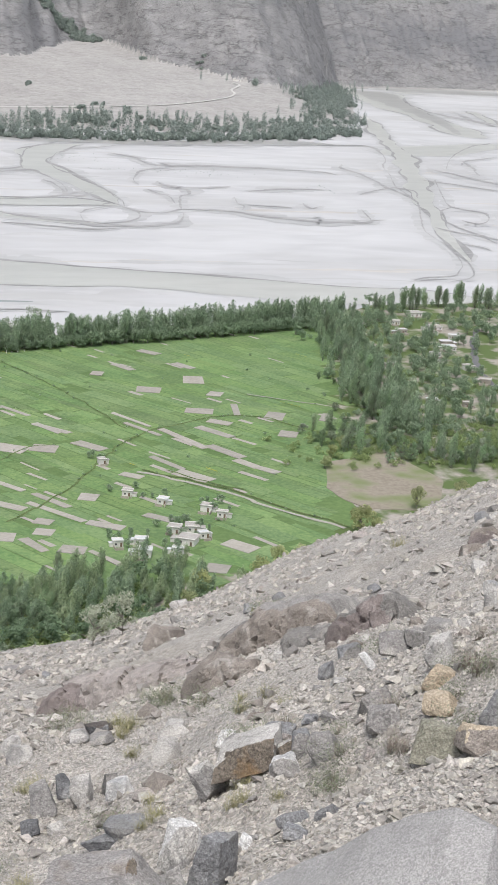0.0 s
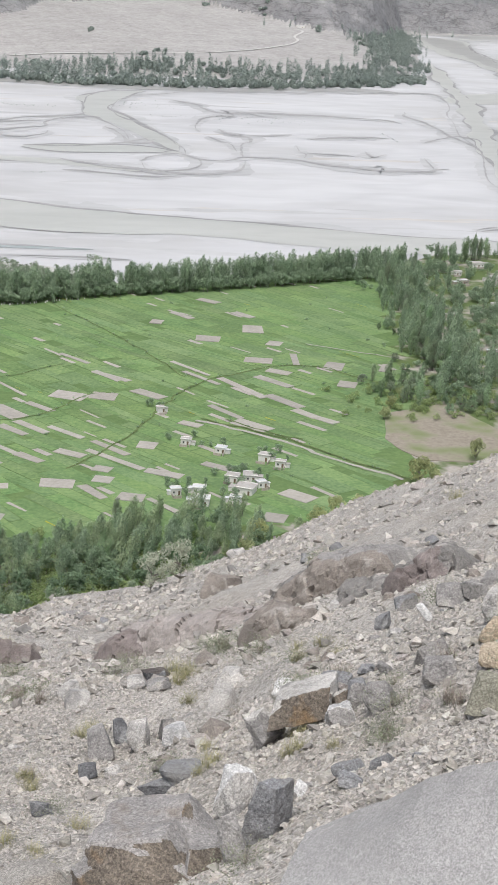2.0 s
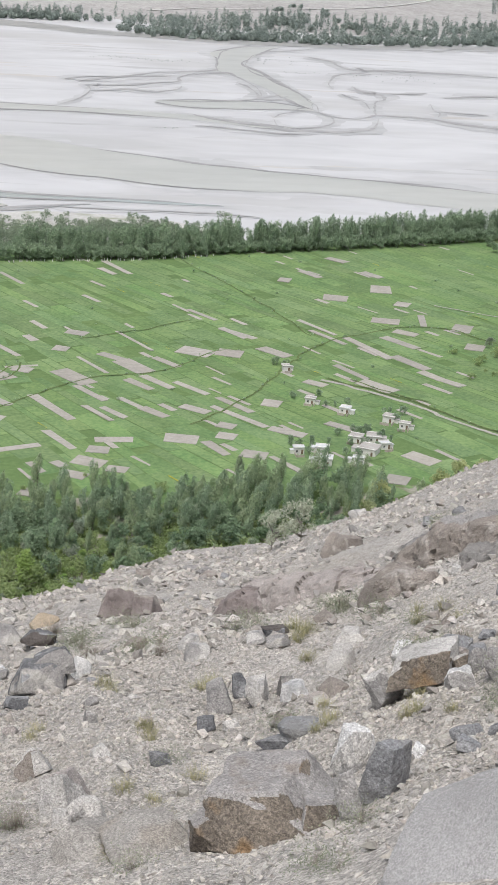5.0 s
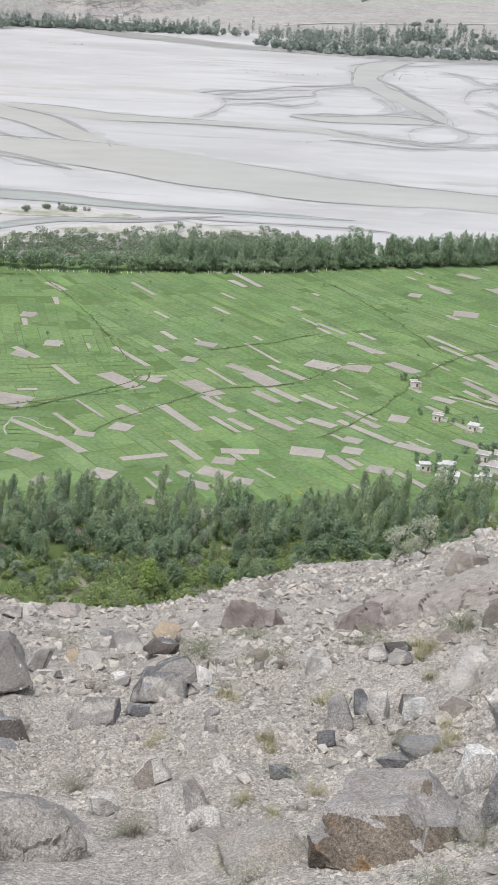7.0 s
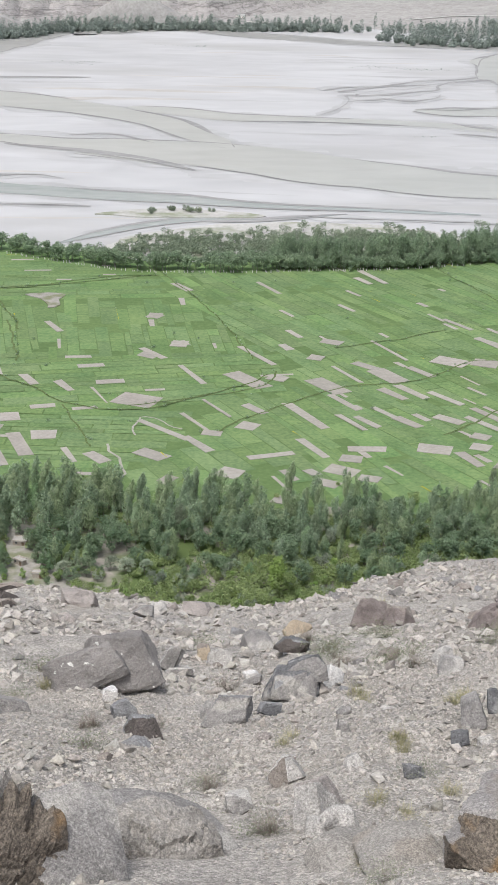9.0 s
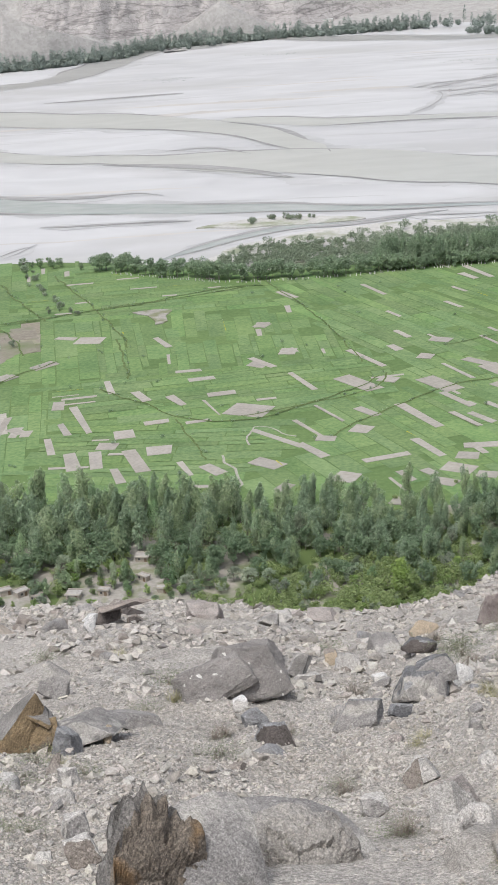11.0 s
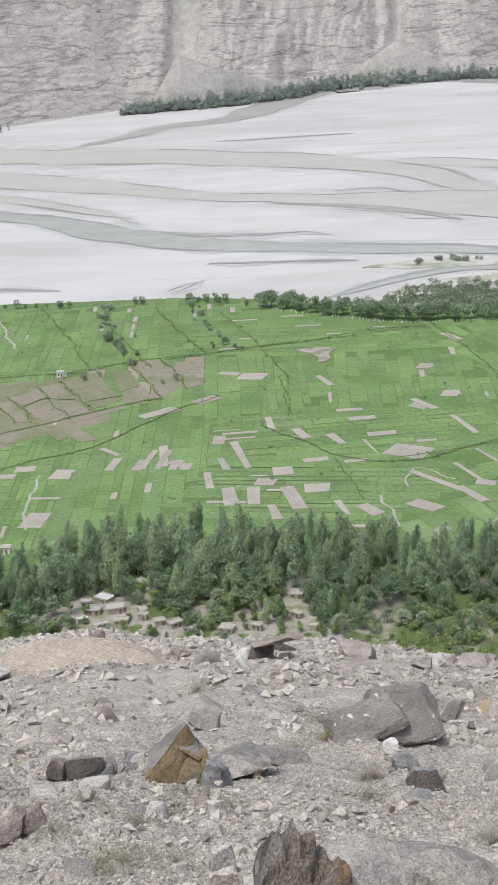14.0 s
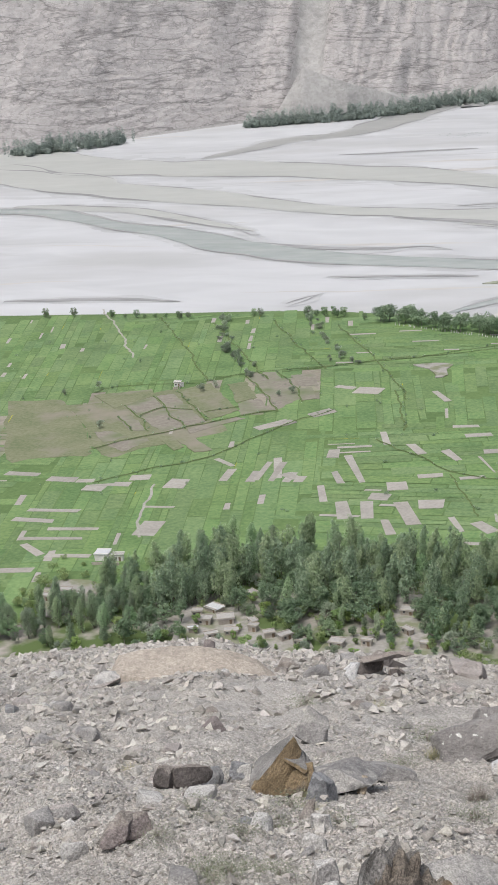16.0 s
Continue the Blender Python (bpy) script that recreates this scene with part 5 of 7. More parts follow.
SPRING = [tree("bushy_tree", "broad", 9, 450 + i, SPRING_LEAF, "yellow-green leafy tree at the foot of the slope", "tree", 1300, 0.34) for i in range(2)]
for x, y, s in ((125, 526, 1.25), (118, 515, 0.9), (153, 544, 1.15), (163, 552, 0.9), (174, 560, 1.0), (184, 566, 0.85), (210, 588, 1.2), (218, 592, 0.9), (247, 619, 1.0), (273, 629, 0.9), (107, 495, 0.7)):
    plant(SPRING, x, y, s, r, group="trees along the foot of the slope")
for x, y, s in ((60, 470, 1.4), (-5, 452, 1.9)):
    plant(FRESH, x, y, s, r, label="yellow-green leafy tree at the foot of the slope")
for x, y in ((75, 560), (83, 557), (92, 556), (70, 553), (120, 552), (126, 549), (-182, 545), (-176, 548), (-168, 543), (-187, 540), (-160, 545)):
    plant(POPLARS, x + r.uniform(-3, 3), y - 12, grove_height(x) * r.uniform(0.9, 1.15), r, group="grove below the slope")

for x, y in along([(-135, 450), (-100, 453), (-70, 452), (-45, 447)], 20, 8, r):
    if free(x, y, 4):
        plant(FRESH + SILVERS, x, y, r.uniform(0.35, 0.7), r, group="village trees")

# single trees between the mud houses
for x, y, kinds, size in ((-129, 464, BROADS, 0.95), (-124, 469, BROADS, 0.80), (-110, 468, POPLARS, 0.62), (-105, 466, POPLARS, 0.68), (-102, 470, POPLARS, 0.62), (-86, 466, BROADS, 0.90), (-76, 468, POPLARS, 0.58), (-84, 473, POPLARS, 0.62), (-174, 458, BROADS, 1.00), (-181, 455, BROADS, 0.80), (-190, 463, POPLARS, 0.66), (-193, 458, POPLARS, 0.66), (-199, 451, BROADS, 0.90), (-210, 447, POPLARS, 0.66), (-217, 444, POPLARS, 0.66), (-143, 481, BROADS, 0.60), (-138, 485, FRESH, 0.90), (-150, 483, FRESH, 0.90), (-157, 491, FRESH, 0.90), (-120, 476, POPLARS, 0.60), (-93, 461, FRESH, 0.80), (-67, 466, BROADS, 0.70), (-59, 470, FRESH, 0.90), (-73, 472, POPLARS, 0.60)):
    plant(kinds, x, y, size, r, group="village trees")
for x, y, size in [(-155, 467, 0.6), (-153, 477, 0.7), (-146, 478, 0.8), (-143, 481, 0.7), (-142, 455, 0.5), (-138, 454, 0.45), (-132, 461, 0.9), (-124, 461, 0.8), (-118, 465, 0.7), (-114, 468, 0.75), (-112, 455, 0.4), (-110, 455, 0.35), (-110, 467, 0.9), (-106, 467, 0.9), (-102, 469, 0.85), (-100, 471, 0.8), (-90, 453, 0.5), (-89, 454, 0.45), (-86, 462, 0.75), (-81, 460, 0.75), (-76, 465, 0.7), (-69, 455, 0.55), (-122, 466, 0.8), (-129, 461, 0.7), (-170, 463, 0.6), (-160, 459, 0.35)]:
    plant(BROADS + FRESH, x, y, size, r, group="village trees")

UNDERGROWTH_AT = [[(-250, 470), (-200, 500), (-130, 500), (-60, 500), (20, 500), (110, 525)], [(-60, 455), (0, 465), (70, 490), (130, 520)], [(240, 716), (275, 716), (320, 716), (350, 735)]]


# ---- stands too many to count: joined ----
def stand_pattern(kind, height, seed, count, size):
    q = np.random.default_rng(seed)
    p, n = crown_points(kind, height, q, count)
    p[:, 0] += 0.02 * height * (p[:, 2] / height) ** 2
    v, f = leaf_cloud(p, n, size, q, 2.2 if kind == "poplar" else 0.0)
    a = np.arange(5) * 2 * math.pi / 5
    w = height * 0.014
    stem = np.concatenate([np.stack([np.cos(a) * w, np.sin(a) * w, 0 * a], axis=1), np.stack([np.cos(a) * w * 0.4, np.sin(a) * w * 0.4, 0 * a + height * 0.6], axis=1)])
    return v, f, stem


STEM_FACES = np.array([(i, (i + 1) % 5, 5 + (i + 1) % 5) for i in range(5)] + [(i, 5 + (i + 1) % 5, 5 + i) for i in range(5)])
PATTERNS = {"poplar": [stand_pattern("poplar", 21, 600 + i, 860, 0.52) for i in range(5)], "broad": [stand_pattern("broad", 11, 700 + i, 600, 0.50) for i in range(4)], "shrub": [stand_pattern("shrub", 4, 800 + i, 270, 0.29) for i in range(4)]}


def stand(name, label, category, spots, leaf, r):
    """Many trees as one object: spots are (kind, x, y, size, z)."""
    vs, fs, ix, base = [], [], [], 0
    for kind, x, y, size, z in spots:
        v, f, stem = PATTERNS[kind][int(r.integers(len(PATTERNS[kind])))]
        a = r.uniform(-0.9, 0.9)
        turn = np.array([[math.cos(a), -math.sin(a), 0], [math.sin(a), math.cos(a), 0], [0, 0, 1]]) * [size * r.uniform(0.85, 1.25), size * r.uniform(0.85, 1.25), size]
        for verts, faces, slot in ((v, f, 0), (stem, STEM_FACES, 1)):
            vs.append(verts @ turn.T + [x, y, z])
            fs.append(faces + base)
            ix.append(np.full(len(faces), slot))
            base += len(verts)
    return tagged(mesh_object(name, np.concatenate(vs), np.concatenate(fs).tolist(), [leaf, BARK], index=np.concatenate(ix)), label, category, kind="stuff")


grove = [("poplar", x, y, grove_height(x) * r.uniform(0.65, 1.0), 0) for x, y in along([(-200, 495), (-150, 512), (-80, 512), (-20, 508), (40, 508), (90, 522), (125, 532)], 330, 27, r) if free(x, y, 6)]
grove += [("broad", x, y, r.uniform(0.6, 1.0), 0) for x, y in along([(-215, 470), (-150, 495), (-80, 490), (0, 490), (60, 500), (110, 520)], 210, 30, r) if free(x, y, 7)]
PLUME_LEAF = surface("plume_foliage", (0.275, 0.35, 0.20), (0.42, 0.50, 0.322), 0.06, 0.5, 0.8, vary="island", amount=0.15, leaf=True)
SHADE_LEAF = surface("shade_foliage", (0.165, 0.245, 0.15), (0.29, 0.375, 0.235), 0.06, 0.5, 0.8, vary="island", amount=0.18, leaf=True)
slim = [g for g in grove if g[0] == "poplar"]
stand("grove_woods", "dense grove of slender yellow-green poplars", "woods", slim[0::2], PLUME_LEAF, r)
stand("grove_woods", "dense poplar grove at the foot of the slope", "woods", slim[1::2], BELT_LEAF, r)
stand("grove_woods", "dark round trees among the poplar grove", "woods", [g for g in grove if g[0] == "broad"], SHADE_LEAF, r)
undergrowth = [("shrub", x, y, r.uniform(0.5, 1.2), 0) for points in UNDERGROWTH_AT for x, y in along(points, 310, 36, r) if free(x, y, 6)]
undergrowth += [("shrub", x, y, r.uniform(0.8, 1.5), 0) for x, y in along([(-45, 450), (0, 458), (45, 470), (90, 490)], 420, 34, r)]
stand("undergrowth", "low green undergrowth beneath the grove", "scrub", undergrowth, surface("undergrowth_foliage", (0.25, 0.325, 0.135), (0.375, 0.45, 0.22), 0.05, 0.6, 0.85, vary="island", amount=0.18, leaf=True), r)

# the belt along the far edge of the fields
belt = [("poplar", x, y, r.uniform(0.65, 1.02), 0) for x, y in along([(-18, 912), (50, 922), (100, 940), (200, 970), (335, 1020)], 280, 8, r)]
belt += [("broad", x, y - 3, r.uniform(0.6, 0.95), 0) for x, y in along([(-18, 909), (50, 918), (100, 936), (200, 966), (335, 1014)], 240, 5, r)]
belt += [("broad", x, y, r.uniform(0.85, 1.15), 0) for x, y in along([(-205, 940), (-188, 936), (-140, 912), (-100, 898), (-40, 902), (0, 910)], 80, 6, r)]
stand("tree_belt", "long dense belt of poplars and round trees edging the fields", "woods", belt, BELT_LEAF, r)
bases, post = [], np.stack([np.cos(np.arange(5) * 1.2566), np.sin(np.arange(5) * 1.2566)], axis=1) * 0.26
for x, y in along([(-188, 930), (-140, 906), (-100, 892), (-40, 896), (0, 904), (50, 912), (100, 930)], 120, 1.2, r):
    tall = r.uniform(0.9, 1.7)
    bases.append(np.concatenate([np.c_[post + [x, y], np.zeros(5)], np.c_[post * 0.85 + [x, y], np.full(5, tall)]]))
white = mesh_object("whitewashed_trunk", np.concatenate(bases), np.concatenate([STEM_FACES + 10 * i for i in range(len(bases))]).tolist(), WALL, bpy.data.objects["tree_belt"], label="whitewashed lower trunks")
white["kind"] = "stuff"
scrub = [("shrub", x, y, r.uniform(0.9, 1.9), -0.6) for x, y in along([(-118, 940), (-70, 960), (0, 975), (60, 990), (100, 985)], 420, 34, r)]
scrub += [("broad", x, y, r.uniform(0.4, 0.7), -0.6) for x, y in along([(-118, 930), (-70, 938), (0, 950), (60, 965)], 70, 22, r)]
stand("riverside_scrub", "grey-green willow scrub on the stony river bank", "scrub", scrub, surface("scrub_foliage", (0.225, 0.28, 0.195), (0.36, 0.42, 0.31), 0.06, 0.6, 0.85, vary="island", amount=0.2, leaf=True), r)
for x, y in ((-247, 957), (-241, 955), (-236, 958), (-252, 955), (-232, 952), (-228, 956), (-285, 955), (-290, 957), (-310, 950), (-340, 948), (-335, 951), (-380, 950), (-372, 951), (-365, 948), (-358, 950), (-350, 949), (-390, 951), (-212, 945), (-420, 955), (-440, 952)):
    plant(BROADS, x, y, r.uniform(0.5, 0.9), r, group="belt at the edge of the fields")
for x, y in along([(-110, 1072), (-90, 1075), (-70, 1074)], 9, 8, r):
    plant(SHRUBS, x, y, r.uniform(0.9, 1.6), r, -1.2, group="riverside scrub")
for x, y in along([(-310, 950), (-295, 900), (-270, 850), (-245, 800)], 22, 5, r):
    plant(SHRUBS, x, y, r.uniform(0.6, 1.1), r, group="shrubs between the fields")
for x, y in along([(-250, 955), (-225, 890), (-190, 830)], 16, 5, r):
    plant(SHRUBS, x, y, r.uniform(0.5, 1.0), r, group="shrubs between the fields")
for x, y in ((-262, 780), (-268, 772), (-215, 770), (-221, 764), (-300, 700), (-345, 760), (-205, 845), (-210, 838), (-330, 775)):
    plant(SILVERS, x, y, r.uniform(0.5, 0.75), r, group="trees in the fallow field")

# the grove and village trees to the east of the fields
for x, y in along([(325, 1005), (312, 930), (300, 870), (285, 810), (292, 760)], 74, 14, r):
    if free(x, y, 6):
        plant(POPLARS, x, y, r.uniform(0.75, 1.2), r, group="eastern grove")
for x, y in along([(240, 740), (250, 715), (272, 700), (290, 690), (315, 690), (345, 700)], 80, 18, r):
    plant(POPLARS[:3] + BROADS + SILVERS, x, y, r.uniform(0.6, 0.95), r, group="eastern grove")
for x, y in along([(270, 870), (285, 835), (265, 745), (280, 780)], 30, 10, r):
    plant(BROADS, x, y, r.uniform(0.6, 1.0), r, group="eastern grove")
village_trees = [("poplar" if r.random() < 0.6 else "broad", x, y, r.uniform(0.6, 1.0), 0) for x, y in along([(322, 1000), (312, 930), (302, 870), (290, 810), (296, 760), (270, 715)], 150, 20, r) if free(x, y, 6)]
village_trees += [("broad" if r.random() < 0.8 else "poplar", x, y, r.uniform(0.45, 0.85), 0) for x, y in along([(330, 760), (350, 820), (350, 880), (365, 930), (350, 980), (380, 1040)], 180, 42, r) if free(x, y, 9)]
village_trees += [("broad", x, y, r.uniform(0.5, 0.9), 0) for x, y in along([(440, 1060), (440, 950), (435, 880), (430, 800), (400, 740)], 120, 28, r) if free(x, y, 9)]
village_trees += [("broad", x, y, r.uniform(0.5, 0.9), 0) for x, y in along([(480, 1060), (500, 950), (500, 850), (490, 760)], 90, 40, r)]
village_trees += [("shrub", x, y, r.uniform(0.7, 1.5), 0) for x, y in along([(310, 720), (340, 820), (340, 900), (360, 980), (390, 1040)], 200, 50, r) if free(x, y, 7)]
stand("village_woods", "orchards and shade trees between village houses", "woods", village_trees, BELT_LEAF, r)
for x, y in along([(385, 1058), (400, 1062), (425, 1076), (450, 1080), (470, 1078), (500, 1082)], 30, 6, r):
    plant(POPLARS, x, y, r.uniform(0.8, 1.15), r, group="eastern grove")
for x, y in ((338, 1012), (341, 1010), (372, 1052), (376, 1053), (345, 1020), (350, 1025)):
    plant(POPLARS + BROADS, x, y, r.uniform(0.8, 1.05), r, group="eastern grove")
for x, y in ((222, 682), (226, 690), (240, 712), (231, 700)):
    plant(SPRING, x, y, r.uniform(0.6, 0.9), r, group="eastern grove")


hedge = []
for kind, width, points in LINES:
    if kind == "ditch":
        span = np.hypot(*np.diff(np.array(points, dtype=float), axis=0).T).sum()
        hedge += [("shrub", x, y, r.uniform(0.12, 0.38), 0.2) for x, y in along(points, int(span / 8), 1.6, r)]
hedge += [("shrub", x, y, r.uniform(0.15, 0.5), 0.1) for x, y in zip(r.uniform(-420, 260, 150), r.uniform(560, 940, 150)) if inside_fields(x, y)]
for hx0, hy0 in house_xy[:13]:
    hedge += [("broad", hx0 + r.uniform(-8, 8), hy0 + r.uniform(5, 10), r.uniform(0.25, 0.5), 0) for i in range(3)]
stand("field_hedges", "small bushes along ditches and around houses", "scrub", hedge, BELT_LEAF, r)
bar_scrub = []
for bx, by, n, wx, wy in ((298, 2053, 40, 60, 50), (310, 1932, 14, 30, 12), (419, 1930, 40, 60, 40), (462, 1922, 16, 30, 30), (546, 1792, 16, 40, 50), (76, 2014, 26, 40, 20), (134, 2002, 40, 34, 14), (-303, 2006, 24, 40, 16), (-184, 2239, 16, 50, 14), (-176, 2229, 16, 40, 10), (106, 1444, 8, 14, 4), (-301, 1976, 16, 20, 10)):
    bar_scrub += [("shrub", bx + r.normal() * wx * 0.5, by + r.normal() * wy * 0.5, r.uniform(0.10, 0.42), -1.5) for i in range(n)]
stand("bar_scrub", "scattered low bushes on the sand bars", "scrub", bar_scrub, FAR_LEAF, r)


# ---- far woods on the other bank ----
def far_tree(v, f, x, y, z, height, wide, r):
    """A small uneven crown of leaf clumps over a stem, for woods a mile off."""
    k = 90
    d = r.normal(size=(k, 3))
    d /= np.linalg.norm(d, axis=1)[:, None]
    p = d * r.uniform(0.6, 1.1, (k, 1)) * [wide, wide, height * 0.46] + [x, y, z + height * 0.52]
    n = d + [0, 0, 0.4]
    a, b = leaf_cloud(p, n / np.linalg.norm(n, axis=1)[:, None], wide * 0.42, r)
    f.extend((b + sum(len(q) for q in v)).tolist())
    v.append(a)


FAR_WOODS = [
    ([(-915, 1935), (-860, 1975), (-800, 2040)], 130, 26, 0.5),
    ([(-650, 2200), (-560, 2235), (-500, 2260)], 150, 18, 0.45),
    ([(-500, 2260), (-440, 2330), (-390, 2420), (-330, 2455)], 200, 30, 0.5),
    ([(-330, 2455), (-250, 2480), (-180, 2490), (-60, 2500), (40, 2515)], 260, 34, 0.5),
    ([(112, 2353), (210, 2321), (295, 2326), (381, 2331), (500, 2356), (620, 2396), (726, 2469), (839, 2576)], 420, 40, 0.45),
    ([(119, 2482), (223, 2465), (316, 2498), (416, 2548), (507, 2524), (625, 2534), (751, 2594)], 330, 60, 0.75),
    ([(730, 2555), (811, 2694), (937, 3022), (1107, 3508), (980, 3270), (872, 2986), (915, 2890), (902, 2757)], 420, 40, 0.7),
    ([(784, 3104), (873, 3165), (1019, 3405), (1238, 3879)], 90, 90, 0.8),
]

for points, n, spread, tall in FAR_WOODS:
    fv, ff = [], []
    for x, y in along(points, n, spread, r):
        if r.random() < tall:
            far_tree(fv, ff, x, y, foot_height(x, y), r.uniform(16, 28), r.uniform(2.2, 3.6), r)
        else:
            far_tree(fv, ff, x, y, foot_height(x, y), r.uniform(7, 13), r.uniform(4, 7), r)
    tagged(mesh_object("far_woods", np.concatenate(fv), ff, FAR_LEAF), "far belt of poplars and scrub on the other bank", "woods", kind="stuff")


def mountain_height(x, y):
    """Height of the mountainside, between the points of its grid."""
    d = float(y - mountain_foot(x))
    i, j = int(np.clip(np.searchsorted(MX, x) - 1, 0, len(MX) - 2)), int(np.clip(np.searchsorted(MD, d) - 1, 0, len(MD) - 2))
    u, w = (x - MX[i]) / (MX[i + 1] - MX[i]), (d - MD[j]) / (MD[j + 1] - MD[j])
    return float((mz[j, i] * (1 - u) + mz[j, i + 1] * u) * (1 - w) + (mz[j + 1, i] * (1 - u) + mz[j + 1, i + 1] * u) * w)


fv, ff = [], []
for x, y in along([(426, 3650), (444, 3644), (466, 3645), (494, 3636), (530, 3611)], 150, 26, r):
    far_tree(fv, ff, x, y, mountain_height(x, y) - 1.5, r.uniform(7, 14), r.uniform(4, 8), r)
for cx, cy in [(313, 2909), (384, 2672), (414, 2717), (611, 3361), (711, 3255)]:
    for i in range(4):
        x, y = cx + r.normal() * 7, cy + r.normal() * 9
        far_tree(fv, ff, x, y, mountain_height(x, y) - 1.0, r.uniform(4, 8), r.uniform(3, 6), r)
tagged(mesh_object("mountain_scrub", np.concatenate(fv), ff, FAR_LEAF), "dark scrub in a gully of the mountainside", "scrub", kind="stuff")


# ---- houses ----
def house(x, y, width, deep, tall, rz, wall, roof, label, group, windows=2, porch=False):
    """A flat-roofed house: walls, an overhanging roof slab with a low parapet, a door and windows set into the front."""
    ob = thing("house", (x, y, 0), label, "house", group, rz=rz)
    w, d = width / 2, deep / 2
    part("wall", box(bmesh.new(), -w, -d, -0.3, w, d, tall, 0.05), wall, ob)
    top = part("roof", box(bmesh.new(), -w - 0.35, -d - 0.35, tall + 0.003, w + 0.35, d + 0.35, tall + 0.28, 0.05), roof, ob)
    for a in ((-w - 0.3, -d - 0.3, w + 0.3, -d + 0.05), (-w - 0.3, d - 0.05, w + 0.3, d + 0.3)):
        part("parapet", box(bmesh.new(), a[0], a[1], tall + 0.284, a[2], a[3], tall + 0.6, 0.04), wall, top)
    n = windows + 1
    for i in range(n):
        c = -w + width * (i + 0.5 + r.uniform(-0.15, 0.15)) / n
        if i == n // 2:
            part("door", box(bmesh.new(), c - 0.45, -d - 0.06, 0.0, c + 0.45, -d - 0.003, 2.0, 0.02), WOOD, ob)
        elif r.random() < 0.7:
            win = part("window", box(bmesh.new(), c - 0.4, -d - 0.06, 1.1, c + 0.4, -d - 0.003, 1.9, 0.02), DARK, ob)
            part("sill", box(bmesh.new(), c - 0.5, -d - 0.16, 0.98, c + 0.5, -d - 0.003, 1.097, 0.02), roof, win)
    if porch:
        side = 1 if r.random() < 0.5 else -1
        a, b = w + 0.004, w + width * r.uniform(0.3, 0.55)
        low = tall * r.uniform(0.62, 0.85)
        back = d * r.uniform(0.3, 1.0)
        part("annex", box(bmesh.new(), min(side * a, side * b), -d * 0.6, -0.3, max(side * a, side * b), back, low, 0.05), wall, ob)
        part("annex_roof", box(bmesh.new(), min(side * a, side * (b + 0.25)), -d * 0.6 - 0.25, low + 0.003, max(side * a, side * (b + 0.25)), back + 0.25, low + 0.2, 0.04), roof, ob)
        yard = d + r.uniform(3, 5)
        part("yard_wall", box(bmesh.new(), -w, -yard, -0.2, w * 0.6, -yard + 0.35, 1.3, 0.04), MUD, ob)
        part("yard_wall", box(bmesh.new(), side * w - 0.18, -yard + 0.354, -0.2, side * w + 0.18, -d - 0.4, 1.3, 0.04), MUD, ob)
    return ob


for x, y, width in ((769, 3142, 16), (964, 3306, 11), (989, 3302, 10), (1078, 3530, 12), (1082, 3472, 11), (1022, 3459, 12), (-146, 2636, 13), (-127, 2631, 18), (-105, 2573, 12), (-144, 2677, 12)):
    far_house = house(x, y, width, width * 0.6, 4.0, r.uniform(-10, 10), WALL, METAL_ROOF, "small white house on the far side of the river", "far houses", 1)
    far_house.location.z = foot_height(x, y)
for x, y, width, rz, style in HOUSES:
    width = width * r.uniform(0.6, 0.85)
    deep, tall = width * r.uniform(0.55, 0.95), r.uniform(2.6, 3.1)
    if style == "w":
        house(x, y, width, deep, tall, rz, WALL, METAL_ROOF if r.random() < 0.5 else ROOF, "whitewashed flat-roofed house standing among green fields", "houses in the fields", 1, True)
    elif style == "v":
        house(x, y, width, deep, tall, rz, WALL if r.random() < 0.5 else MUD, METAL_ROOF if r.random() < 0.35 else ROOF, "pale flat-roofed village house among trees", "village houses", 2, True)
    else:
        house(x, y, width, deep, tall * r.uniform(0.6, 0.85), rz + r.uniform(-22, 22), MUD, METAL_ROOF if r.random() < 0.2 else ROOF, "low mud-walled house with a pale flat roof", "village houses", 1)


# ---- boulders and stones on the slope ----
def split_faces(v, f):
    """Cut every triangle into four."""
    e = np.sort(np.concatenate([f[:, [0, 1]], f[:, [1, 2]], f[:, [2, 0]]]), axis=1)
    u, back = np.unique(e, axis=0, return_inverse=True)
    m = (back.reshape(3, -1) + len(v)).T
    f = np.concatenate([np.stack([f[:, 0], m[:, 0], m[:, 2]], 1), np.stack([m[:, 0], f[:, 1], m[:, 1]], 1), np.stack([m[:, 2], m[:, 1], f[:, 2]], 1), m])
    return np.concatenate([v, v[u].mean(axis=1)]), f


def hull(points):
    """The triangles of the convex body round some points."""
    bm = bmesh.new()
    made = [bm.verts.new(p) for p in points]
    out = bmesh.ops.convex_hull(bm, input=made)
    loose = {g for g in out["geom_interior"] + out["geom_unused"] if isinstance(g, bmesh.types.BMVert)}
    bmesh.ops.delete(bm, geom=list(loose), context="VERTS")
    bmesh.ops.triangulate(bm, faces=bm.faces)
    bmesh.ops.recalc_face_normals(bm, faces=bm.faces)
    bm.verts.index_update()
    v = np.array([q.co[:] for q in bm.verts])
    f = np.array([[q.index for q in face.verts] for face in bm.faces])
    bm.free()
    kept, back = np.unique(f, return_inverse=True)
    return v[kept], back.reshape(f.shape)


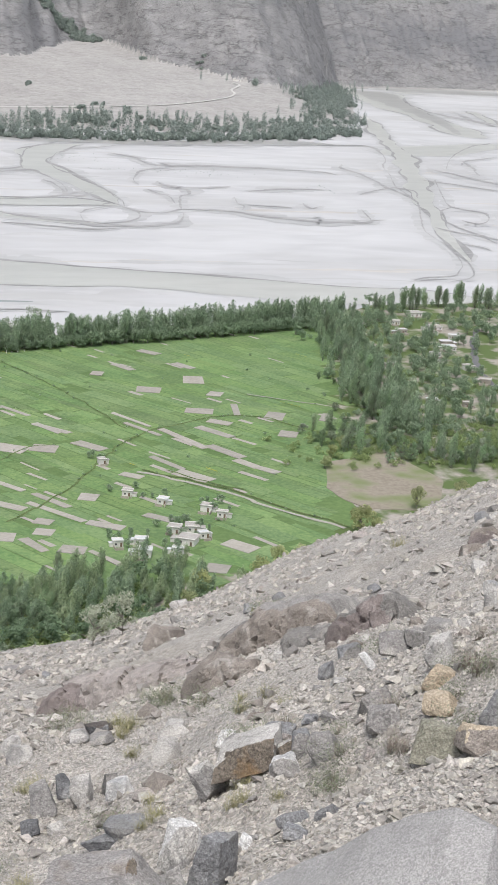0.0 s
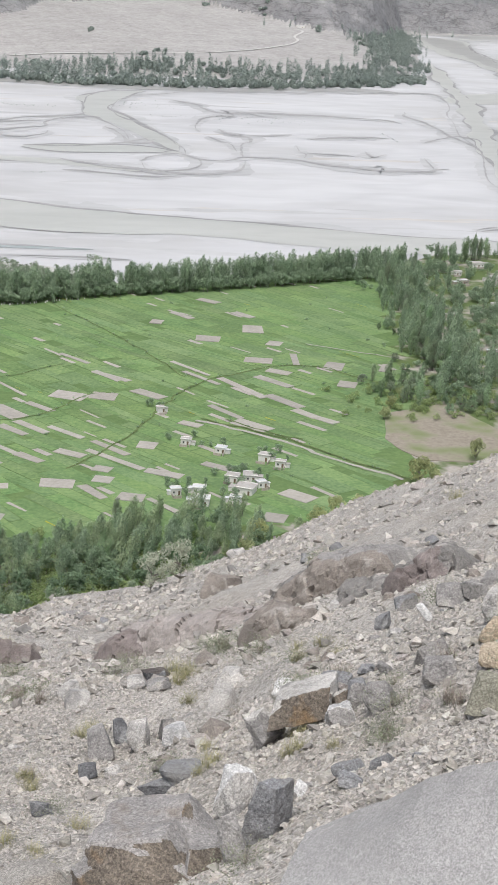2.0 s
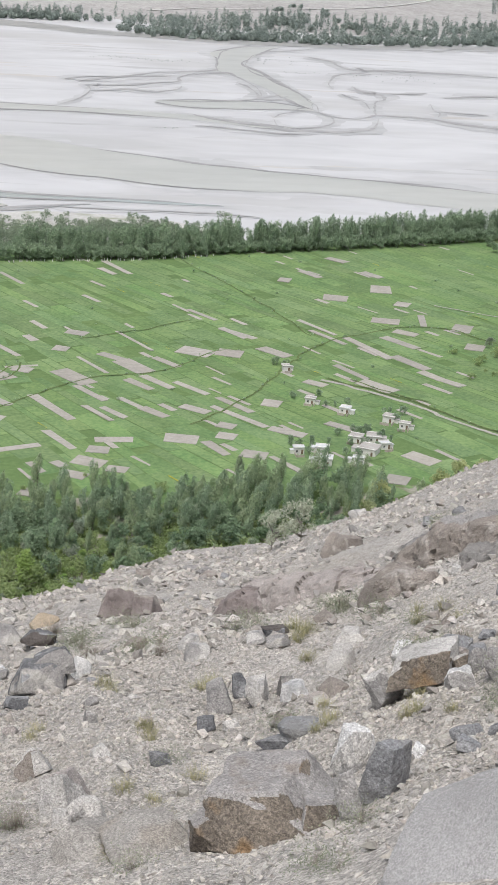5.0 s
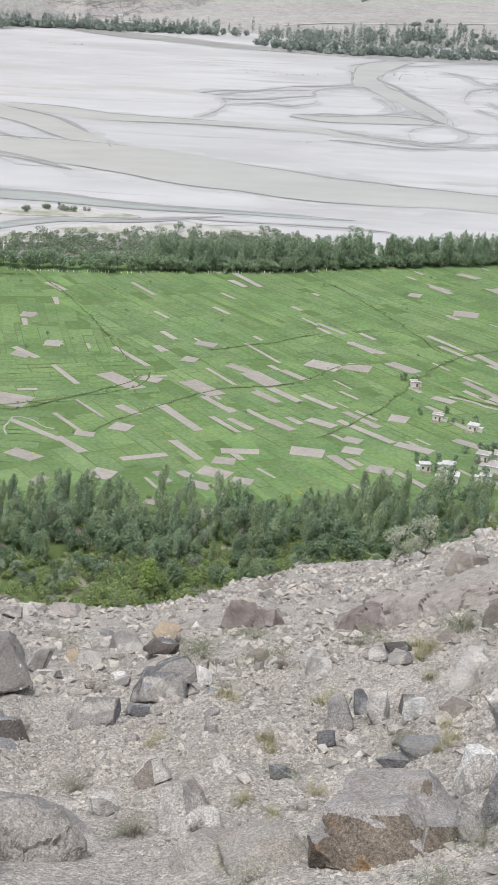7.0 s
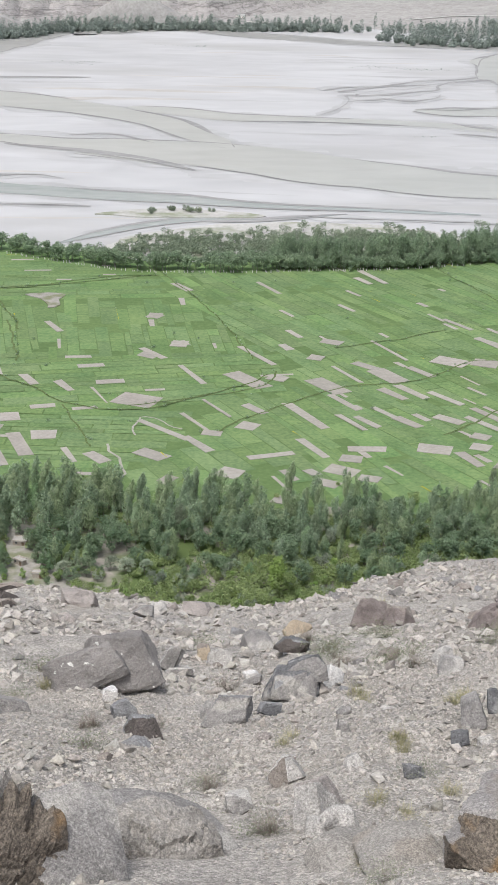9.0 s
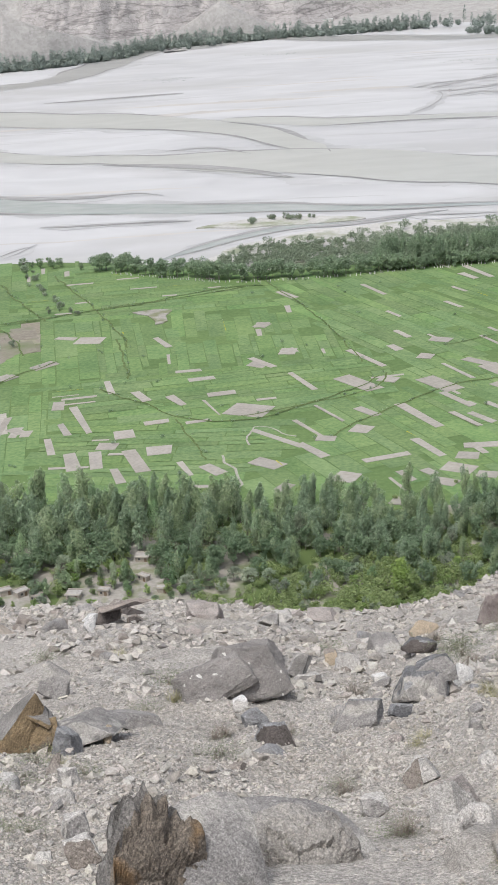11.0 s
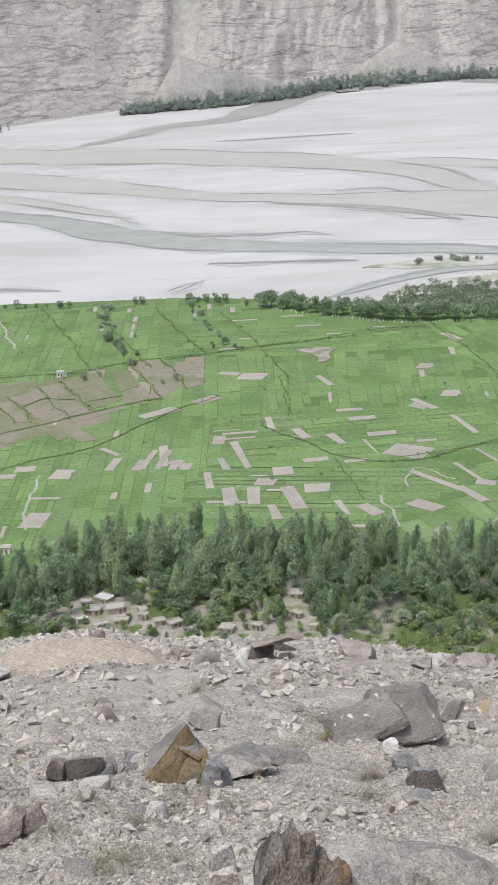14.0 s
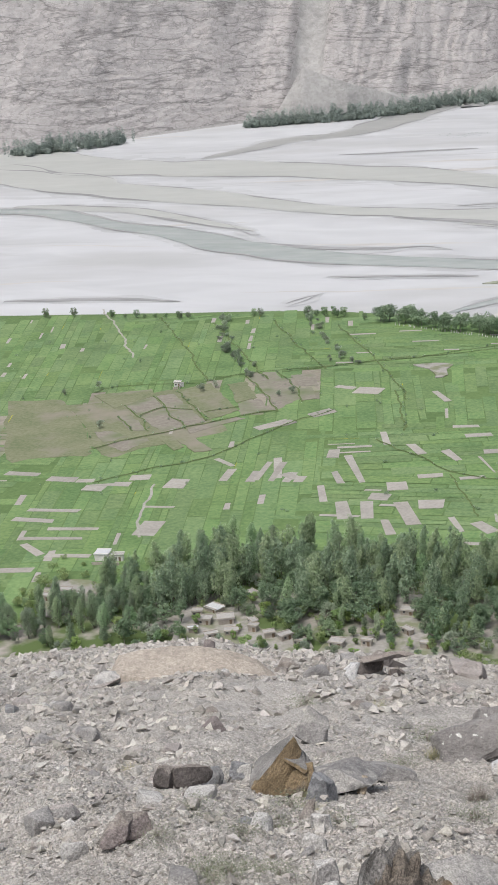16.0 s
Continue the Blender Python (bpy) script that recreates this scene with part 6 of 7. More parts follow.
def block_points(r, corner=0.45, skew=0.22, narrow=0.85):
    """Corners of a rough block with each corner broken off."""
    pts = []
    for sx in (-1, 1):
        for sy in (-1, 1):
            for sz in (-1, 1):
                c = np.array([sx, sy, sz]) * (1 + r.uniform(-skew * 1.6, skew * 0.4, 3))
                if sz > 0:
                    c[:2] *= narrow * r.uniform(0.8, 1.1)
                chop = corner * (1.9 if r.random() < 0.3 else 1.0)
                for axis in range(3):
                    p = c.copy()
                    p[axis] *= 1 - min(1.6, chop * r.uniform(0.2, 1.5))
                    pts.append(p)
    pts = np.array(pts)
    pts[:, 0] += pts[:, 2] * r.uniform(-0.22, 0.22)
    return pts


def weather(v, f, r, levels, rough):
    """Finer faces, with edges worn round and a pitted, stepped skin; rough is a share of the body's least breadth."""
    s = r.uniform(0, 100)
    size = np.sort(v.max(axis=0) - v.min(axis=0))[:2].mean() / 2
    for k in range(levels):
        v, f = split_faces(v, f)
    if levels > 1:
        near = np.zeros_like(v)
        count = np.zeros(len(v))
        for a, b in ((0, 1), (1, 2), (2, 0), (1, 0), (2, 1), (0, 2)):
            np.add.at(near, f[:, a], v[f[:, b]])
            np.add.at(count, f[:, a], 1)
        v = v * 0.5 + near / count[:, None] * 0.5
    q, c = v / size, v.mean(axis=0)
    push = 1.2 * fbm3(q[:, 0] * 1.3 + s, q[:, 1] * 1.3, q[:, 2] * 1.3, 3, 3, 0.5) + 0.3 * fbm3(q[:, 0] * 6 + s, q[:, 1] * 6, q[:, 2] * 6, 4, 8, 0.6)
    layer = q @ np.array([0.35, 0.3, 0.9]) * 3.2 + 0.8 * fbm3(q[:, 0] + s, q[:, 1], q[:, 2], 3, 21)
    push = push + 0.07 * (layer - np.floor(layer) - 0.5)
    out = v - c
    out /= np.linalg.norm(out, axis=1)[:, None] + 1e-9
    return v + out * (rough * size * push)[:, None], f


def rock_shape(r, detail=4, cuts=14, rough=0.05):
    """A unit rock: a broken block of flat faces with worn edges; more cuts make it rounder."""
    turn = np.array(Euler((r.uniform(-0.3, 0.3), r.uniform(-0.3, 0.3), r.uniform(0, 6.28))).to_matrix())
    v, f = hull(block_points(r, 0.35 + 0.02 * cuts, 0.3) @ turn.T)
    if detail > 1:
        v, f = weather(v, f, r, {2: 0, 3: 1, 4: 2, 5: 3}[detail], rough)
    v = v - (v.max(axis=0) + v.min(axis=0)) / 2
    return v / ((v.max(axis=0) - v.min(axis=0)) / 2), f


def stone(name, dark, light, spot=None, fine=70.0):
    lift = 0.92
    return surface(name, tuple(c * lift * 0.85 for c in dark), tuple(c * lift * 1.08 for c in light), 3.0, fine, 0.9, 0.007, 60.0, third=tuple(c * lift for c in spot) if spot else None, third_scale=4.5, third_cut=(0.54, 0.64), pebbles=((190.0, 0.32, 0.03), (70.0, 0.12, 0.04)))


ROCKS = {
    "g": (stone("grey_granite", (0.20, 0.19, 0.185), (0.34, 0.325, 0.31), (0.42, 0.40, 0.37)), "grey weathered boulder half sunk in gravel"),
    "d": (stone("dark_granite", (0.16, 0.153, 0.145), (0.275, 0.261, 0.246), (0.36, 0.34, 0.32)), "dark grey boulder on the scree"),
    "r": (stone("reddish_rock", (0.17, 0.14, 0.133), (0.27, 0.235, 0.222)), "dark reddish broken rock on the scree"),
    "b": (stone("brown_rock", (0.19, 0.165, 0.145), (0.31, 0.275, 0.245), (0.36, 0.33, 0.30)), "brown-grey boulder on the scree"),
    "p": (stone("pinkish_granite", (0.30, 0.268, 0.25), (0.42, 0.382, 0.358), (0.33, 0.30, 0.28)), "pinkish granite boulder sunk in the slope"),
    "l": (stone("light_granite", (0.407, 0.390, 0.367), (0.565, 0.542, 0.514), (0.28, 0.27, 0.26)), "pale grey stone lying on gravel"),
    "w": (stone("whitish_granite", (0.55, 0.54, 0.525), (0.72, 0.705, 0.69), (0.36, 0.36, 0.36)), "whitish speckled granite stone on gravel"),
    "o": (stone("lichen_block", (0.21, 0.205, 0.16), (0.32, 0.305, 0.25), (0.37, 0.32, 0.27)), "squared olive-grey block with a flat face"),
    "t": (stone("tan_rock", (0.34, 0.27, 0.19), (0.47, 0.40, 0.31)), "tan stone lying on gravel"),
    "s": (stone("slate", (0.19, 0.19, 0.195), (0.31, 0.31, 0.315), (0.24, 0.235, 0.23)), "blue-grey slab of slate on gravel"),
    "k": (stone("black_rock", (0.085, 0.085, 0.09), (0.19, 0.19, 0.195), (0.30, 0.30, 0.30)), "blackish angular rock on the scree"),
    # Near-black stone; on the capstone's front it is the hollow's shade, painted.
    "K": (stone("dark_rock_and_shade", (0.07, 0.062, 0.058), (0.16, 0.14, 0.13)), "very dark split rock on the scree"),
    "G": (surface("spotted_granite", (0.17, 0.158, 0.15), (0.295, 0.277, 0.263), 3.0, 70.0, 0.9, 0.007, 60.0, third=(0.55, 0.54, 0.51), third_scale=9.0, third_cut=(0.655, 0.67), pebbles=((190.0, 0.3, 0.03), (70.0, 0.12, 0.04))), "large grey boulder with pale lichen spots"),
    "B": (stone("rusty_granite", (0.25, 0.235, 0.225), (0.38, 0.36, 0.345), (0.27, 0.24, 0.215)), "large grey boulder with a rusty broken side"),
    "S": (surface("speckled_slab", (0.272, 0.264, 0.259), (0.378, 0.368, 0.361), 2.0, 130.0, 0.9, 0.003, 160.0, pebbles=((300.0, 0.26, 0.03), (170.0, 0.16, 0.03))), "broad smooth slab of speckled grey granite"),
    "O": (stone("outcrop_granite", (0.275, 0.257, 0.235), (0.385, 0.362, 0.333), (0.30, 0.272, 0.24)), "rounded rocky outcrop rising from the slope"),
    "U": (stone("split_granite", (0.10, 0.094, 0.088), (0.24, 0.225, 0.21), (0.33, 0.318, 0.30)), "dark upright split rock with rusty faces"),
    "R": (stone("rusty_face", (0.10, 0.085, 0.072), (0.24, 0.205, 0.168), (0.25, 0.17, 0.10)), "rusty broken rock face"),
    "Q": (stone("ochre_rock", (0.13, 0.097, 0.063), (0.30, 0.225, 0.135), (0.14, 0.12, 0.10)), "broken boulder with a bright ochre hollow side"),
    "M": (surface("sandy_debris", (0.335, 0.29, 0.243), (0.43, 0.376, 0.32), 1.0, 5.0, 0.95, 0.01, 12.0, pebbles=((40.0, 0.22, 0.05), (14.0, 0.14, 0.05))), "low mound of sandy brown debris on the brow"),
    "F": (stone("flat_capstone", (0.23, 0.19, 0.165), (0.37, 0.325, 0.29)), "flat dark capstone overhanging the brow"),
}
BOULDERS = []
BOULDERS += [
    (0.45, 5.66, 0.44, 0.13, 'O'), (0.25, 5.83, 0.48, 0.12, 'O'), (1.89, 5.80, 0.17, 0.08, 's'), (0.10, 6.77, 0.18, 0.15, 'l'), (-2.71, 6.65, 0.19, 0.10, 'g'), (1.52, 7.66, 0.37, 0.09, 's'), (3.16, 7.28, 0.19, 0.11, 't'), (0.32, 8.06, 0.14, 0.09, 'l'), (-2.27, 7.79, 0.18, 0.11, 'l'), (-3.64, 7.26, 0.21, 0.09, 'l'), (2.92, 7.59, 0.24, 0.14, 'g'), (-2.72, 8.08, 0.17, 0.11, 'l'), (-4.42, 8.35, 0.24, 0.12, 'g'), (-3.49, 9.09, 0.25, 0.15, 'l'), (-3.85, 9.04, 0.25, 0.10, 'l'), (3.66, 9.38, 0.16, 0.11, 's'), (-4.77, 10.07, 0.17, 0.09, 'g'), (3.79, 10.99, 0.29, 0.10, 'g')]
BOULDERS += [
    (2.57, 11.65, 0.27, 0.23, 'l'), (2.32, 11.88, 0.15, 0.08, 'g'), (5.08, 11.65, 0.41, 0.15, 'g'), (0.33, 13.67, 0.22, 0.26, 'w'), (-5.02, 12.95, 0.18, 0.11, 't'), (1.52, 13.81, 0.29, 0.18, 'l'), (1.47, 14.09, 0.24, 0.18, 'l'), (4.74, 13.42, 0.36, 0.23, 'r'), (3.65, 14.32, 0.55, 0.43, 'b'), (-6.90, 13.40, 0.32, 0.13, 'g'), (-5.64, 15.49, 0.28, 0.17, 'r'), (-7.37, 15.59, 0.36, 0.14, 'g'), (-0.60, 18.99, 0.48, 0.21, 'g'), (-4.65, 19.33, 0.25, 0.15, 'g'), (-6.79, 18.70, 0.22, 0.13, 'b'), (8.36, 18.56, 0.48, 0.22, 'b'), (-0.06, 21.07, 0.44, 0.23, 't'), (-9.56, 19.50, 0.45, 0.20, 'g')]
BOULDERS += [
    (-11.16, 21.27, 0.40, 0.20, 'p'), (-6.82, 24.56, 0.53, 0.25, 'g'), (5.98, 27.54, 0.92, 0.48, 'b'), (11.08, 49.42, 0.61, 0.33, 'l')]

rr = np.random.default_rng(5)
for x, y, wide, high, sort in BOULDERS:
    material, label = ROCKS[sort]
    big = wide > 0.35
    v, f = rock_shape(rr, 5 if wide > 0.7 else 4 if wide > 0.12 else 3, 8 if sort in "sSFo" else 12, 0.16 if big else 0.12)
    flat = {"S": 0.75, "F": 0.8, "s": 1.0}.get(sort, 1.0)
    v = v * [wide / 2, wide / 2 * rr.uniform(0.8, 1.25), max(high * 0.8, 0.02) * flat]
    ob = mesh_object("boulder" if big else "stone", v, f, material, smooth=False)
    pitch = -20 if wide > 0.6 else rr.uniform(-25, 5)
    ob.matrix_basis = pose(x, y + wide * 0.25, float(slope_height(x, y + wide * 0.25)) + high * 0.08, pitch, rr.uniform(-12, 12), rr.uniform(-25, 25))
    tagged(ob, label, "boulder" if big else "stone", "rocks on the slope")

# how each form rises from its front foot to its back: share of the depth, share of the height
FORMS = {
    "cliff": ((-0.03, -0.5), (0.0, 0.0), (0.035, 0.45), (0.08, 0.78), (0.16, 0.93), (0.32, 1.0), (0.6, 0.85), (0.85, 0.45), (1.0, 0.0), (1.03, -0.5)),
    "ledge": ((-0.03, -0.5), (0.0, 0.0), (0.02, 0.34), (0.04, 0.56), (0.06, 0.64), (0.3, 0.76), (0.8, 1.0), (0.92, 0.7), (1.0, 0.0), (1.03, -0.5)),
    "lean": ((-0.03, -0.5), (0.0, 0.0), (0.03, 0.12), (0.2, 0.45), (0.4, 0.78), (0.6, 1.0), (0.8, 0.75), (0.92, 0.4), (1.0, 0.0), (1.03, -0.5)),
    "mound": ((-0.03, -0.5), (0.0, 0.0), (0.08, 0.2), (0.2, 0.5), (0.35, 0.82), (0.5, 1.0), (0.7, 0.86), (0.88, 0.5), (1.0, 0.0), (1.03, -0.5)),
    "dome": ((-0.03, -0.5), (0.0, 0.0), (0.06, 0.38), (0.16, 0.68), (0.32, 0.92), (0.5, 1.0), (0.7, 0.86), (0.88, 0.5), (1.0, 0.0), (1.03, -0.5)),
}


def hewn_rock(r, wide, deep, heights, form, side=0, fine=60.0):
    """A rock that grows out of the slope: one outline across, one form from front to back, broken into facets with cracks between."""
    across = int(np.clip(wide * fine, 26, 130))
    high = max(heights)
    u = np.linspace(0, 1, across)
    corner = np.array(FORMS[form]) * [deep, high]
    run = np.r_[0, np.cumsum(np.hypot(*np.diff(corner, axis=0).T))]
    along_depth = int(np.clip(run[-1] / wide * across * 0.9, 20, 150))
    s = np.interp(np.linspace(0, run[-1], along_depth), run, range(len(run)))
    fw = np.interp(s, range(len(FORMS[form])), [q[0] for q in FORMS[form]])
    fk = np.interp(s, range(len(FORMS[form])), [q[1] for q in FORMS[form]])
    uu, ww = np.meshgrid(u, fw)
    kk = np.repeat(fk[:, None], across, axis=1)
    line = np.interp(u, np.linspace(0, 1, len(heights)), heights)
    line = line * np.minimum(1, np.minimum(u, 1 - u) / 0.03)
    waist = 1 - (0.12 if form == "ledge" else 0.35) * np.abs(2 * u - 1) ** 3
    x = (uu - 0.5) * wide
    y = (ww - 0.3) * deep * waist[None] + 0.3 * deep
    z = kk * np.where(kk > 0, line[None], high * 0.8)
    p = np.stack([x, y, z], axis=-1).reshape(-1, 3)
    size = (wide * high) ** 0.5
    q = p / size
    o = r.uniform(0, 100)
    warp = q + 0.16 * np.stack([fbm(q[:, 0] * 3 + o, q[:, 1] * 3 + q[:, 2] * 3, 4, 4), fbm(q[:, 1] * 3 + o, q[:, 2] * 3 - q[:, 0], 4, 5), fbm(q[:, 2] * 3 + o, q[:, 0] * 3 + q[:, 1], 4, 6)], axis=1)
    calm = {"lean": 0.05, "mound": 0.0, "ledge": 0.6}.get(form, 1.8 if len(heights) > 9 else 1.0)
    chunks = 26
    seeds = np.stack([r.uniform(-0.5, 0.5, chunks) * wide / size, r.uniform(0, 0.7, chunks) * deep / size, r.uniform(0, 1, chunks) * high / size], axis=1)
    gap = ((warp[:, None, :] - seeds[None]) ** 2 * [1.0, 0.5, 1.0]).sum(axis=2) ** 0.5
    order = np.argsort(gap, axis=1)
    cell, first, second = order[:, 0], np.take_along_axis(gap, order[:, :1], 1)[:, 0], np.take_along_axis(gap, order[:, 1:2], 1)[:, 0]
    slope = r.normal(size=(chunks, 3)) * 0.09 * calm
    step = r.normal(size=chunks) * 0.024 * calm
    push = step[cell] + ((warp - seeds[cell]) * slope[cell]).sum(axis=1)
    push = push - 0.035 * calm * np.exp(-((second - first) / 0.02) ** 2) * (r.random(chunks)[cell] < 0.6)
    push = push + 0.05 * (0.2 + 0.8 * calm) * (fbm3(q[:, 0] * 4 + o, q[:, 1] * 4, q[:, 2] * 5, 6, 3, 0.6) + 0.4 * fbm3(q[:, 0] * 18 + o, q[:, 1] * 16, q[:, 2] * 18, 3, 8, 0.65))
    out = np.stack([q[:, 0] * 0.6, q[:, 1] - 0.55 * deep / size, q[:, 2] * 1.1 + 0.1], axis=1)
    out /= np.linalg.norm(out, axis=1)[:, None] + 1e-9
    p = p + out * (push * size)[:, None]
    faces = grid_faces(along_depth, across)
    mid = q[faces].mean(axis=1)
    face_at = s.repeat(across)[faces[:, 0]] + 1.1 * fbm(mid[:, 0] * 5 + o, mid[:, 2] * 6, 4, 12)
    broken = face_at < (4.0 if form in ("cliff", "ledge") else 2.0)
    if side:
        broken &= (mid[:, 0] * size / wide) * side > (0.08 if wide > 2.5 else -0.2) + 0.3 * fbm(mid[:, 2] * 3 + o, mid[:, 0] * 3, 3, 2)
    return p, faces, broken


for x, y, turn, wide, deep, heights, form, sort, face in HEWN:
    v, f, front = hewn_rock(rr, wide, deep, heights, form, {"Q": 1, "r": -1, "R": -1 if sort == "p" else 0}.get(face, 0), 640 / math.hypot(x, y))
    # Front zones take the second stone; the capstone's near-black one is painted shade.
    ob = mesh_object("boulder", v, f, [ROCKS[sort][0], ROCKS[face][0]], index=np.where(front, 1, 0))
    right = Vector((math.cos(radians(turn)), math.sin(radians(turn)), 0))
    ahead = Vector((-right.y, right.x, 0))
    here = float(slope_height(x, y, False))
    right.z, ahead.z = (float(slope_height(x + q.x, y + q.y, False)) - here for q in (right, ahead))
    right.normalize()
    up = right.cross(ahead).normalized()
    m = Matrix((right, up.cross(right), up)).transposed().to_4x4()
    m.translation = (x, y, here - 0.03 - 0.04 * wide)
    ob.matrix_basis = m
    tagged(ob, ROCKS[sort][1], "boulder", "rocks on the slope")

# broken blocks, singly or leaning together: place, turn, kinds of stone, then offset, size, set-back and tilt of each
CRAGS = []
CRAGS += [
    (0.91, 5.27, -10, 'B', 'R', [(0.0, 0.0, 0.55, 0.24, 0.73, 0.0, 14, 5, -8, 0.16), (-0.21, 0.05, 0.19, 0.15, 0.58, 0.03, 6, 4, -25, 0.3), (0.16, -0.06, 0.23, 0.17, 0.44, 0.05, 24, 4, 18, 0.2)]),
    (1.41, 6.12, -13, 'w', 'l', [(0.0, 0.0, 0.18, 0.22, 0.19, 0.0, 30, -6, -22, 0.34)]),
    (1.37, 5.32, -14, 's', 's', [(-0.01, 0.0, 0.16, 0.26, 0.18, 0.0, 32, 0, -24, 0.22)]),
    (1.21, 5.17, -13, 'g', 'g', [(0.0, 0.0, 0.11, 0.19, 0.12, 0.0, 11, 0, 10, 0.4)]),
    (1.24, 9.74, -7, 'g', 'g', [(0.0, 0.0, 0.19, 0.24, 0.21, 0.0, 9, 0, 10, 0.3)]),
    (1.43, 10.12, -8, 'k', 'k', [(0.0, 0.0, 0.11, 0.18, 0.18, 0.0, 18, 0, 20, 0.3)]),
    (1.52, 9.85, -9, 'l', 'l', [(0.0, 0.0, 0.17, 0.23, 0.19, 0.0, 24, 0, -10, 0.5)]),
    (1.78, 10.10, -10, 'd', 'd', [(0.0, 0.0, 0.12, 0.15, 0.18, 0.0, 31, 0, 20, 0.3)]),
    (1.73, 9.39, -10, 'w', 'w', [(0.0, 0.0, 0.19, 0.12, 0.16, 0.0, 17, 0, -10, 0.45)]),
    (2.33, 14.01, -9, 'K', 'k', [(0.0, 0.0, 0.31, 0.11, 0.3, 0.0, 12, 0, 5, 0.2)]),
]
CRAGS += [
    (2.10, 13.79, -9, 'l', 'g', [(0.0, 0.0, 0.23, 0.13, 0.29, 0.0, 9, 0, 15, 0.4)]),
    (2.26, 13.43, -10, 'g', 'g', [(0.0, 0.0, 0.24, 0.1, 0.23, 0.0, 16, 0, -10, 0.4)]),
    (0.99, 20.68, -3, 'b', 'r', [(0.0, 0.0, 0.55, 0.4, 0.52, 0.0, 14, 0, 6, 0.3)]),
    (1.43, 20.23, -4, 'b', 'r', [(0.0, 0.0, 0.42, 0.27, 0.42, 0.0, 12, 0, -14, 0.2)]),
    (2.83, 12.83, -12, 'l', 'l', [(0.0, 0.0, 0.24, 0.2, 0.28, 0.0, 36, 0, 0, 0.4), (0.11, -0.02, 0.17, 0.13, 0.17, 0.02, 8, 0, 30, 0.3)]),
    (2.10, 7.35, -16, 'l', 'R', [(0.02, 0.07, 0.45, 0.16, 0.36, -0.05, 5, 8, -8, 0.24), (0.21, 0.02, 0.12, 0.11, 0.19, -0.02, -2, 0, 30, 0.2)]),
    (1.90, 7.41, -14, 'l', 'g', [(0.0, 0.0, 0.15, 0.2, 0.2, 0.0, -5, 0, -20, 0.3)]),
    (2.34, 7.23, -18, 's', 'g', [(0.0, 0.0, 0.14, 0.14, 0.19, 0.0, 17, 0, 10, 0.4)]),
    (2.39, 6.96, -19, 'g', 'g', [(0.0, 0.0, 0.19, 0.15, 0.19, 0.0, 19, 0, -10, 0.4)]),
    (2.21, 7.10, -17, 'w', 'g', [(0.0, 0.0, 0.17, 0.11, 0.16, 0.0, 13, 0, 12, 0.4)]),
]
CRAGS += [
    (2.47, 8.10, -17, 's', 's', [(0.0, 0.0, 0.22, 0.09, 0.18, 0.0, 34, 0, -20, 0.3)]),
    (2.31, 8.76, -15, 'w', 'w', [(0.0, 0.0, 0.16, 0.1, 0.15, 0.0, 14, 0, 0, 0.45)]),
    (0.64, 7.69, -5, 's', 'k', [(0.0, 0.0, 0.16, 0.08, 0.17, 0.0, 20, 0, 10, 0.3)]),
    (1.10, 9.30, -7, 'k', 'k', [(0.0, 0.0, 0.14, 0.11, 0.16, 0.0, 10, 0, 10, 0.3)]),
    (1.37, 7.64, -10, 's', 'k', [(0.0, 0.0, 0.32, 0.07, 0.2, 0.0, 7, 0, -8, 0.2)]),
    (0.05, 6.88, -0, 'p', 'l', [(0.06, -0.01, 0.2, 0.25, 0.34, 0.0, -10, 0, -20, 0.35)]),
    (1.78, 5.48, -18, 's', 's', [(0.0, 0.0, 0.14, 0.05, 0.12, 0.0, 35, 0, 0, 0.2)]),
    (1.96, 5.65, -19, 's', 's', [(0.0, 0.0, 0.13, 0.04, 0.08, 0.0, -8, 0, 0, 0.2)]),
    (1.63, 5.75, -16, 'w', 'w', [(0.0, 0.0, 0.07, 0.07, 0.08, 0.0, 27, 0, 0, 0.4)]),
    (2.89, 6.63, -24, 't', 't', [(0.0, 0.0, 0.17, 0.13, 0.18, 0.0, 4, 0, -12, 0.5)]),
]
CRAGS += [
    (2.58, 5.92, -24, 'o', 'o', [(0.0, 0.0, 0.26, 0.18, 0.16, 0.0, 12, 0, -4, 0.14)]),
    (2.67, 5.70, -25, 't', 'b', [(0.0, 0.0, 0.18, 0.13, 0.18, 0.0, 12, 0, 20, 0.35)]),
    (2.90, 6.08, -26, 's', 's', [(0.02, -0.0, 0.14, 0.18, 0.22, 0.0, 24, 0, -20, 0.25)]),
    (2.68, 6.88, -21, 'g', 'g', [(0.0, 0.0, 0.21, 0.14, 0.18, 0.0, 18, 0, 10, 0.45)]),
    (3.63, 8.86, -22, 'g', 'd', [(0.0, 0.0, 0.18, 0.11, 0.19, 0.0, 20, 0, -10, 0.3)]),
    (3.50, 8.91, -21, 'g', 'g', [(0.0, 0.0, 0.23, 0.16, 0.23, 0.0, 10, 0, 12, 0.5)]),
    (3.39, 7.88, -23, 'l', 'l', [(0.0, 0.0, 0.19, 0.18, 0.21, 0.0, 17, 0, -12, 0.45)]),
    (3.31, 8.79, -21, 'w', 'w', [(0.0, 0.0, 0.06, 0.13, 0.06, 0.0, -18, 0, 0, 0.25)]),
    (4.51, 12.63, -20, 's', 'd', [(0.0, 0.0, 0.25, 0.14, 0.27, 0.0, 13, 0, 10, 0.35)]),
    (4.09, 12.07, -19, 's', 'k', [(0.0, 0.0, 0.17, 0.13, 0.21, 0.0, 7, 0, 0, 0.2)]),
]
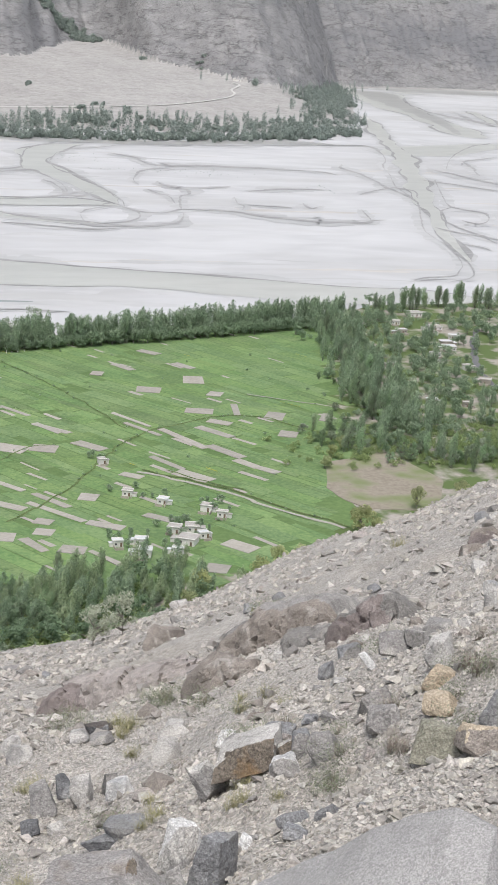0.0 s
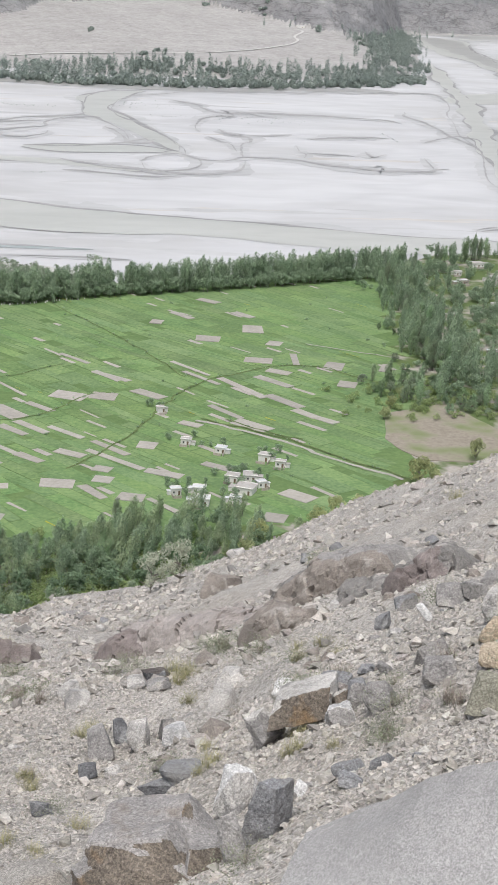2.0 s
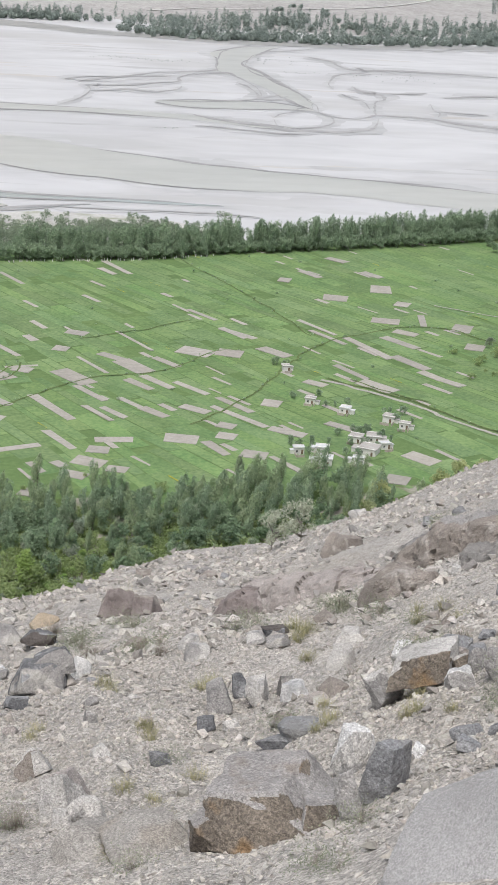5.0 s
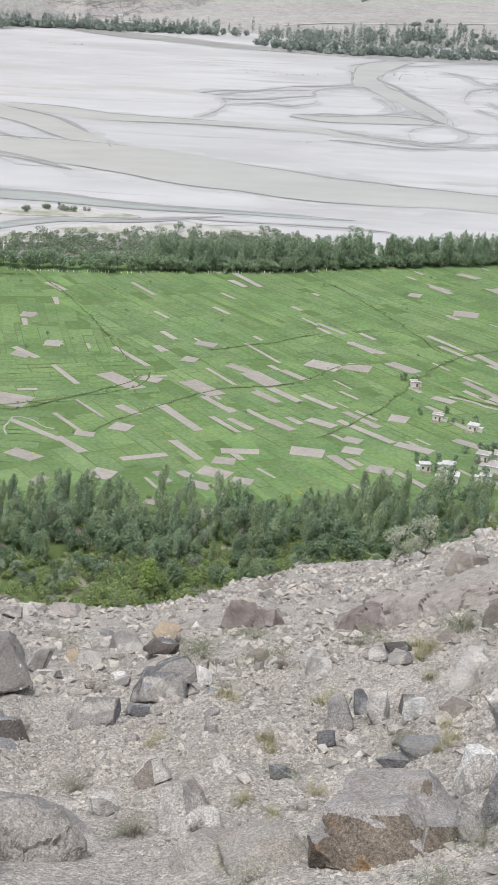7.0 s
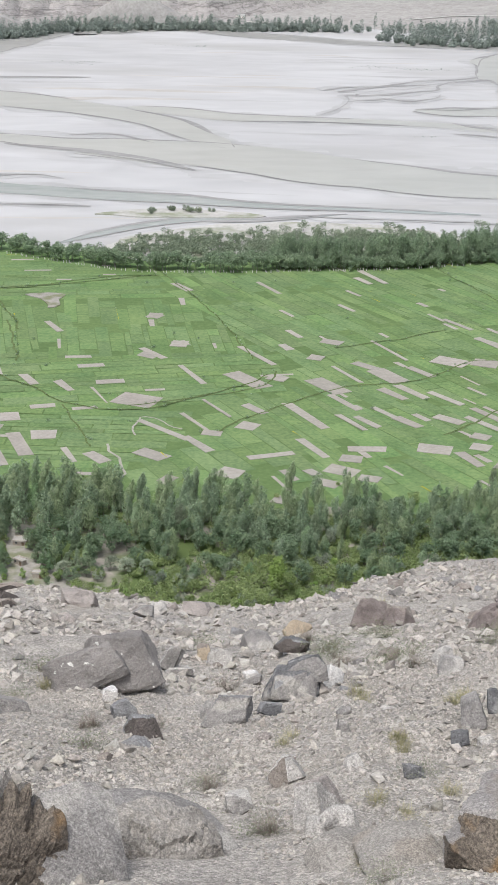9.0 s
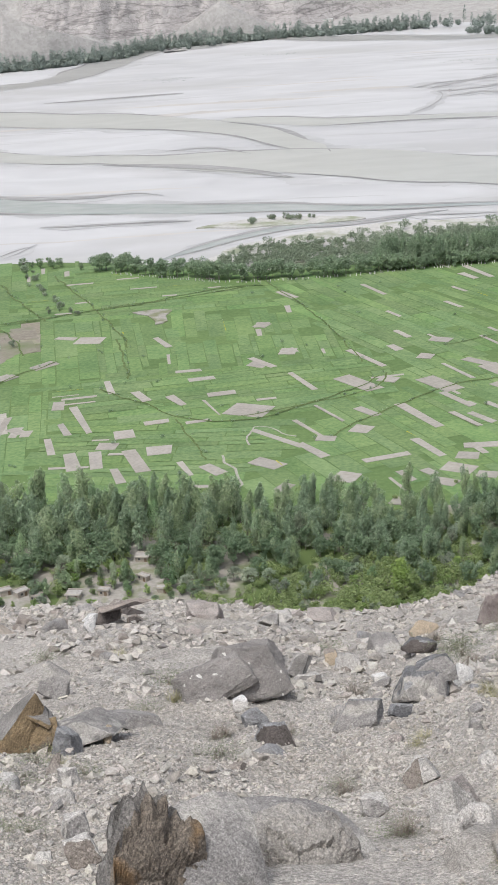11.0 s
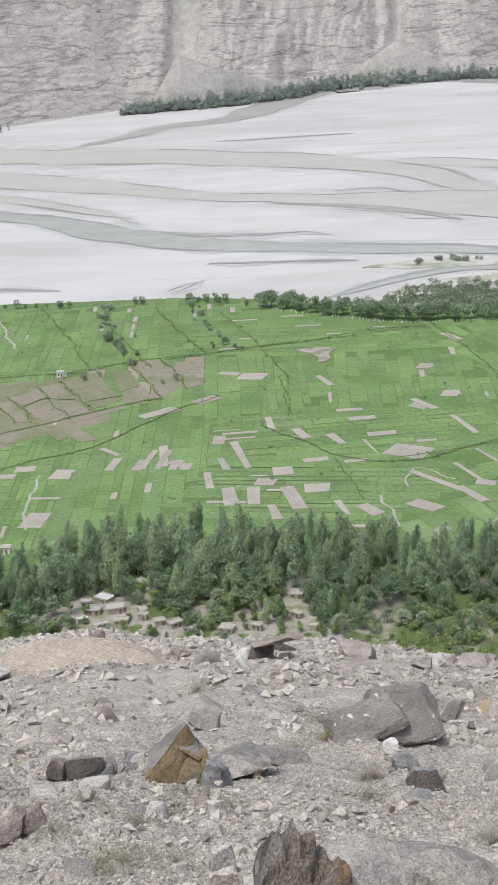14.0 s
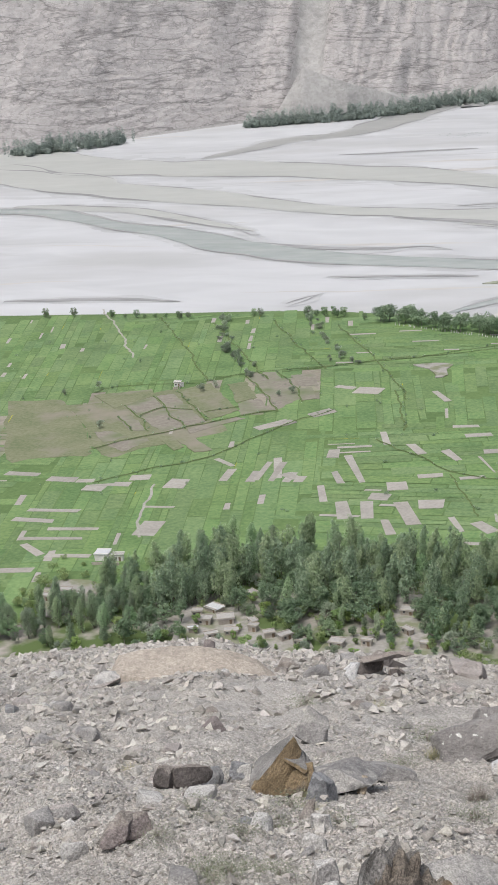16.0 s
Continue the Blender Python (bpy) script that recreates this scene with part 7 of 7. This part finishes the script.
CRAGS += [
    (5.61, 12.27, -25, 'l', 'l', [(0.0, 0.0, 0.16, 0.12, 0.22, 0.0, 10, 0, 0, 0.4)]),
    (5.72, 12.19, -25, 'w', 'l', [(0.0, 0.0, 0.18, 0.25, 0.27, 0.0, 8, 0, 0, 0.5)]),
    (2.69, 8.16, -18, 's', 'k', [(0.0, 0.0, 0.12, 0.05, 0.14, 0.0, 15, 0, 0, 0.15)]),
    (8.68, 19.17, -24, 'b', 'r', [(0.11, -0.02, 0.58, 0.22, 0.5, 0.0, 2, 0, 0, 0.25)]),
    (-3.23, 10.09, 18, 'd', 'Q', [(-0.06, 0.01, 0.29, 0.47, 0.32, 0.0, 29, 0, 14, 0.35), (0.14, 0.23, 0.32, 0.15, 0.36, 0.03, 29, -8, -8, 0.3), (0.16, 0.0, 0.44, 0.26, 0.27, 0.05, -9, -4, -8, 0.3)]),
    (-4.09, 14.27, 16, 'g', 'g', [(0.01, 0.06, 0.39, 0.33, 0.16, 0.13, 27, -10, -8, 0.2)]),
    (-2.67, 10.27, 15, 'g', 'l', [(-0.09, 0.0, 0.78, 0.2, 0.64, 0.0, -18, 6, -24, 0.3)]),
    (-2.61, 11.42, 13, 'g', 'g', [(0.0, 0.0, 0.55, 0.13, 0.6, 0.0, 4, 0, 10, 0.4)]),
    (-2.79, 9.92, 16, 's', 'k', [(0.0, 0.0, 0.2, 0.2, 0.2, 0.0, 8, 0, -24, 0.16)]),
    (-2.56, 10.29, 14, 't', 't', [(0.0, 0.0, 0.08, 0.14, 0.09, 0.0, 13, 0, 0, 0.4)]),
]
CRAGS += [
    (-2.66, 8.99, 16, 'b', 'b', [(0.0, 0.0, 0.09, 0.15, 0.11, 0.0, 14, 0, 0, 0.5)]),
    (-3.67, 10.59, 19, 's', 's', [(0.0, 0.0, 0.18, 0.14, 0.19, 0.0, 7, 0, 0, 0.35)]),
    (-3.76, 10.12, 20, 's', 's', [(0.0, 0.0, 0.23, 0.13, 0.23, 0.0, -1, 0, 0, 0.35)]),
    (-1.21, 10.11, 7, 's', 'K', [(0.0, 0.0, 0.25, 0.2, 0.27, 0.0, 5, 0, 28, 0.24)]),
    (-1.49, 11.38, 7, 's', 's', [(0.0, 0.0, 0.21, 0.16, 0.2, 0.0, -24, 0, 10, 0.35)]),
    (-1.97, 13.12, 9, 'G', 'G', [(-0.08, -0.0, 0.85, 0.37, 0.73, 0.0, -26, 0, -6, 0.35), (0.25, 0.03, 0.85, 0.52, 0.62, 0.15, -12, 0, 8, 0.5)]),
    (-1.60, 13.44, 7, 'g', 'd', [(0.0, 0.0, 0.38, 0.29, 0.4, 0.0, 8, 0, -10, 0.55)]),
    (-1.48, 16.16, 5, 'l', 'd', [(-0.11, 0.07, 0.29, 0.28, 0.28, 0.0, 11, 0, -10, 0.35), (0.0, 0.0, 0.4, 0.1, 0.28, -0.04, -3, 0, 0, 0.2)]),
    (-1.26, 17.88, 4, 'b', 't', [(0.0, 0.0, 0.2, 0.23, 0.2, 0.0, -6, 0, 0, 0.3)]),
    (-1.05, 17.64, 3, 'l', 'l', [(0.0, 0.0, 0.39, 0.21, 0.33, 0.0, 14, 0, 10, 0.4)]),
]
CRAGS += [
    (-0.61, 11.13, 3, 's', 'g', [(0.0, 0.0, 0.41, 0.24, 0.34, 0.0, 3, 0, -12, 0.4)]),
    (-0.30, 11.75, 1, 's', 'k', [(0.0, 0.0, 0.2, 0.13, 0.2, 0.0, 17, 0, 20, 0.22)]),
    (-0.14, 12.92, 1, 'k', 'g', [(-0.04, 0.01, 0.39, 0.33, 0.44, 0.0, 15, 0, 14, 0.3), (0.14, -0.03, 0.39, 0.32, 0.44, 0.04, 7, 0, -14, 0.35), (0.2, 0.15, 0.47, 0.24, 0.44, 0.11, 1, 0, 0, 0.3)]),
    (-0.15, 17.58, 0, 'k', 'K', [(0.0, 0.0, 0.43, 0.22, 0.37, 0.0, 28, 0, -10, 0.22)]),
    (-0.55, 15.62, 2, 'w', 'l', [(0.0, 0.0, 0.23, 0.13, 0.2, 0.0, -3, 0, 0, 0.3)]),
    (-1.79, 12.57, 8, 'w', 'l', [(0.0, 0.0, 0.16, 0.13, 0.16, 0.0, -6, 0, 0, 0.3)]),
    (-2.42, 8.40, 16, 'l', 'g', [(0.04, -0.0, 0.15, 0.1, 0.17, 0.0, -2, 0, 0, 0.3)]),
    (-1.94, 6.89, 16, 'l', 'g', [(0.0, 0.0, 0.15, 0.15, 0.19, 0.0, -13, 0, 10, 0.3)]),
    (-1.70, 6.09, 16, 'l', 'b', [(0.0, 0.0, 0.18, 0.14, 0.2, 0.0, -12, 0, -8, 0.3)]),
    (-0.14, 8.10, 1, 'l', 'b', [(0.0, 0.0, 0.17, 0.22, 0.14, 0.0, 34, 0, -20, 0.3)]),
]
CRAGS += [
    (-0.03, 8.06, 0, 'l', 'l', [(0.0, 0.0, 0.1, 0.14, 0.14, 0.0, -11, 0, 0, 0.45)]),
    (-0.37, 7.57, 3, 'l', 'g', [(0.0, 0.0, 0.18, 0.12, 0.17, 0.0, 15, 0, 0, 0.4)]),
    (-5.97, 23.74, 14, 'w', 'w', [(0.0, 0.0, 0.22, 0.34, 0.24, 0.0, 28, 0, 0, 0.25)]),
    # Capstone: near-black fronts paint the shade of the hollow beneath the slab.
    (-5.77, 25.58, 13, 'F', 'K', [(-0.22, 0.0, 0.54, 0.28, 0.65, 0.26, -3, 0, 0, 0.2), (0.05, 0.28, 0.93, 0.1, 0.87, -0.04, -10, 0, 0, 0.15), (0.33, 0.36, 0.65, 0.08, 0.65, 0.11, -7, 0, 10, 0.15), (0.3, -0.0, 0.33, 0.15, 0.33, 0.0, -19, 0, 0, 0.2)]),
    (-4.63, 28.80, 9, 'p', 'p', [(0.0, 0.0, 0.82, 0.36, 0.85, 0.0, -2, 0, 0, 0.6)]),
    (-2.25, 30.17, 4, 'p', 'p', [(0.0, 0.0, 0.73, 0.3, 0.75, 0.0, 3, 0, 0, 0.5)]),
    (-3.11, 27.02, 7, 'g', 'g', [(0.0, 0.0, 0.45, 0.27, 0.45, 0.0, 8, 0, 0, 0.45)]),
    (-3.05, 29.44, 6, 'l', 'l', [(0.0, 0.0, 0.37, 0.27, 0.44, 0.0, -6, 0, 0, 0.45)]),
    (-3.95, 9.62, 22, 'b', 'K', [(0.0, 0.0, 0.16, 0.18, 0.18, 0.0, 3, 0, -10, 0.25), (0.19, 0.03, 0.36, 0.15, 0.27, 0.04, -5, 0, 10, 0.4)]),
    (-3.75, 10.15, 20, 's', 's', [(0.0, 0.0, 0.22, 0.1, 0.23, 0.0, -8, 0, 0, 0.35)]),
]
CRAGS += [
    (-3.66, 10.59, 19, 'l', 'l', [(0.0, 0.0, 0.18, 0.14, 0.19, 0.0, 3, 0, 0, 0.35)]),
    (-3.34, 7.32, 25, 'b', 'r', [(-0.04, 0.0, 0.15, 0.22, 0.25, 0.0, 22, 0, -8, 0.3), (0.1, 0.03, 0.21, 0.16, 0.25, 0.04, -8, 0, 12, 0.35)]),
    (-4.27, 8.51, 27, 'p', 'g', [(0.0, 0.0, 0.26, 0.1, 0.25, 0.0, 1, 0, 0, 0.4)]),
    (-11.64, 25.92, 24, 'l', 'p', [(0.0, 0.0, 0.7, 0.28, 0.59, 0.0, -2, 0, 0, 0.45)]),
    (-14.33, 39.94, 20, 'b', 'r', [(0.0, 0.0, 0.45, 0.35, 0.45, 0.0, 6, 0, 0, 0.3)]),
]


for number, (x, y, turn, sort, face, blocks) in enumerate(CRAGS):
    own = np.random.default_rng(300 + number)
    right = Vector((math.cos(radians(turn)), math.sin(radians(turn)), 0))
    ahead = Vector((-right.y, right.x, 0))
    here = float(slope_height(x, y, False))
    right.z, ahead.z = (float(slope_height(x + q.x, y + q.y, False)) - here for q in (right, ahead))
    right.normalize()
    up = right.cross(ahead).normalized()
    big = max(q[2] for q in blocks) > 0.3
    name = "boulder" if big else "stone"
    m = Matrix((right, up.cross(right), up)).transposed().to_4x4()
    m.translation = (x, y, float(slope_height(x, y)))
    cluster = new(name) if len(blocks) > 1 else None
    for cx, cz, wide, high, deep, back, roll, pitch, yaw, corner in blocks:
        across = wide * 2694 / math.hypot(x, y)
        v, f = hull(block_points(own, corner, 0.14 if across > 120 else 0.28, 0.88 if across > 120 else 0.8))
        v = (v - (v.max(axis=0) + v.min(axis=0)) / 2) / ((v.max(axis=0) - v.min(axis=0)) / 2) * [wide / 2, deep / 2, high * 0.56]
        v, f = weather(v, f, own, 5 if across > 120 else 4 if across > 55 else 3 if across > 25 else 2, 0.17)
        v = v + [0, 0, high * 0.46]
        v = v @ np.array(Euler((radians(pitch), radians(roll), radians(yaw))).to_matrix()).T + [cx, back + deep / 2, cz]
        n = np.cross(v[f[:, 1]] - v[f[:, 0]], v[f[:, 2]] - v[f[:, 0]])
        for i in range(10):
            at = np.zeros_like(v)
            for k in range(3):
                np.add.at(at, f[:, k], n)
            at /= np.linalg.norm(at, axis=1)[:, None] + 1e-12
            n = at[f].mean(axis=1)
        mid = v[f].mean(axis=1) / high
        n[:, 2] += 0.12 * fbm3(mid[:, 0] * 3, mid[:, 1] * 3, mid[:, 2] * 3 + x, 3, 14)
        # Front faces take the second stone: rusty breaks, and darker ones as painted shade.
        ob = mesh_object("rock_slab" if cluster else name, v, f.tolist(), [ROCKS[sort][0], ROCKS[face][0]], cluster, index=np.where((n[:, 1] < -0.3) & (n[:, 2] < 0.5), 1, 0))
    ob = cluster or ob
    ob.matrix_basis = m
    tagged(ob, ROCKS[sort][1], name, "rocks on the slope")

# loose stones of middling size, a few shapes turned and sized at random
LOOSE = []
for i in range(12):
    v, f = rock_shape(rr, 3, 11, 0.14)
    me = bpy.data.meshes.new("stone")
    me.from_pydata([tuple(q) for q in v * [1, rr.uniform(0.7, 1.0), rr.uniform(0.5, 0.8)]], [], [tuple(q) for q in f])
    sort = "glblsgdplblp"[i]
    me.materials.append(ROCKS[sort][0])
    LOOSE.append((me, ROCKS[sort][1]))
for i in range(280):
    az, far = math.radians(rr.uniform(-32, 29)), 5.0 * 8.0 ** (rr.random() ** 0.8)
    x, y = far * math.sin(az), far * math.cos(az)
    if fbm(np.array([x * 0.35]), np.array([y * 0.35]), 3, 77)[0] + rr.uniform(-0.25, 0.25) < -0.1:
        continue
    s = far * 0.0042 * (1 - rr.random()) ** -0.42
    s = min(s, far * np.interp(far, [9, 22], [0.011, 0.0062]))
    me, label = LOOSE[int(rr.integers(12))]
    ob = new("stone", me)
    ob.matrix_basis = Matrix.LocRotScale((x, y, float(slope_height(x, y)) + s * 0.25), Euler((rr.uniform(-0.7, 0.2), rr.uniform(-0.4, 0.4), rr.uniform(0, 6.28))), Vector((s * rr.uniform(0.8, 1.3), s, s * rr.uniform(0.8, 1.2))))
    tagged(ob, label, "stone", "rocks on the slope")

# loose rubble: too many to count
kinds = []
for i in range(10):
    v, f = hull(rr.normal(size=(9 if i < 6 else 14, 3)) * [1, 0.85, 0.7])
    v = v / np.abs(v).max(axis=0)
    kinds.append((v * [1, rr.uniform(0.65, 1.0), rr.uniform(0.45, 0.8)], np.array(f)))
chips = []
for i in range(14):
    v = np.array([(1, -0.1, -0.4), (0.2, 0.9, -0.4), (-1, 0.2, -0.4), (-0.2, -0.9, -0.4), (0.35, 0.1, 0.55), (-0.4, -0.05, 0.5)]) * rr.uniform(0.65, 1.2, (6, 1)) + rr.uniform(-0.22, 0.22, (6, 3))
    chips.append((v, np.array([(0, 1, 4), (1, 2, 5), (1, 5, 4), (2, 3, 5), (3, 0, 4), (3, 4, 5)])))
grains = []
for i in range(14):
    v = np.array([(1, -0.2, -0.4), (0.1, 0.9, -0.4), (-1, 0.1, -0.4), (-0.1, -0.9, -0.4), (0.1, 0.05, 0.45)]) * rr.uniform(0.65, 1.2, (5, 1)) + rr.uniform(-0.28, 0.28, (5, 3))
    grains.append((v, np.array([(0, 1, 4), (1, 2, 4), (2, 3, 4), (3, 0, 4)])))
sv, sf, base = [], [], 0
# bearings, distances, count, largest, smallest as a share of the distance
for az_range, r_range, count, biggest, least in (((-32, 28), (4.8, 17), 2600, 0.09, 0.0026), ((-33, 8), (14, 55), 4200, 0.16, 0.0019), ((-32, 28), (4.8, 17), 120000, 0.02, 0.0010), ((-33, 30), (4.5, 18), 9000, 0.045, 0.0018), ((-33, 30), (14, 50), 52000, 0.10, 0.0009), ((-33, 6), (20, 75), 16000, 0.22, 0.0011), ((6, 31), (22, 60), 9000, 0.12, 0.0009)):
    az = np.radians(rr.uniform(*az_range, count))
    rad = r_range[0] * (r_range[1] / r_range[0]) ** rr.random(count)
    x, y = rad * np.sin(az), rad * np.cos(az)
    keep = fbm(x * 0.35, y * 0.35, 3, 77) + 0.5 * fbm(x * 1.7, y * 1.7, 2, 78) + rr.uniform(-0.4, 0.4, count) > (-0.1 if biggest > 0.03 else -0.32)
    x, y = x[keep], y[keep]
    z = slope_height(x, y)
    far = np.hypot(x, y)
    size = np.minimum(np.minimum(biggest, far * np.interp(far, [8, 25], [0.0072, 0.0046])), least * far * (1 - rr.random(len(x))) ** -0.45)
    for px, py, pz, s, d in zip(x, y, z, size, far):
        v, f = grains[int(rr.integers(14))] if s < 0.0015 * d else chips[int(rr.integers(14))] if s < 0.003 * d else kinds[int(rr.integers(6, 10)) if s > 0.0048 * d else int(rr.integers(6))]
        m = np.array(Euler((rr.uniform(-0.4, 0.4), rr.uniform(-0.4, 0.4), rr.uniform(0, 6.28))).to_matrix())
        sv.append((v * [s, s, s * rr.uniform(0.7, 1.1)]) @ m.T + [px, py, pz + s * 0.34])
        sf.append(f + base)
        base += len(v)
tagged(mesh_object("rubble", np.concatenate(sv), np.concatenate(sf).tolist(), STONE), "loose pale grey rubble and gravel over the slope", "rubble", kind="stuff")

# ---- tufts and small shrubs on the slope ----
GRASS = surface("dry_grass", (0.20, 0.20, 0.10), (0.42, 0.385, 0.24), 3.0, 20.0, 0.85, vary="island", amount=0.25)
SAGE = surface("sage_leaves", (0.15, 0.175, 0.11), (0.28, 0.30, 0.21), 3.0, 20.0, 0.85, vary="island", amount=0.25)
TWIG = surface("dry_twigs", (0.17, 0.14, 0.12), (0.30, 0.26, 0.22), 3.0, 20.0, 0.9, vary="island", amount=0.2)


def blades(r, count, tall, spread, lean, width):
    """Bent tapering blades from one root."""
    v, f = [], []
    for i in range(count):
        a, q = r.uniform(0, 6.28), r.uniform(0, spread)
        h, l, o = tall * r.uniform(0.4, 1.1), lean * r.uniform(0.2, 1.2), r.uniform(0, 6.28)
        x, y = math.cos(a) * q, math.sin(a) * q
        b = len(v)
        for t in (0, 0.5, 1):
            cx, cy = x + math.cos(o) * l * t * t, y + math.sin(o) * l * t * t
            w = width * (1 - 0.85 * t)
            v += [(cx - math.sin(o) * w, cy + math.cos(o) * w, h * t), (cx + math.sin(o) * w, cy - math.cos(o) * w, h * t)]
        f += [(b, b + 1, b + 3, b + 2), (b + 2, b + 3, b + 5, b + 4)]
    return v, f


TUFTS = [
    (2.49, 12.89, 't'), (2.06, 7.36, 't'), (1.69, 8.10, 't'), (2.88, 10.26, 't'), (3.34, 18.87, 's'), (2.62, 7.40, 's'), (2.80, 7.10, 'd'), (1.37, 11.37, 't'), (3.28, 11.90, 't'), (3.44, 15.84, 's'), (3.82, 8.24, 'd'), (3.39, 7.66, 's'), (2.58, 17.85, 's'), (2.27, 6.37, 's'), (0.72, 9.32, 't'), (0.58, 6.57, 't'), (2.09, 7.32, 't'), (1.64, 7.73, 't'), (1.01, 18.51, 's'), (1.44, 11.34, 't'), (1.18, 5.55, 's'), (0.70, 9.43, 't'), (0.55, 6.60, 't'), (-0.08, 10.14, 't'), (1.40, 11.39, 't'), (0.43, 17.52, 's'), (1.30, 15.73, 's'), (-0.58, 8.43, 'd'), (-0.17, 6.94, 'd'), (-0.92, 6.03, 't'), (0.83, 7.44, 't'), (0.57, 12.54, 't'), (2.57, 17.35, 's'), (-0.66, 7.32, 's'), (-1.20, 7.08, 't'), (-2.76, 9.47, 't'), (-2.39, 7.06, 's'), (-3.12, 8.23, 's'), (-1.61, 9.94, 's'), (-3.28, 11.39, 's')]

TUFTS += [
    (2.12, 15.28, 's'), (2.38, 15.56, 's'), (0.42, 16.88, 's'), (0.98, 14.89, 's'), (1.17, 14.10, 'd'), (0.54, 12.84, 't'), (1.52, 12.42, 't'), (0.68, 9.50, 't'), (0.56, 6.92, 't'), (0.41, 7.20, 't'), (0.29, 5.81, 't'), (0.35, 5.40, 's'), (1.96, 6.98, 't'), (1.93, 7.04, 't'), (2.11, 6.82, 't'), (1.54, 7.55, 't'), (2.46, 6.91, 's'), (3.46, 15.87, 's'), (3.37, 13.67, 's'), (3.64, 13.28, 't'), (2.42, 8.43, 's'), (2.37, 8.64, 's'), (2.55, 8.25, 'd'), (2.64, 13.94, 't'), (2.52, 13.74, 't'), (0.99, 4.69, 's'), (1.05, 4.57, 's'), (2.32, 6.63, 's'), (0.33, 17.38, 's'), (3.52, 12.00, 't'), (-0.13, 9.74, 't'), (-1.80, 10.99, 'd'), (-1.75, 11.14, 'd'), (-0.85, 15.01, 'd'), (-0.62, 8.53, 's'), (-0.23, 6.94, 's'), (-0.09, 9.02, 't'), (-0.93, 5.94, 'd'), (-0.87, 6.08, 'd'), (-2.98, 10.19, 't'), (-2.86, 9.28, 's'), (-1.26, 11.27, 'd'), (-2.45, 6.74, 's'), (-2.58, 6.82, 's'), (-2.28, 7.09, 's'), (-0.10, 18.78, 'd'), (0.09, 19.02, 'd'), (3.22, 6.94, 'd'), (3.26, 6.88, 's'), (3.39, 7.46, 'd'), (2.65, 6.62, 'd'), (2.62, 6.40, 'd'), (3.05, 6.82, 's'), (2.87, 6.25, 's'), (2.37, 6.73, 's'), (1.50, 12.42, 't'), (1.25, 11.07, 't'), (2.66, 13.96, 't'), (2.56, 14.22, 't'), (3.28, 11.90, 's'), (3.44, 15.69, 's'), (-6.06, 21.13, 's'), (-2.74, 8.54, 's'), (-2.70, 7.72, 's'), (-3.13, 7.42, 's'), (-3.35, 8.66, 's'), (-2.43, 9.01, 's'), (-2.55, 13.38, 't'), (-2.59, 7.06, 's'), (-2.75, 7.13, 's')]

for i in range(60):
    az, far = math.radians(rr.uniform(-31, 29)), 5.2 * 5.0 ** rr.random()
    x, y = far * math.sin(az), far * math.cos(az)
    if fbm(np.array([x * 0.3]), np.array([y * 0.3]), 2, 88)[0] + 0.012 * x > -0.08:
        TUFTS.append((x, y, "t" if rr.random() < 0.5 else "s" if rr.random() < 0.6 else "d"))
tuft_made = {}
for x, y, sort in TUFTS:
    far = max(0.8, math.hypot(x, y) / 11)
    if sort not in tuft_made:
        name, label, category = {"t": ("grass_tuft", "yellowish dry grass tuft among stones", "grass"), "s": ("sage_shrub", "low grey-green sage shrub among stones", "shrub"), "d": ("dry_shrub", "leafless brown dry shrub among stones", "shrub")}[sort]
        ob = thing(name, (x, y, 0), label, category, "plants on the slope")
        if sort == "t":
            mesh_object("blade_clump", *blades(rr, 130, 0.095, 0.085, 0.10, 0.0018), GRASS, ob)
            mesh_object("stalk_clump", *blades(rr, 9, 0.22, 0.06, 0.10, 0.0009), GRASS, ob, label="tall thin seed stalks")
        elif sort == "s":
            mesh_object("twig_mass", *blades(rr, 40, 0.10, 0.05, 0.09, 0.0018), TWIG, ob)
            p = rr.normal(size=(800, 3)) * [0.10, 0.10, 0.028] + [0, 0, 0.045]
            n = rr.normal(size=(800, 3))
            mesh_object("leaf_mass", *leaf_cloud(p, n / np.linalg.norm(n, axis=1)[:, None], 0.0065, rr), SAGE, ob)["kind"] = "stuff"
        else:
            mesh_object("twig_mass", *blades(rr, 120, 0.15, 0.06, 0.15, 0.002), TWIG, ob)
            p = rr.normal(size=(90, 3)) * [0.075, 0.075, 0.03] + [0, 0, 0.06]
            n = rr.normal(size=(90, 3))
            mesh_object("leaf_mass", *leaf_cloud(p, n / np.linalg.norm(n, axis=1)[:, None], 0.007, rr), SAGE, ob)["kind"] = "stuff"
        tuft_made[sort] = ob
        ob.matrix_basis = pose(x, y, float(slope_height(x, y)) - 0.01, -8, 0, 0) @ Matrix.Scale(far, 4)
    else:
        copy_thing(tuft_made[sort], Matrix.LocRotScale((x, y, float(slope_height(x, y)) - 0.01), Euler((-0.1, 0, rr.uniform(0, 6.28))), Vector((far / tuft_made[sort].scale[0] * rr.uniform(0.75, 1.15),) * 3)))

# two saplings on the brow
PALE_LEAF = surface("pale_sapling_foliage", (0.40, 0.43, 0.33), (0.56, 0.585, 0.47), 2.0, 9.0, 0.75, vary="island", amount=0.15, leaf=True)
SAPLING = tree("sapling", "broad", 1.5, 900, PALE_LEAF, "small grey-green sapling on the stony brow", "tree", 1500, 0.04)
SAPLING.matrix_basis = pose(7.47, 46.38, float(slope_height(7.47, 46.38)) - 0.03, 0, 0, 20)
copy_thing(SAPLING, pose(8.06, 44.19, float(slope_height(8.06, 44.19)) - 0.03, 0, 0, 140))
